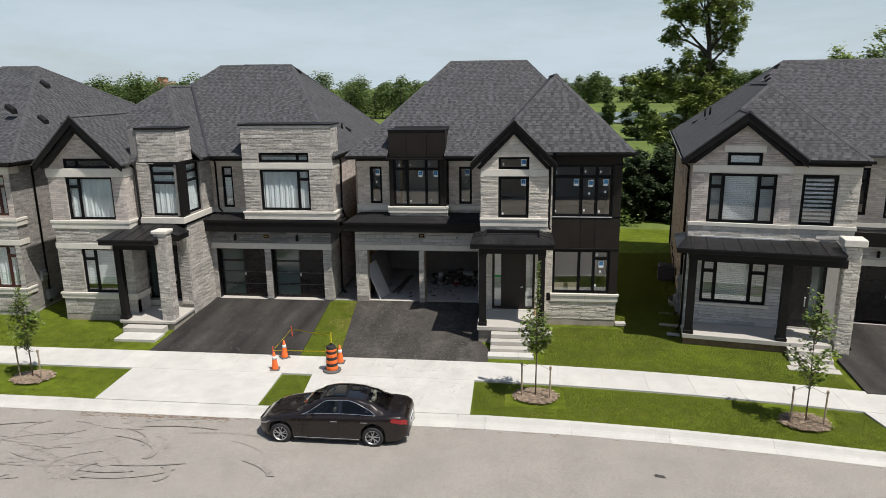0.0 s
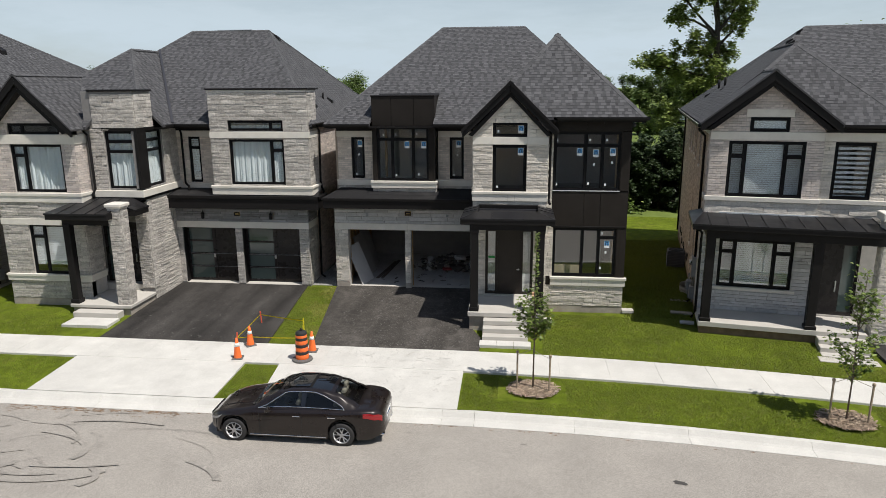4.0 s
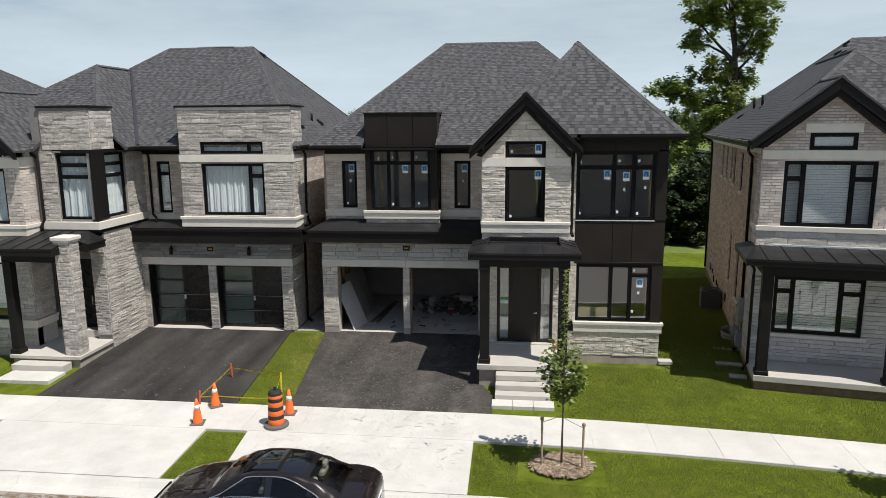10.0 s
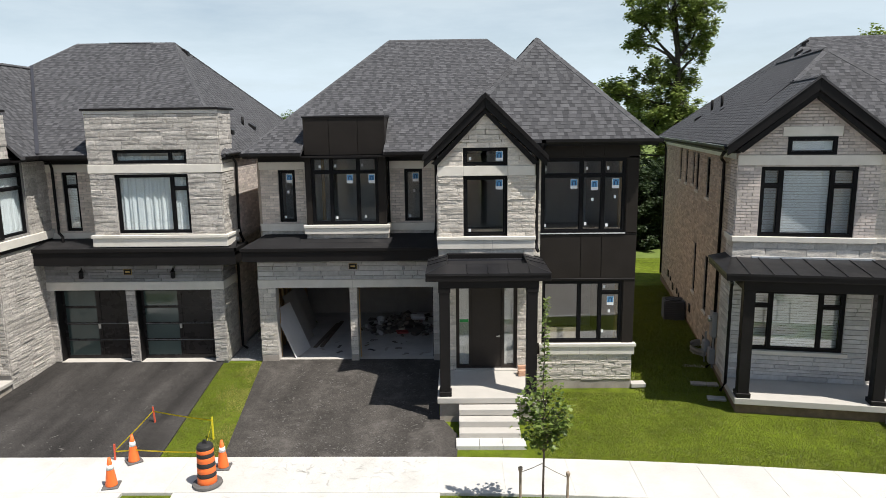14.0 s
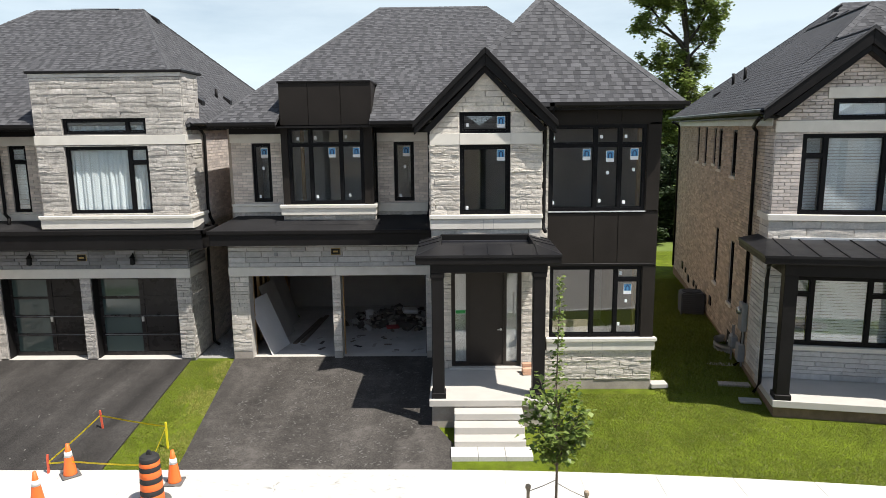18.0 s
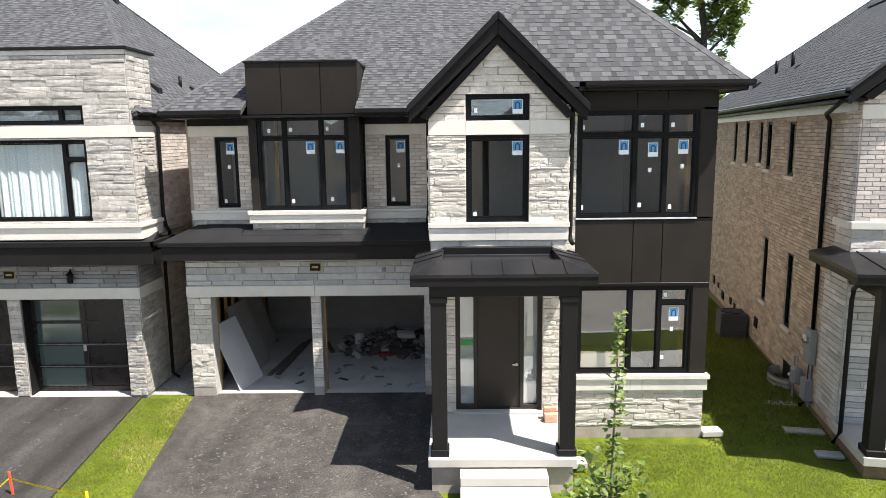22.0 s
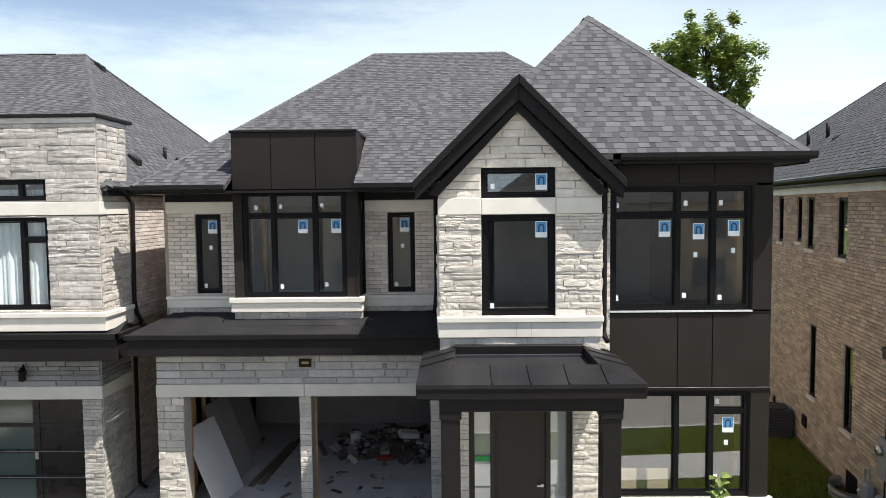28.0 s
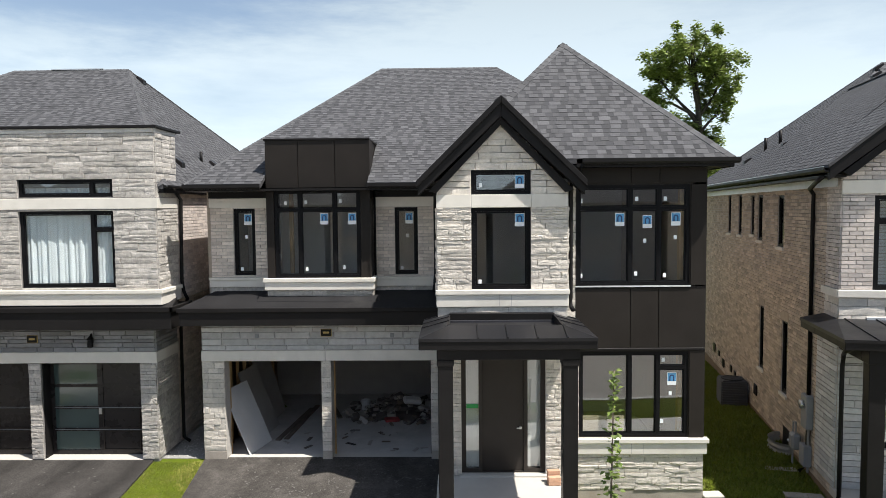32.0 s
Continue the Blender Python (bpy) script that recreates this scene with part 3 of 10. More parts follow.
def unit_block(name, inset, bumps, seed):
    """A piece one unit wide, high and deep with worn edges; bumps make its face uneven."""
    rng = random.Random(seed)
    g = Geo()
    o = 0.5
    ring = [(-o, -o, 0), (o, -o, 0), (o, o, 0), (-o, o, 0)]
    top = [(x * (1 - 2 * inset[0]) * rng.uniform(0.97, 1.0), y * (1 - 2 * inset[1]) * rng.uniform(0.95, 1.0), 1 - bumps * rng.random()) for x, y, _ in ring]
    if bumps <= 0.02:
        g.add(ring + top, [(4, 5, 6, 7), (0, 1, 5, 4), (1, 2, 6, 5), (2, 3, 7, 6), (3, 0, 4, 7)])
    else:
        # a split face: a grid of broken planes whose rim falls back unevenly
        nu, nz = 5, 3
        pts = []
        tilt = rng.uniform(-0.15, 0.30)
        for j in range(nz + 1):
            for i in range(nu + 1):
                rim = i in (0, nu) or j in (0, nz)
                x = (i / nu - 0.5) * (1 - 2 * inset[0]) + (0 if i in (0, nu) else rng.uniform(-0.06, 0.06))
                y = (j / nz - 0.5) * (1 - 2 * inset[1]) + (rng.uniform(-0.02, 0.03) if j in (0, nz) else rng.uniform(-0.10, 0.10))
                d = (rng.uniform(0.80, 1.0) if rim else rng.uniform(0.88, 1.14)) + tilt * (j / nz - 0.5)
                pts.append((x, y, d))
        w = nu + 1
        fs = [(j * w + i, j * w + i + 1, (j + 1) * w + i + 1, (j + 1) * w + i) for j in range(nz) for i in range(nu)]
        fs = [t for q in fs for t in (((q[0], q[1], q[2]), (q[0], q[2], q[3])) if rng.random() < 0.5 else ((q[0], q[1], q[3]), (q[1], q[2], q[3])))]
        b = len(pts)
        lo = [(-o, -o, 0), (o, -o, 0), (o, o, 0), (-o, o, 0)]
        fs += [(b, b + 1, *[i for i in range(nu, -1, -1)]), (b + 1, b + 2, *[j * w + nu for j in range(nz, -1, -1)]),
               (b + 2, b + 3, *[nz * w + i for i in range(nu + 1)]), (b + 3, b, *[j * w for j in range(nz + 1)])]
        g.add(pts + lo, fs)
    return g


BLOCKS = {}
PIECES = 12


def block_set(mat, rough, inset):
    key = (mat, rough, inset)
    if key not in BLOCKS:
        gs = [unit_block("piece", inset, rough, 11 * i + 3) for i in range(PIECES)]
        mes = []
        for g in gs:
            me = g.mesh("piece")
            me.materials.append(M[mat])
            mes.append(me)
        BLOCKS[key] = (gs, mes)
    return BLOCKS[key]


def lay(parent, pl, rects, mat, depth=0.02, gap=0.008, rough=0.0, name="brick", single=0, near=(0, 3), n0=0.0, seed=5, edge=None):
    """Lays pieces on a face: the ones nearest to a spot as objects, the rest as one mesh. edge: half-planes in u, z that trim them."""
    rng = random.Random(seed)
    inset = (0.015, 0.05) if rough <= 0.02 else (0.004, 0.012)
    if rough > 0.02:
        depth, gap = min(depth, 0.036), 0.006
    gs, mes = block_set(mat, rough, inset)
    whole, cut = [], []
    for r in rects:
        if edge:
            poly = [(r[0], r[2]), (r[1], r[2]), (r[1], r[3]), (r[0], r[3])]
            c = poly
            for e in edge:
                c = clip(c, *e)
                if len(c) < 3:
                    break
            if len(c) < 3:
                continue
            if c != poly:
                cut.append(c)
                continue
        whole.append(r)
    whole.sort(key=lambda r: ((r[0] + r[1]) / 2 - near[0]) ** 2 + ((r[2] + r[3]) / 2 - near[1]) ** 2)
    rest = Geo()
    for i, (a, b, c, d) in enumerate(whole):
        k = rng.randrange(PIECES)
        dep = depth * (rng.uniform(0.65, 1.35) if rough > 0.02 else rng.uniform(0.92, 1.08))
        m = pl.matrix((a + b) / 2, (c + d) / 2, n0, b - a - gap, d - c - gap, dep)
        if i < single:
            ob = bpy.data.objects.new(name, mes[k])
            scene.collection.objects.link(ob)
            ob.parent = parent
            ob.matrix_basis = m
        else:
            rest.add([m @ Vector(p) for p in gs[k].v], gs[k].f)
    for poly in cut:
        cu, cz = sum(p[0] for p in poly) / len(poly), sum(p[1] for p in poly) / len(poly)
        low = [pl.at(p[0] + (cu - p[0]) * 0.02, p[1] + (cz - p[1]) * 0.04, n0) for p in poly]
        high = [pl.at(p[0] + (cu - p[0]) * 0.07, p[1] + (cz - p[1]) * 0.12, n0 + depth) for p in poly]
        rest.hexa(low, high)
    if rest.v:
        part(name + "_layer", rest, mat, parent, kind="stuff")


def wall(house, name, pl, u0, u1, z0, z1, holes=(), thick=0.25, mat="mortar"):
    return part(name, panel(Geo(), pl, u0, u1, z0, z1, -thick, 0.0, holes), mat, house)


def gable(house, pl, uc, top, half, z0, hole, n0=-0.3, n1=-0.02):
    """The wall of a gable, from z0 up to its tip, round one opening."""
    k = (top - z0) / half
    tri = [(uc - half, z0), (uc + half, z0), (uc, top)]
    g = Geo()
    for cut in (((1, 0, hole[0]),), ((-1, 0, -hole[1]),), ((-1, 0, -hole[0]), (1, 0, hole[1]), (0, -1, -hole[3]))):
        poly = tri
        for c in cut:
            poly = clip(poly, *c)
        if len(poly) > 2:
            g.hexa([pl.at(*p, n0) for p in poly], [pl.at(*p, n1) for p in poly])
    return part("gable_wall", g, "mortar_cream", house)


def window(house, pl, u0, u1, z0, z1, lites, name="window", n=-0.05, bar=0.055, stickers=(), mat="frame_black", sash=0.028):
    """A window with a frame, a sash round each light and a pane in it. lites: (u0, u1, z0, z1)."""
    g = panel(Geo(), pl, u0, u1, z0, z1, n - 0.08, n, lites)
    w = part(name, g, mat, house)
    for a, b, c, d in lites:
        part("sash", panel(Geo(), pl, a + 0.002, b - 0.002, c + 0.002, d - 0.002, n - 0.06, n - 0.022, [(a + sash, b - sash, c + sash, d - sash)]), mat, w)
        p = part("pane", pl.box(Geo(), a + sash - 0.004, b - sash + 0.004, c + sash - 0.004, d - sash + 0.004, n - 0.048, n - 0.042), "glass", w)
        p.visible_shadow = False
    for kind, u, z in stickers:
        if kind == "arch":
            part("sticker", pl.box(Geo(), u - 0.10, u + 0.10, z - 0.14, z + 0.14, n - 0.042, n - 0.039), "sticker_white", w, "white paper label on the glass")
            part("sticker", pl.box(Geo(), u - 0.088, u + 0.088, z - 0.05, z + 0.125, n - 0.039, n - 0.037), "sticker_blue", w, "blue printed square")
            g2 = Geo()
            ring = [(0.055 * math.cos(math.radians(q)), 0.055 * math.sin(math.radians(q))) for q in range(0, 181, 20)]
            outer = [(u + x, z + 0.04 + y) for x, y in ring] + [(u - 0.055, z - 0.05)]
            inner = [(u + x * 0.5, z + 0.04 + y * 0.5) for x, y in ring] + [(u - 0.0275, z - 0.05)]
            outer, inner = [(u + 0.055, z - 0.05)] + outer, [(u + 0.0275, z - 0.05)] + inner
            for i in range(len(outer) - 1):
                q = [outer[i], outer[i + 1], inner[i + 1], inner[i]]
                g2.add([pl.at(*p, n - 0.0355) for p in q], [(0, 1, 2, 3)])
            part("sticker", g2, "sticker_dark", w, "dark printed arch")
        else:
            s = 0.045
            part("sticker", pl.box(Geo(), u - s * 0.75, u + s * 0.75, z - s, z + s, n - 0.042, n - 0.039), "sticker_white", w, "small white tag")
    return w


def lite_grid(u0, u1, z0, z1, splits, bar=0.055, transoms=()):
    """Lights of a window: columns between the splits, cut by transoms given as (column, height) or (None, height) for all."""
    us = [u0, *splits, u1]
    out = []
    for i in range(len(us) - 1):
        a = us[i] + (bar if i == 0 else bar / 2)
        b = us[i + 1] - (bar if i == len(us) - 2 else bar / 2)
        zz = [z0] + sorted(h for c, h in transoms if c is None or c == i) + [z1]
        for j in range(len(zz) - 1):
            out.append((a, b, zz[j] + (bar if j == 0 else bar / 2), zz[j + 1] - (bar if j == len(zz) - 2 else bar / 2)))
    return out


def curtain(house, pl, u0, u1, z0, z1, n=-0.28, waves=9, name="curtain", mat="curtain", amp=0.035, label="white pleated curtain behind the glass", seed=1):
    rng = random.Random(seed)
    g = Geo()
    cols = waves * 6
    pts = []
    ph = [rng.uniform(-0.8, 0.8) for _ in range(waves + 2)]
    for j in range(3):
        for i in range(cols + 1):
            s = i / cols
            w = amp * (0.6 + 0.4 * j / 2) * (math.sin(s * waves * 3.4 + ph[0] * 4) + 0.7 * math.sin(s * waves * 6.1 + ph[1] * 4 + 0.5 * j) + 0.4 * math.sin(s * waves * 9.7 + ph[2] * 5)) * 0.6
            pts.append(pl.at(u0 + (u1 - u0) * s, z1 + (z0 - z1) * j / 2, n + w))
    b = [p - pl.n * 0.004 for p in pts]
    k = cols + 1
    g.add(pts, [(j * k + i, (j + 1) * k + i, (j + 1) * k + i + 1, j * k + i + 1) for j in range(2) for i in range(cols)])
    g.add(b, [(j * k + i, j * k + i + 1, (j + 1) * k + i + 1, (j + 1) * k + i) for j in range(2) for i in range(cols)])
    return part(name, g, mat, house, label, smooth=True)


def blind(house, pl, u0, u1, z0, z1, n=-0.2, pitch=0.075, gap=0.1, label="white horizontal blind behind the glass"):
    top = part("blind", pl.box(Geo(), u0, u1, z1 - 0.05, z1, n - 0.03, n + 0.03), "blind", house, label)
    z = z1 - 0.05
    me = None
    while z > z0:
        if me is None:
            g = Geo()
            h = pitch * (1 - gap)
            g.hexa([(u0, 0.006, 0), (u0, -0.006, 0), (u1, -0.006, 0), (u1, 0.006, 0)], [(u0, 0.010, h), (u0, -0.002, h), (u1, -0.002, h), (u1, 0.010, h)])
            me = g.mesh("slat")
            me.materials.append(M["blind"])
        ob = bpy.data.objects.new("slat", me)
        scene.collection.objects.link(ob)
        ob.parent = top
        m = Matrix.Identity(4)
        m.col[0], m.col[1], m.col[2] = (*pl.u, 0), (*pl.n, 0), (0, 0, 1, 0)
        m.translation = pl.at(0, z - pitch, n)
        ob.matrix_basis = m
        z -= pitch
    return top


def slope(house_roof, pts, shingled=True, seed=1, single=0, near=None, name="shingle", expo=0.145):
    """Shingles on a plane roof face. pts: its corners, the eave's two first, wound so that the face looks up."""
    pts = [Vector(p) for p in pts]
    u = (pts[1] - pts[0]).normalized()
    nrm = None
    for p in pts[2:]:
        c = u.cross(p - pts[0])
        if c.length > 1e-6:
            nrm = c.normalized()
            break
    if nrm.z < 0:
        nrm = -nrm
    v = nrm.cross(u)
    if v.z < 0:
        v = -v
    poly = [((p - pts[0]).dot(u), (p - pts[0]).dot(v)) for p in pts]
    area = sum(poly[i][0] * poly[(i + 1) % len(poly)][1] - poly[(i + 1) % len(poly)][0] * poly[i][1] for i in range(len(poly)))
    if area < 0:
        poly = poly[::-1]
    planes = []
    for i, p in enumerate(poly):
        q = poly[(i + 1) % len(poly)]
        a, b = q[1] - p[1], -(q[0] - p[0])
        planes.append((a, b, a * p[0] + b * p[1] + 1e-9))
    rng = random.Random(seed)
    u_lo, u_hi = min(p[0] for p in poly), max(p[0] for p in poly)
    v_hi = max(p[1] for p in poly)
    rest, under, singles = Geo(), Geo(), []
    row = 0
    vv = -0.02
    o = pts[0]
    lip = poly[0][1]
    while vv < v_hi:
        x = u_lo - rng.uniform(0, 0.4)
        v1 = vv + expo * 1.04
        tooth = rng.random() < 0.5
        while x < u_hi:
            tooth = not tooth
            w = rng.choice((0.13, 0.16, 0.19, 0.22, 0.26) if tooth else (0.10, 0.13, 0.16, 0.20))
            e = x + w
            drop = rng.choice((0.0, 0.0, 0.0, 0.012))
            q = [(x + 0.002, vv + drop), (e - 0.002, vv + drop), (e - 0.002, v1), (x + 0.002, v1)]
            x = e
            c = q
            inside = all(a * p[0] + b * p[1] <= d for a, b, d in planes for p in q)
            if not inside:
                for pl_ in planes:
                    c = clip(c, *pl_)
                    if len(c) < 3:
                        break
                if len(c) < 3:
                    continue
            th = 0.010 if tooth else 0.005
            if inside and single and near is not None:
                mid = o + u * (q[0][0] + q[1][0]) / 2 + v * (vv + v1) / 2
                singles.append(((mid - near).length, q, th, tooth))
                continue
            top = [o + u * p[0] + v * p[1] + nrm * (th + (0.002 - th) * max(0, min(1, (p[1] - vv) / (v1 - vv)))) for p in c]
            low = [o + u * p[0] + v * p[1] - nrm * 0.004 for p in c]
            n = len(c)
            (rest if tooth else under).add(low + top, [tuple(range(n, 2 * n))] + [(i, (i + 1) % n, n + (i + 1) % n, n + i) for i in range(n)])
        vv += expo
        row += 1
    singles.sort(key=lambda s: s[0])
    store = {}
    for i, (dist, q, th, tooth) in enumerate(singles):
        w, h = q[1][0] - q[0][0], q[2][1] - q[0][1]
        if i < single:
            key = th
            if key not in store:
                g = Geo()
                g.add([(0, 0, -0.004), (1, 0, -0.004), (1, 1, -0.004), (0, 1, -0.004), (0, 0, th), (1, 0, th), (1, 1, 0.002), (0, 1, 0.002)],
                      [(4, 5, 6, 7), (0, 1, 5, 4), (1, 2, 6, 5), (2, 3, 7, 6), (3, 0, 4, 7)])
                store[key] = g.mesh(name)
                store[key].materials.append(M["shingle" if tooth else "shingle_under"])
            ob = bpy.data.objects.new(name, store[key])
            scene.collection.objects.link(ob)
            ob.parent = house_roof
            m = Matrix.Identity(4)
            m.col[0], m.col[1], m.col[2] = (*(u * w), 0), (*(v * h), 0), (*nrm, 0)
            m.translation = o + u * q[0][0] + v * q[0][1]
            ob.matrix_basis = m
        else:
            top = [o + u * p[0] + v * p[1] + nrm * (th if j < 2 else 0.002) for j, p in enumerate(q)]
            low = [o + u * p[0] + v * p[1] - nrm * 0.004 for p in q]
            (rest if tooth else under).add(low + top, [(4, 5, 6, 7), (0, 1, 5, 4), (1, 2, 6, 5), (2, 3, 7, 6), (3, 0, 4, 7)])
    part("shingle_layer", rest, "shingle", house_roof, kind="stuff")
    part("under_layer", under, "shingle_under", house_roof, kind="stuff")


def bed(g, pts, drop=0.10):
    """The boards below a roof face."""
    up = [Vector(p) for p in pts]
    g.hexa([p - Vector((0, 0, drop)) for p in up], up)


def caps(house_roof, a, b, seed=1, mat="shingle"):
    """Overlapping cap shingles along a hip or ridge from a, the lower end, to b."""
    a, b = Vector(a), Vector(b)
    d = (b - a).normalized()
    s = d.cross(Vector((0, 0, 1))).normalized()
    up = s.cross(d).normalized()
    if up.z < 0:
        up = -up
    g = Geo()
    L, t = (b - a).length, 0.0
    rng = random.Random(seed)
    while t < L:
        e = min(t + 0.21, L)
        for sg in (-1, 1):
            p = [a + d * t + up * 0.026, a + d * t + s * sg * 0.12 - up * 0.046, a + d * e + s * sg * 0.12 - up * 0.054, a + d * e + up * 0.018]
            q = [x - up * 0.02 for x in p]
            if sg < 0:
                p, q = p[::-1], q[::-1]
            g.hexa(q, p)
        t += 0.19
    part("hip_cap", g, mat, house_roof, kind="stuff")


def gutter(house, a, b, out, name="gutter", size=0.12):
    """A black gutter along an eave; out: the way it faces."""
    a, b, o = Vector(a), Vector(b), Vector(out).normalized()
    z = Vector((0, 0, 1))
    prof = [(0.0, 0.0), (size * 0.75, 0.0), (size, 0.045), (size, size), (size - 0.015, size), (size - 0.02, 0.05), (0.0, 0.02)]
    lo = [a + o * x + z * (h - size) for x, h in prof]
    hi = [b + o * x + z * (h - size) for x, h in prof]
    return part(name, Geo().hexa(lo, hi), "black_trim", house, "black metal eaves gutter")


def seam_pan(roof_part, q, seam=True):
    """A sheet of a metal roof on the corners q, the eave's two first, with a raised seam along its far side."""
    n = len(q)
    v = [Vector(p) for p in q]
    if (v[1] - v[0]).cross(v[2] - v[0]).z < 0:
        lo, hi = [p - Vector((0, 0, 0.04)) for p in v][::-1], [p + Vector((0, 0, 0.02)) for p in v][::-1]
    else:
        lo, hi = [p - Vector((0, 0, 0.04)) for p in v], [p + Vector((0, 0, 0.02)) for p in v]
    part("roof_pan", Geo().hexa(lo, hi), "roof_metal", roof_part)
    if seam and n > 3:
        a, b = v[1] + Vector((0, 0, 0.02)), v[2] + Vector((0, 0, 0.02))
        d = (b - a).normalized()
        sd_ = d.cross(Vector((0, 0, 1))).normalized() * 0.012
        up_ = Vector((0, 0, 0.022))
        part("seam", Geo().hexa([a - sd_, a + sd_, b + sd_, b - sd_], [a - sd_ + up_, a + sd_ + up_, b + sd_ + up_, b - sd_ + up_]), "roof_metal", roof_part)


def downpipe(house, pts, r=0.047):
    return part("downpipe", Geo().tube(pts, r, 8), "black_trim", house, "black metal downpipe", smooth=True)

# ---- ground, road, pavement ----
def bend(x):
    """How far the street's curve brings the pavement towards the road at x."""
    if x < -3:
        return 0.0
    if x < 14:
        return -0.0066 * (x + 3) ** 2
    return -0.0066 * 289 - 0.2244 * (x - 14)


def along(x, s):
    """The y of a line that runs s metres up the street's cross section at x."""
    fade = max(0.0, min(1.0, (30.0 - s) / 5.0))
    return s + bend(x) * fade


def smooth_step(a, b, t):
    t = max(0.0, min(1.0, (t - a) / (b - a)))
    return t * t * (3 - 2 * t)


def ground_z(x, s):
    if s < 11.0:
        return -0.32
    if s < 19.9:
        return -0.62
    if s < 24.3:
        return -0.300 + 0.10 * (s - 20.0) / 4.3
    z = -0.21 + 0.235 * min(1.0, (s - 24.15) / 6.4)
    z -= 0.35 * smooth_step(33.0, 48.0, s)
    z -= 1.6 * smooth_step(60.0, 260.0, s)
    if s > 60:
        z += 0.25 * math.sin(x * 0.021 + 1.3) * math.sin(s * 0.017) * smooth_step(60, 140, s)
    return z


gx = [-2500, -1200, -600, -350, -220, -150, -110, -80, -60, -48, -40, -35] + [-32 + 0.8 * i for i in range(81)] + [35, 40, 48, 60, 80, 110, 150, 220, 350, 600, 1200, 2500]
gy = [-600, -200, -60, -20, 0, 6, 9, 10.9, 11.0, 14, 18, 19.8, 20.0] + [20.4 + 0.4 * i for i in range(40)] + [37, 39, 42, 46, 50, 55, 62, 70, 80, 95, 115, 140, 170, 200, 235, 270, 320, 400, 520, 700, 1000, 1600, 2800]
g = Geo()
g.v = [(x, along(x, s), ground_z(x, s) + (0.05 if s > 33 else 0.012) * (noise.noise((x * 0.35, s * 0.35, 0)) if s > 25 else 0)) for s in gy for x in gx]
k = len(gx)
g.f = [(j * k + i, j * k + i + 1, (j + 1) * k + i + 1, (j + 1) * k + i) for j in range(len(gy) - 1) for i in range(k - 1)]
me = g.mesh("ground", smooth=True)
me.materials.append(M["grass"])
me.materials.append(M["field"])
me.materials.append(M["soil_pale"])
for p in me.polygons:
    c = p.center
    # unseen ground across the street is soil, keeping green out of the window reflections
    p.material_index = 2 if (abs(c.x) < 60 and -30 < c.y < 9.5) else 0 if (abs(c.x) < 60 and 9.5 < c.y < 52) else 1
ground = tagged(part("ground", me, "grass"), "green mown lawn and open fields running to the horizon", "ground", kind="structure")


def strip(g, xs, s0, s1, z0, z1, thick):
    """A band that follows the street from s0 to s1."""
    for a, b in zip(xs[:-1], xs[1:]):
        lo = [(a, along(a, s0), z0 - thick), (b, along(b, s0), z0 - thick), (b, along(b, s1), z1 - thick), (a, along(a, s1), z1 - thick)]
        hi = [(a, along(a, s0), z0), (b, along(b, s0), z0), (b, along(b, s1), z1), (a, along(a, s1), z1)]
        g.hexa(lo, hi)
    return g


def span(a, b, step):
    n = max(1, round((b - a) / step))
    return [a + (b - a) * i / n for i in range(n + 1)]


g = Geo()
xs = span(-140, 140, 2.0)
ss = [10.9, 12.5, 15.2, 17.8, 19.47]
zz = [-0.45, -0.40, -0.36, -0.40, -0.445]
g.v = [(x, along(x, s), z) for s, z in zip(ss, zz) for x in xs]
k = len(xs)
g.f = [(j * k + i, j * k + i + 1, (j + 1) * k + i + 1, (j + 1) * k + i) for j in range(4) for i in range(k - 1)]
road = tagged(part("road", g, "road"), "pale sun-bleached grey asphalt street", "road", kind="structure")


def kerb_run(name, xs, low, parent, mat="concrete"):
    """A length of kerb with its gutter pan; low: the height by which it is lowered at each x."""
    for a, b, la, lb in zip(xs[:-1], xs[1:], low[:-1], low[1:]):
        e = 0.003
        rows = []
        for x, l in ((a + e, la), (b - e, lb)):
            prof = [(19.45, -0.70), (20.06, -0.70), (20.06, -0.265 - l), (19.99, -0.255 - l), (19.90, -0.26 - l), (19.80, -0.375), (19.74, -0.42), (19.45, -0.435)]
            rows.append([(x, along(x, s), z) for s, z in prof])
        part(name, Geo().hexa(rows[1], rows[0]), mat, parent)


kerb = tagged(new("kerb"), "pale concrete kerb with a gutter pan", "kerb", kind="structure")
xs = span(-60, -15.6, 3.0) + [-14.7, -12.0, -9.0, -8.3, -7.7, -6.9, -4.2, -1.9, -1.0] + span(1.7, 10.5, 3.0) + [11.4, 14.4, 17.2, 18.2] + span(21, 60, 3.0)
low = [0.02 if (-14.8 < x < -8.8 or -7.0 < x < -1.8 or 11.2 < x < 17.5) else 0.0 for x in xs]
kerb_run("kerb_stone", xs, low, kerb)

pavement = tagged(new("pavement"), "pale concrete pavement of broad slabs with cut joints", "pavement", kind="structure")
xs = span(-49.0, 55.0, 1.525)
for a, b in zip(xs[:-1], xs[1:]):
    part("slab", strip(Geo(), [a + 0.0035, (a + b) / 2, b - 0.0035], 22.5, 24.13, -0.175, -0.165, 0.25), "concrete", pavement)
part("joint_bed", strip(Geo(), xs, 22.49, 24.13, -0.182, -0.172, 0.2), "concrete", pavement)


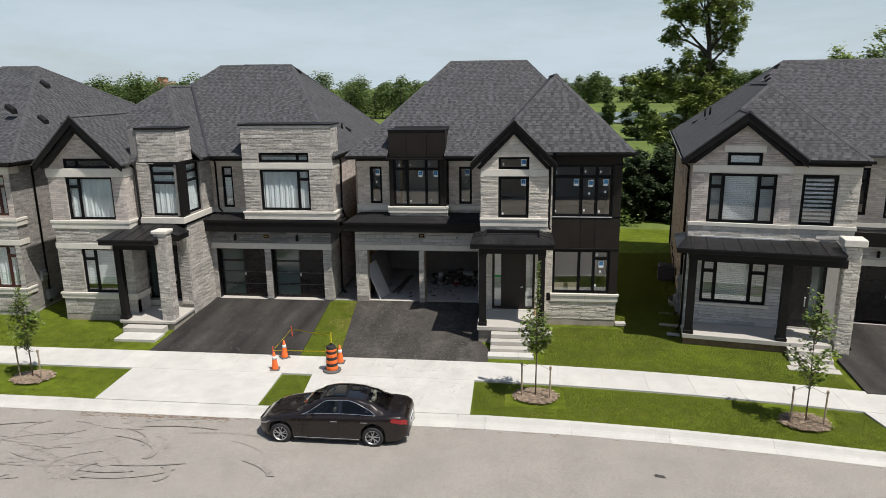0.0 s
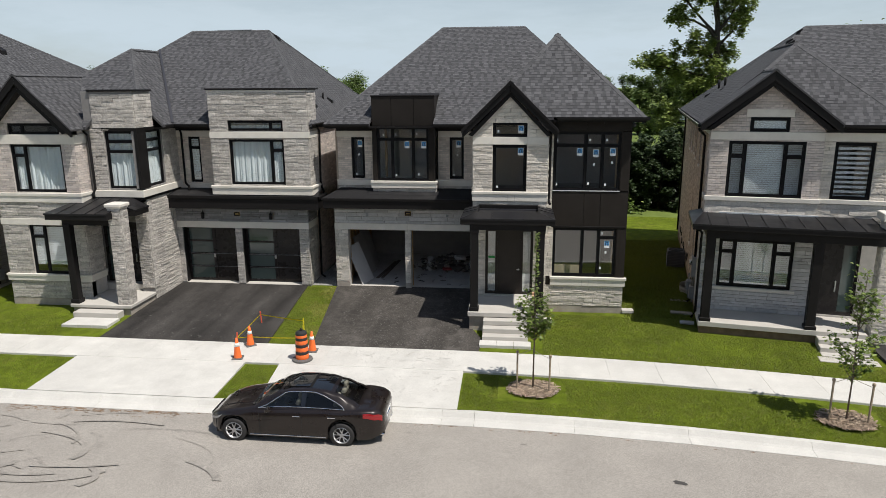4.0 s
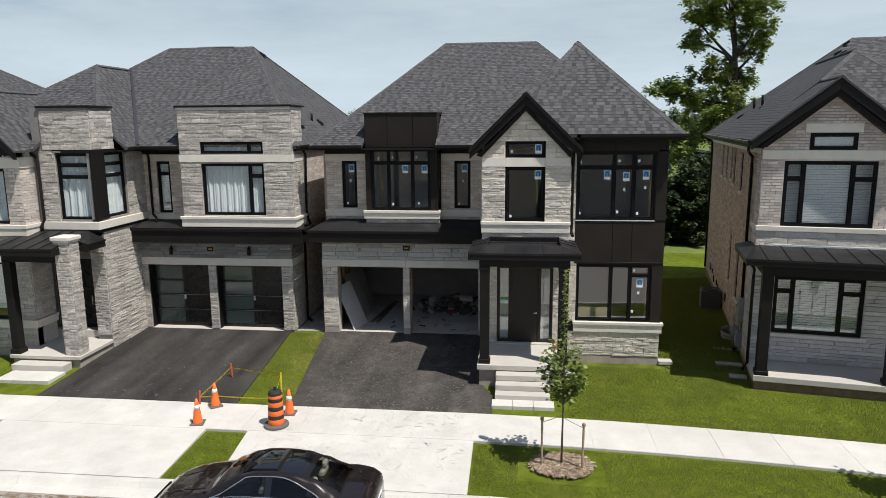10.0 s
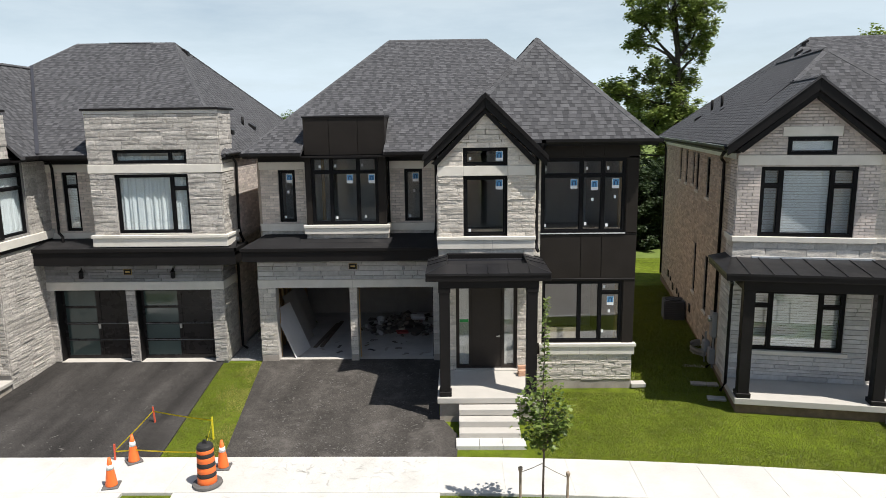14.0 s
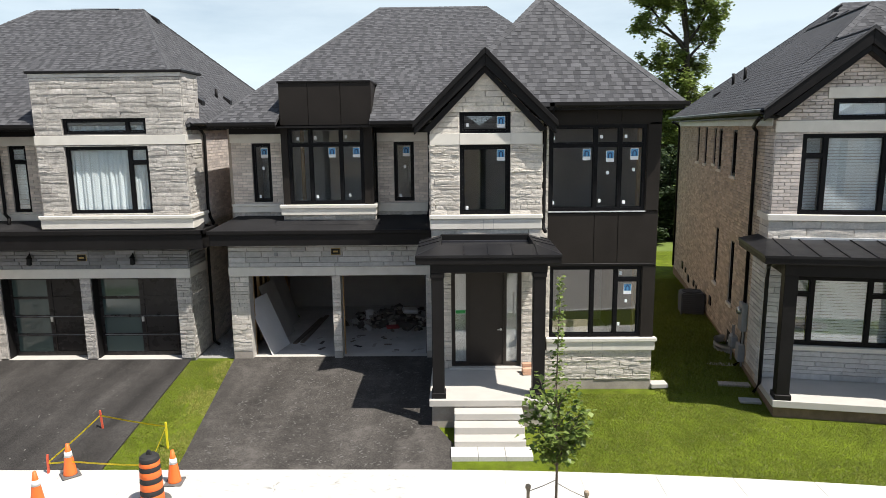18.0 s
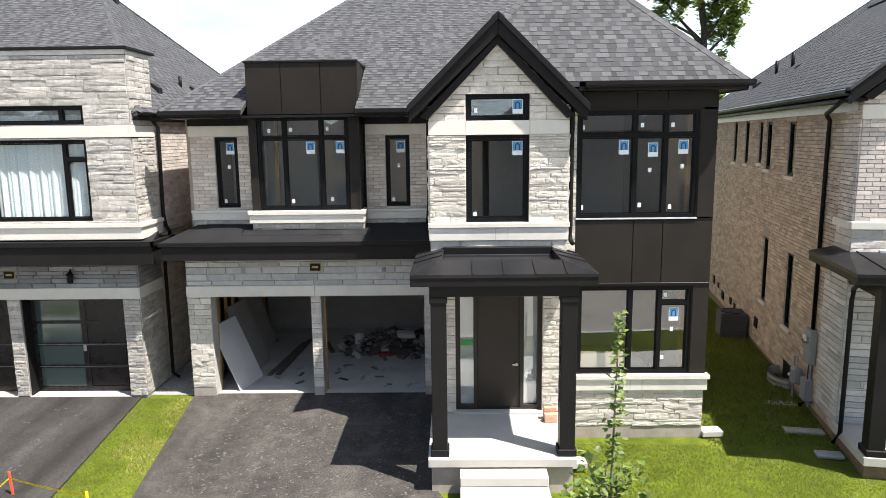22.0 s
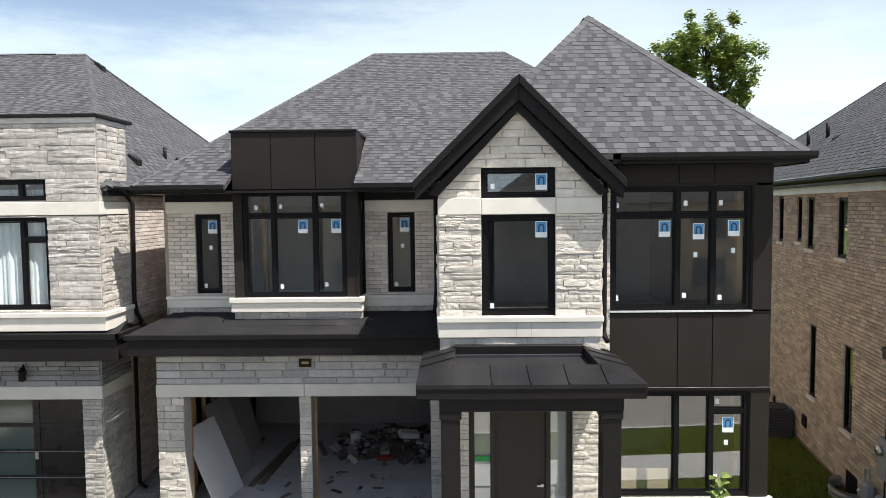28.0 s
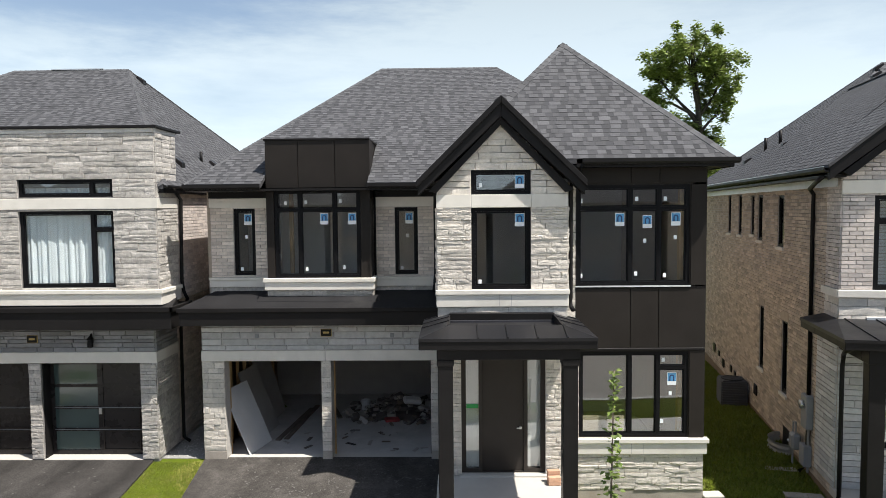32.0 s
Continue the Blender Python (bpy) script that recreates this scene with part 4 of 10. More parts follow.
def apron(a0, a1, b0, b1, n, name="driveway_apron"):
    """Concrete from the kerb to the pavement: a at the kerb, b at the pavement."""
    top = tagged(new(name), "pale concrete driveway apron between kerb and pavement", "driveway apron", kind="structure")
    for i in range(n):
        q = [a0 + (a1 - a0) * i / n + 0.005, a0 + (a1 - a0) * (i + 1) / n - 0.005, b0 + (b1 - b0) * (i + 1) / n - 0.005, b0 + (b1 - b0) * i / n + 0.005]
        pts = [(q[0], 20.07), (q[1], 20.07), (q[2], 22.49), (q[3], 22.49)]
        hi = [(x, along(x, s), (-0.268 if s < 21 else -0.176)) for x, s in pts]
        part("slab", Geo().hexa([(x, y, z - 0.25) for x, y, z in hi], hi), "concrete", top)


apron(-14.5, -8.65, -14.5, -8.65, 1)
apron(-7.30, -1.50, -7.50, -1.52, 1)
apron(11.6, 17.3, 11.0, 16.6, 1)


def driveway(corners, label, name="driveway", mat="drive"):
    hi = [(x, y, z) for x, y, z in corners]
    d = part(name, Geo().hexa([(x, y, z - 0.3) for x, y, z in hi], hi), mat)
    return tagged(d, label, "driveway", kind="structure")


def drive_z(y):
    return -0.165 + 0.235 * (y - 24.15) / 6.4


drive_c = driveway([(-6.92, 24.14, -0.165), (-1.14, along(-1.14, 24.14), -0.165), (-1.10, 25.2, drive_z(25.2)), (-1.63, 26.4, drive_z(26.4)), (-1.66, 30.6, 0.07), (-7.72, 30.6, 0.07)], "freshly laid black asphalt driveway with pale dusty scuffs", mat="drive_dusty")
drive_l = driveway([(-14.77, 24.14, -0.165), (-8.52, 24.14, -0.165), (-9.02, 30.55, 0.07), (-14.82, 30.55, 0.07)], "black asphalt driveway with faint wheel streaks")


def scuffs(drive, n, x0, x1, y0, y1, seed, lift=0.006):
    """Pale dusty marks on the asphalt."""
    rng = random.Random(seed)
    g = Geo()
    for i in range(n):
        x, y = rng.uniform(x0, x1), y0 + (y1 - y0) * rng.random() ** 1.3
        a, L, w = rng.uniform(0, 3.14), rng.uniform(0.03, 0.12) * (2.2 if rng.random() < 0.08 else 1), rng.uniform(0.006, 0.03)
        pts = []
        for j in range(7):
            q = 2 * math.pi * j / 7
            e, f = math.cos(q) * L / 2 * rng.uniform(0.6, 1.1), math.sin(q) * w * rng.uniform(0.5, 1.2)
            pts.append((x - math.sin(a) * e + math.cos(a) * f, y + math.cos(a) * e + math.sin(a) * f))
        if any(not (x0 - .1 < p[0] < x1 + .1 and y0 - .1 < p[1] < y1 + .1) for p in pts):
            continue
        g.add([(p[0], p[1], drive_z(p[1]) + lift) for p in pts], [tuple(range(7))])
    part("dust_marks", g, "chalk", drive, "pale dusty scuff marks", kind="stuff")


scuffs(drive_c, 900, -6.6, -1.75, 24.3, 30.2, 3)
scuffs(drive_l, 120, -14.2, -9.2, 24.4, 30.0, 8)

# cement smudges on the crossing to the unfinished house
g = Geo()
rng = random.Random(33)
for i in range(420):
    x, sx = rng.uniform(-7.2, -1.7), 20.2 + 3.8 * rng.random() ** 0.8
    if 22.45 < sx < 22.55:
        continue
    a, L, w = rng.uniform(0, 3.14), rng.uniform(0.04, 0.28), rng.uniform(0.008, 0.03)
    bend_ = rng.uniform(-0.6, 0.6)
    ring = []
    for j in range(4):
        t = a + bend_ * (j / 3 - 0.5)
        ring.append((x + math.cos(t) * L * (j / 3 - 0.5), sx + math.sin(t) * L * (j / 3 - 0.5)))
    pts = [(px_ - math.sin(a) * w * k, py_ + math.cos(a) * w * k) for (px_, py_), k in zip(ring, (0.2, 1, 0.9, 0.2))] + [(px_ + math.sin(a) * w * k, py_ - math.cos(a) * w * k) for (px_, py_), k in list(zip(ring, (0.2, 0.8, 1, 0.2)))[::-1]]
    if all(20.12 < q[1] < 22.44 for q in pts):
        g.add([(q[0], along(q[0], q[1]), -0.268 + 0.092 * (q[1] - 20.07) / 2.42 + 0.005) for q in pts], [tuple(range(8))])
    elif all(22.54 < q[1] < 24.1 for q in pts):
        g.add([(q[0], along(q[0], q[1]), -0.175 + 0.01 * (q[1] - 22.5) / 1.63 + 0.005) for q in pts], [tuple(range(8))])
part("cement_smudges", g, "smudge", pavement, "faint grey cement smudges", kind="stuff")

# old tyre marks and a tar spot on the street
g = Geo()
rng = random.Random(12)
for i in range(64):
    cx, cy, r = rng.gauss(-13.2, 2.0), rng.gauss(16.4, 1.3), rng.uniform(0.7, 2.2)
    a0, sw, w = rng.uniform(0, 6.28), rng.uniform(0.4, 1.6), rng.uniform(0.03, 0.16)
    n = 14
    for j in range(n):
        q = []
        for a, rr in ((a0 + sw * j / n, r), (a0 + sw * (j + 1) / n, r), (a0 + sw * (j + 1) / n, r + w), (a0 + sw * j / n, r + w)):
            q.append((cx + rr * math.cos(a) * 1.5, cy + rr * math.sin(a) * 0.6))
        if all(12.6 < y < 19.3 for x, y in q):
            g.add([(x, y, (-0.40 + 0.04 * (17.8 - y) / 2.6 if y < 17.8 else -0.40 - 0.045 * (y - 17.8) / 1.67) + 0.004 + 0.0004 * i) for x, y in q], [(0, 1, 2, 3)])
part("tyre_marks", g, "tyre_mark", road, "faint curved tyre marks", kind="stuff")


def blotch(cx, cy, z, r, seed, mat, parent, name, sq=0.6):
    rng = random.Random(seed)
    n = 18
    pts = []
    for j in range(n):
        a = 2 * math.pi * j / n
        rr = r * rng.uniform(0.55, 1.15)
        pts.append((cx + rr * math.cos(a), cy + rr * sq * math.sin(a), z))
    g = Geo()
    g.add([(cx, cy, z)] + pts, [(0, 1 + j, 1 + (j + 1) % n) for j in range(n)])
    return part(name, g, mat, parent)


# dirt in the gutter and thin cracks
g = Geo()
rng = random.Random(91)
for i in range(420):
    if i < 300:
        x, s = rng.uniform(-14.5, -9.3), 19.42 - abs(rng.gauss(0, 0.16))
    else:
        x, s = rng.uniform(-30, 20), 19.44 - abs(rng.gauss(0, 0.08))
    L, w = rng.uniform(0.02, 0.10), rng.uniform(0.006, 0.03)
    y, z = along(x, s), -0.40 - 0.045 * (s - 17.8) / 1.67 + 0.007
    g.add([(x - L, y, z), (x, y - w, z), (x + L * rng.uniform(0.5, 1), y + w * 0.3, z), (x + L * 0.1, y + w, z)], [(0, 1, 2, 3)])
part("gutter_dirt", g, "soil", road, "brown dirt along the gutter", kind="stuff")
blotch(3.93, 17.16, -0.383, 0.17, 4, "tar", road, "oil_spot")
blotch(-2.6, 18.9, -0.422, 0.28, 7, "tyre_mark", road, "oil_spot", 0.25)
blotch(0.35, 18.6, -0.41, 0.10, 9, "tyre_mark", road, "oil_spot", 0.4)
blotch(-16.2, 17.2, -0.372, 0.5, 11, "tyre_mark", road, "oil_spot", 0.3)

# grass blades on the lawns that the camera passes
def lawn(name, x0, x1, s0, s1, count, seed, skip=(), left=None, right=None, tall=1.0, mat="blade", patchy=False):
    rng = random.Random(seed)
    g = Geo()
    for i in range(count):
        x, s = rng.uniform(x0, x1), rng.uniform(s0, s1)
        if any(a < x < b and c < s < d for a, b, c, d in skip):
            continue
        if (left and x < left(s)) or (right and x > right(s)):
            continue
        if patchy and noise.noise((x * 1.1, s * 0.7, 4.0)) + noise.noise((x * 3.1, s * 2.3, 9.0)) * 0.5 + 0.8 * (x - right(s)) + 0.55 < rng.uniform(-0.1, 0.5):
            continue
        y, z = along(x, s), ground_z(x, s)
        a, h, w = rng.uniform(0, 6.283), rng.uniform(0.018, 0.042) * tall, rng.uniform(0.005, 0.009) * tall
        lx, ly = rng.gauss(0, 0.03), rng.gauss(0, 0.03)
        dx, dy = math.cos(a) * w, math.sin(a) * w
        g.add([(x - dx, y - dy, z - 0.01), (x + dx, y + dy, z - 0.01), (x + lx, y + ly, z + h)], [(0, 1, 2)])
    tagged(part(name, g, mat, ground), kind="stuff")


def strip_left(s):
    return -8.52 - 0.078 * (s - 24.14) + 0.05 * noise.noise((s * 2.3, 1.0, 0.0))


def strip_right(s):
    return -6.91 - 0.124 * (s - 24.14) + 0.05 * noise.noise((s * 1.9, 7.0, 0.0))


lawn("grass_blades", -1.45, 11.2, 20.12, 22.42, 70000, 41, [(-0.4, 1.6, 20.8, 22.2), (8.0, 9.9, 21.3, 22.9)])
lawn("grass_blades", 1.0, 11.5, 24.2, 28.0, 95000, 42)
lawn("grass_blades", 4.2, 9.6, 28.0, 42.0, 90000, 47, tall=2.0)
lawn("grass_blades", -9.0, -6.9, 24.2, 30.4, 24000, 43, (), strip_left, strip_right)
lawn("dry_grass", -9.0, -6.8, 24.2, 30.4, 26000, 48, (), strip_left, strip_right, 1.15, "blade_dry", True)
lawn("grass_blades", -8.55, -7.45, 20.12, 22.42, 5000, 44)
lawn("grass_blades", -26.0, -14.8, 20.12, 22.42, 20000, 45, [(-18.8, -16.8, 20.6, 22.2)])
lawn("grass_blades", -26.0, -16.8, 24.2, 27.2, 20000, 46)

# gravel between the two houses
g = Geo()
rng = random.Random(21)
g.hexa([(-8.95, 30.62, -0.2), (-7.76, 30.62, -0.2), (-7.76, 37, -0.2), (-8.75, 37, -0.2)], [(-8.95, 30.62, 0.035), (-7.76, 30.62, 0.035), (-7.76, 37, 0.03), (-8.75, 37, 0.03)])
gravel = tagged(part("gravel_strip", g, "gravel"), "grey gravel strip between the two houses", "gravel", kind="structure")
g = Geo()
for i in range(900):
    x, y, r = rng.uniform(-8.85, -7.8), rng.uniform(30.66, 35.5), rng.uniform(0.012, 0.035)
    pts = [(x + r * rng.uniform(.6, 1.2) * math.cos(a), y + r * rng.uniform(.6, 1.2) * math.sin(a), 0.03) for a in (0, 1.57, 3.14, 4.71)]
    g.add(pts + [(x, y, 0.03 + r)], [(0, 1, 4), (1, 2, 4), (2, 3, 4), (3, 0, 4)])
part("pebbles", g, "gravel", gravel, kind="stuff")

# unseen plain houses closing the street's far side, added for the windows to reflect
def plain_house(x, w, seed):
    rng = random.Random(seed)
    hs = thing("house", Matrix.Translation((x, -15.0, -0.3)), "unseen plain brick house across the street, added for the windows to reflect", "house", "houses across the street", in_world=False)
    hw, hd, top = w / 2, 6.5, 7.0
    part("wall", Geo().box(-hw, hw, -hd, hd, -0.2, top), "brick_taupe" if seed % 2 else "brick_grey", hs)
    part("roof", Geo().hexa([(-hw - 0.4, -hd - 0.4, top), (hw + 0.4, -hd - 0.4, top), (hw + 0.4, hd + 0.4, top), (-hw - 0.4, hd + 0.4, top)], [(-1.5, -0.3, top + 4), (1.5, -0.3, top + 4), (1.5, 0.3, top + 4), (-1.5, 0.3, top + 4)]), "shingle_bed", hs)
    for a, z0, z1 in ((-hw + 1.0, 4.4, 6.3), (0.6, 4.4, 6.3), (-hw + 1.0, 1.0, 3.0), (0.5, 0.2, 2.6)):
        part("window" if z1 != 2.6 else "door", Geo().box(a, a + 2.3, hd + 0.01, hd + 0.06, z0, z1), "stone_slate", hs)


for i in range(8):
    plain_house(-45 + 13.2 * i, 12.7, i)

# the far side of the street
far_pavement = tagged(new("pavement"), "pale concrete pavement across the street", "pavement", kind="structure")
for a, b in zip(span(-49, 49, 3.0)[:-1], span(-49, 49, 3.0)[1:]):
    part("slab", Geo().box(a + 0.005, b - 0.005, 6.6, 8.2, -0.6, -0.28), "concrete", far_pavement)
    part("kerb_stone", Geo().box(a + 0.005, b - 0.005, 10.3, 10.9, -0.7, -0.30), "concrete", far_pavement)

# ---- the dark-trimmed house under construction ----
house = thing("house", Matrix.Translation((-1.8, 30.0, 0)), "new two-storey house of cream stone and black panels, unfinished, garage open", "house")
fr = Plane(0, 30.5)
GH = [(-7.13, -4.67, 0.05, 2.6), (-4.42, -1.90, 0.05, 2.6)]
w = wall(house, "garage_wall", fr, -7.70, -1.63, -0.3, 3.62, GH, 0.35)
lay(w, fr, courses(-7.70, -1.66, 2.88, 3.60, (0.12, 0.12, 0.17), (0.45, 1.0), seed=3), "stone_blue", 0.028, single=90, near=(-4, 3.2), name="stone")
for a, b in ((-7.70, -7.13), (-4.67, -4.42), (-1.90, -1.66)):
    lay(w, fr, courses(a, b, 0.28, 2.6, (0.09, 0.12, 0.15), (0.22, 0.55), seed=int(a * 7) + 90), "stone_cream", 0.035, rough=0.5, single=40, near=(-4, 1.5), name="stone")
    part("plinth", fr.box(Geo(), a, b, -0.3, 0.27, 0, 0.028), "concrete_raw", w, bevel=0.006)
part("lintel", fr.box(Geo(), -7.71, -4.56, 2.6, 2.87, 0.002, 0.045), "precast", house, "smooth precast stone lintel", bevel=0.008)
part("lintel", fr.box(Geo(), -4.55, -1.66, 2.6, 2.87, 0.002, 0.045), "precast", house, "smooth precast stone lintel", bevel=0.008)
# number plate over the garage, written as a bar
pq = part("wall_plaque", fr.box(Geo(), -4.66, -4.38, 3.22, 3.42, 0.03, 0.055), "gold", house, "small black and gold house plaque", bevel=0.01)
part("plaque_face", fr.box(Geo(), -4.645, -4.395, 3.235, 3.405, 0.054, 0.062), "black_trim", pq)
part("lettering_bar", fr.box(Geo(), -4.595, -4.445, 3.30, 3.35, 0.061, 0.065), "gold", pq)
for u in (-6.28, -2.86):
    part("wall_socket_box", fr.box(Geo(), u - 0.05, u + 0.05, 3.19, 3.30, 0.02, 0.05), "meter_grey", house, "grey electrical box on the wall", bevel=0.01)
# garage inside
g = Geo()
g.box(-7.45, -1.85, 30.85, 36.6, -0.12, 0.04)
part("garage_floor", g, "slab_floor", house, "dusty concrete garage floor")
part("threshold", Geo().box(-7.13, -1.9, 30.5, 30.86, -0.1, 0.062), "concrete_step", house)
g = Geo()
g.box(-7.68, -7.45, 30.85, 36.8, 0.0, 3.4)
part("inner_wall", g, "insulation", house, "insulated stud wall inside the garage")
# garage walls and ceiling carry their shade in a darker drywall colour
part("inner_wall", Geo().box(-7.45, -1.7, 36.6, 36.8, 0.0, 3.4), "drywall_dim", house, "unpainted drywall in the garage, darkened to read as shade")
part("inner_wall", Geo().box(-1.85, -1.66, 30.85, 36.6, 0.0, 3.4), "drywall_dim", house, "unpainted drywall in the garage, darkened to read as shade")
part("garage_ceiling", Geo().box(-7.68, -1.66, 30.85, 36.8, 3.0, 3.1), "drywall_dim", house)
for i in range(9):
    y = 31.1 + 0.6 * i
    part("stud", Geo().box(-7.45, -7.36, y, y + 0.04, 0.04, 3.0), "lumber", house)
for u, y in ((-7.18, 30.9), (-4.70, 30.9), (-4.44, 30.9), (-1.93, 30.9)):
    part("jamb", Geo().box(u, u + 0.05, y - 0.03, y + 0.04, 0.05, 2.6), "lumber" if u in (-7.18, -4.44) else "black_trim", house)

# the skirt roof over the garage
g = Geo()
g.hexa([(-8.00, 29.88, 3.60), (-1.66, 29.88, 3.60), (-1.66, 31.12, 3.60), (-8.00, 31.12, 3.60)], [(-8.00, 29.88, 3.98), (-1.66, 29.88, 3.98), (-1.66, 31.12, 4.0), (-8.00, 31.12, 4.0)])
sk = part("skirt_roof", g, "black_trim", house, "black fascia round the low roof over the garage", bevel=0.01)
part("fascia_lip", Geo().box(-8.05, -1.66, 29.83, 29.90, 3.93, 4.04), "black_trim", sk, bevel=0.012)
g = Geo().hexa([(-8.03, 29.86, 3.99), (-1.66, 29.86, 3.99), (-1.66, 31.1, 4.0), (-7.6, 31.1, 4.0)], [(-8.03, 29.86, 4.03), (-1.66, 29.86, 4.03), (-1.66, 31.1, 4.32), (-7.5, 31.1, 4.32)])
part("membrane", g, "membrane", sk, "dusty black roofing sheet")
part("soffit_corner", Geo().box(-8.0, -7.70, 30.52, 31.12, 3.55, 3.98), "black_trim", sk)

# upper wall behind the skirt roof
up = Plane(0, 31.1)
UH = [(-7.0, -6.44, 4.72, 6.45), (-2.81, -2.22, 4.72, 6.45)]
w = wall(house, "upper_wall", up, -7.60, -1.60, 4.0, 7.1, UH + [(-5.8, -3.5, 4.75, 6.9)], 0.25)
lay(w, up, courses(-7.60, -5.97, 4.67, 6.47, (0.088,), (0.27, 0.29), UH, 5, 1), "brick_cream", 0.02, single=120, near=(-6.7, 5.5))
lay(w, up, courses(-3.39, -1.64, 4.67, 6.47, (0.088,), (0.27, 0.29), UH, 6, 1), "brick_cream", 0.02, single=120, near=(-2.5, 5.5))
for a, b in ((-7.62, -5.99), (-3.37, -1.63)):
    part("header_band", up.box(Geo(), a, b, 6.47, 6.72, 0.0, 0.045), "precast", house, "smooth precast band", bevel=0.008)
    g = up.box(Geo(), a - 0.02, b, 4.42, 4.60, 0.0, 0.075)
    up.box(g, a - 0.04, b, 4.60, 4.67, 0.0, 0.105)
    part("sill_band", g, "precast", house, "smooth precast sill band", bevel=0.008)
    lay(w, up, courses(a, b, 4.25, 4.42, (0.17,), (0.3, 0.6), seed=4), "stone_grey", 0.03, rough=0.4, name="stone")
    part("frieze", up.box(Geo(), a, b, 6.72, 7.08, 0.0, 0.06), "black_trim", house)
for a, b in ((-7.0, -6.44), (-2.81, -2.22)):
    window(house, up, a, b, 4.72, 6.45, lite_grid(a, b, 4.72, 6.45, (), 0.075),
           stickers=(("arch", (a + b) / 2 + 0.07, 6.17), ("tag", (a + b) / 2 + 0.02, 5.72), ("tag", a + 0.17, 4.88)))

# black box bay on the upper floor
bx = Plane(0, 30.5)
BL = lite_grid(-5.77, -3.62, 4.71, 6.91, (-5.13, -4.26), 0.07, ((None, 6.41),))
window(house, bx, -5.77, -3.62, 4.71, 6.91, BL, n=-0.03,
       stickers=(("arch", -4.53, 6.18), ("arch", -3.83, 6.18), ("tag", -5.5, 6.58), ("tag", -4.99, 6.60), ("tag", -4.12, 6.62), ("tag", -4.99, 4.92), ("tag", -4.05, 4.96)))
g = panel(Geo(), bx, -5.97, -3.39, 4.68, 6.94, -0.6, 0.0, [(-5.78, -3.61, 4.70, 6.92)])
bay = part("box_bay", g, "black_panel", house, "black metal-clad box bay")
for a, b in ((-5.97, -5.155), (-5.145, -4.235), (-4.225, -3.39)):
    part("panel", bx.box(Geo(), a + 0.004, b - 0.004, 6.96, 8.13, 0.0, 0.018), "black_panel", bay, bevel=0.004)
part("parapet", Geo().box(-5.96, -3.40, 30.51, 32.7, 6.95, 8.12), "black_panel", bay)
part("parapet_cap", Geo().box(-6.0, -3.36, 30.45, 32.7, 8.125, 8.18), "black_trim", bay, bevel=0.012)
part("corner_trim", Geo().box(-3.40, -3.36, 30.48, 31.1, 4.7, 8.12), "black_panel", bay)
g = Geo()
sb = Plane(0, 30.42)
sb.box(g, -6.04, -3.29, 4.40, 4.60, -0.6, 0.0)
sb.box(g, -6.07, -3.26, 4.60, 4.70, -0.6, 0.035)
part("bay_sill", g, "precast", house, "smooth precast sill below the bay", bevel=0.01)
w = part("bay_foot", Geo().box(-5.99, -3.35, 30.52, 31.1, 4.1, 4.40), "mortar", house)
lay(w, Plane(0, 30.52), courses(-5.99, -3.35, 4.16, 4.39, (0.12, 0.11), (0.3, 0.7), seed=9), "stone_grey", 0.03, rough=0.4, name="stone")
lay(w, Plane(-3.35, 30.52, 90), courses(0, 0.58, 4.16, 4.39, (0.12, 0.11), (0.3, 0.7), seed=9), "stone_grey", 0.03, rough=0.4, name="stone")
g = Geo().hexa([(-6.2, 30.30, 4.12), (-3.15, 30.30, 4.12), (-3.15, 30.5, 4.2), (-6.2, 30.5, 4.2)], [(-6.2, 30.30, 4.14), (-3.15, 30.30, 4.14), (-3.15, 30.5, 4.25), (-6.2, 30.5, 4.25)])
part("flashing", g, "membrane", house)

# stone gable wing
wg = Plane(0, 28.0)
WH = [(-0.90, 0.36, 4.68, 6.42), (-0.90, 0.36, 6.70, 7.22)]
w = wall(house, "wing_wall", wg, -1.63, 1.13, 3.3, 6.95, [WH[0], (-0.90, 0.36, 6.70, 7.0)], 0.3, "mortar_cream")
EDGE = [(1.0, 1.0, -0.26 + 8.33), (-1.0, 1.0, 0.26 + 8.33)]
gable(house, wg, -0.26, 8.33, 1.38, 6.95, WH[1])
lay(w, wg, courses(-1.63, 1.13, 4.68, 6.42, (0.055, 0.075, 0.095, 0.12), (0.2, 0.6), WH, 11), "stone_cream", 0.040, rough=0.36, single=300, near=(-0.2, 5.4), name="stone")
lay(w, wg, courses(-1.63, 1.13, 6.70, 8.33, (0.08, 0.10, 0.13, 0.15), (0.35, 0.9), WH, 12), "stone_cream", 0.034, rough=0.3, single=120, near=(0, 7.2), name="stone", edge=EDGE)
lay(w, wg, courses(-1.63, 1.13, 4.06, 4.31, (0.24,), (0.5, 1.0), seed=13), "stone_cream", 0.05, rough=0.5, single=8, name="stone")
for a, b in ((-1.64, -0.905), (-0.90, 0.36), (0.365, 1.14)):
    part("header_band", wg.box(Geo(), a, b, 6.425, 6.70, 0.0, 0.045), "precast", house, bevel=0.006)
g = Geo()
wg.box(g, -1.65, 1.15, 4.32, 4.58, 0.0, 0.075)
part("sill_band", g, "precast", house, "smooth precast sill band", bevel=0.008)
part("sill_band", wg.box(Geo(), -1.67, 1.17, 4.58, 4.68, 0.0, 0.11), "precast", house, bevel=0.012)
for u in (-0.32, -0.07):
    part("joint", wg.box(Geo(), u, u + 0.012, 4.33, 4.57, 0.074, 0.077), "mortar", house)
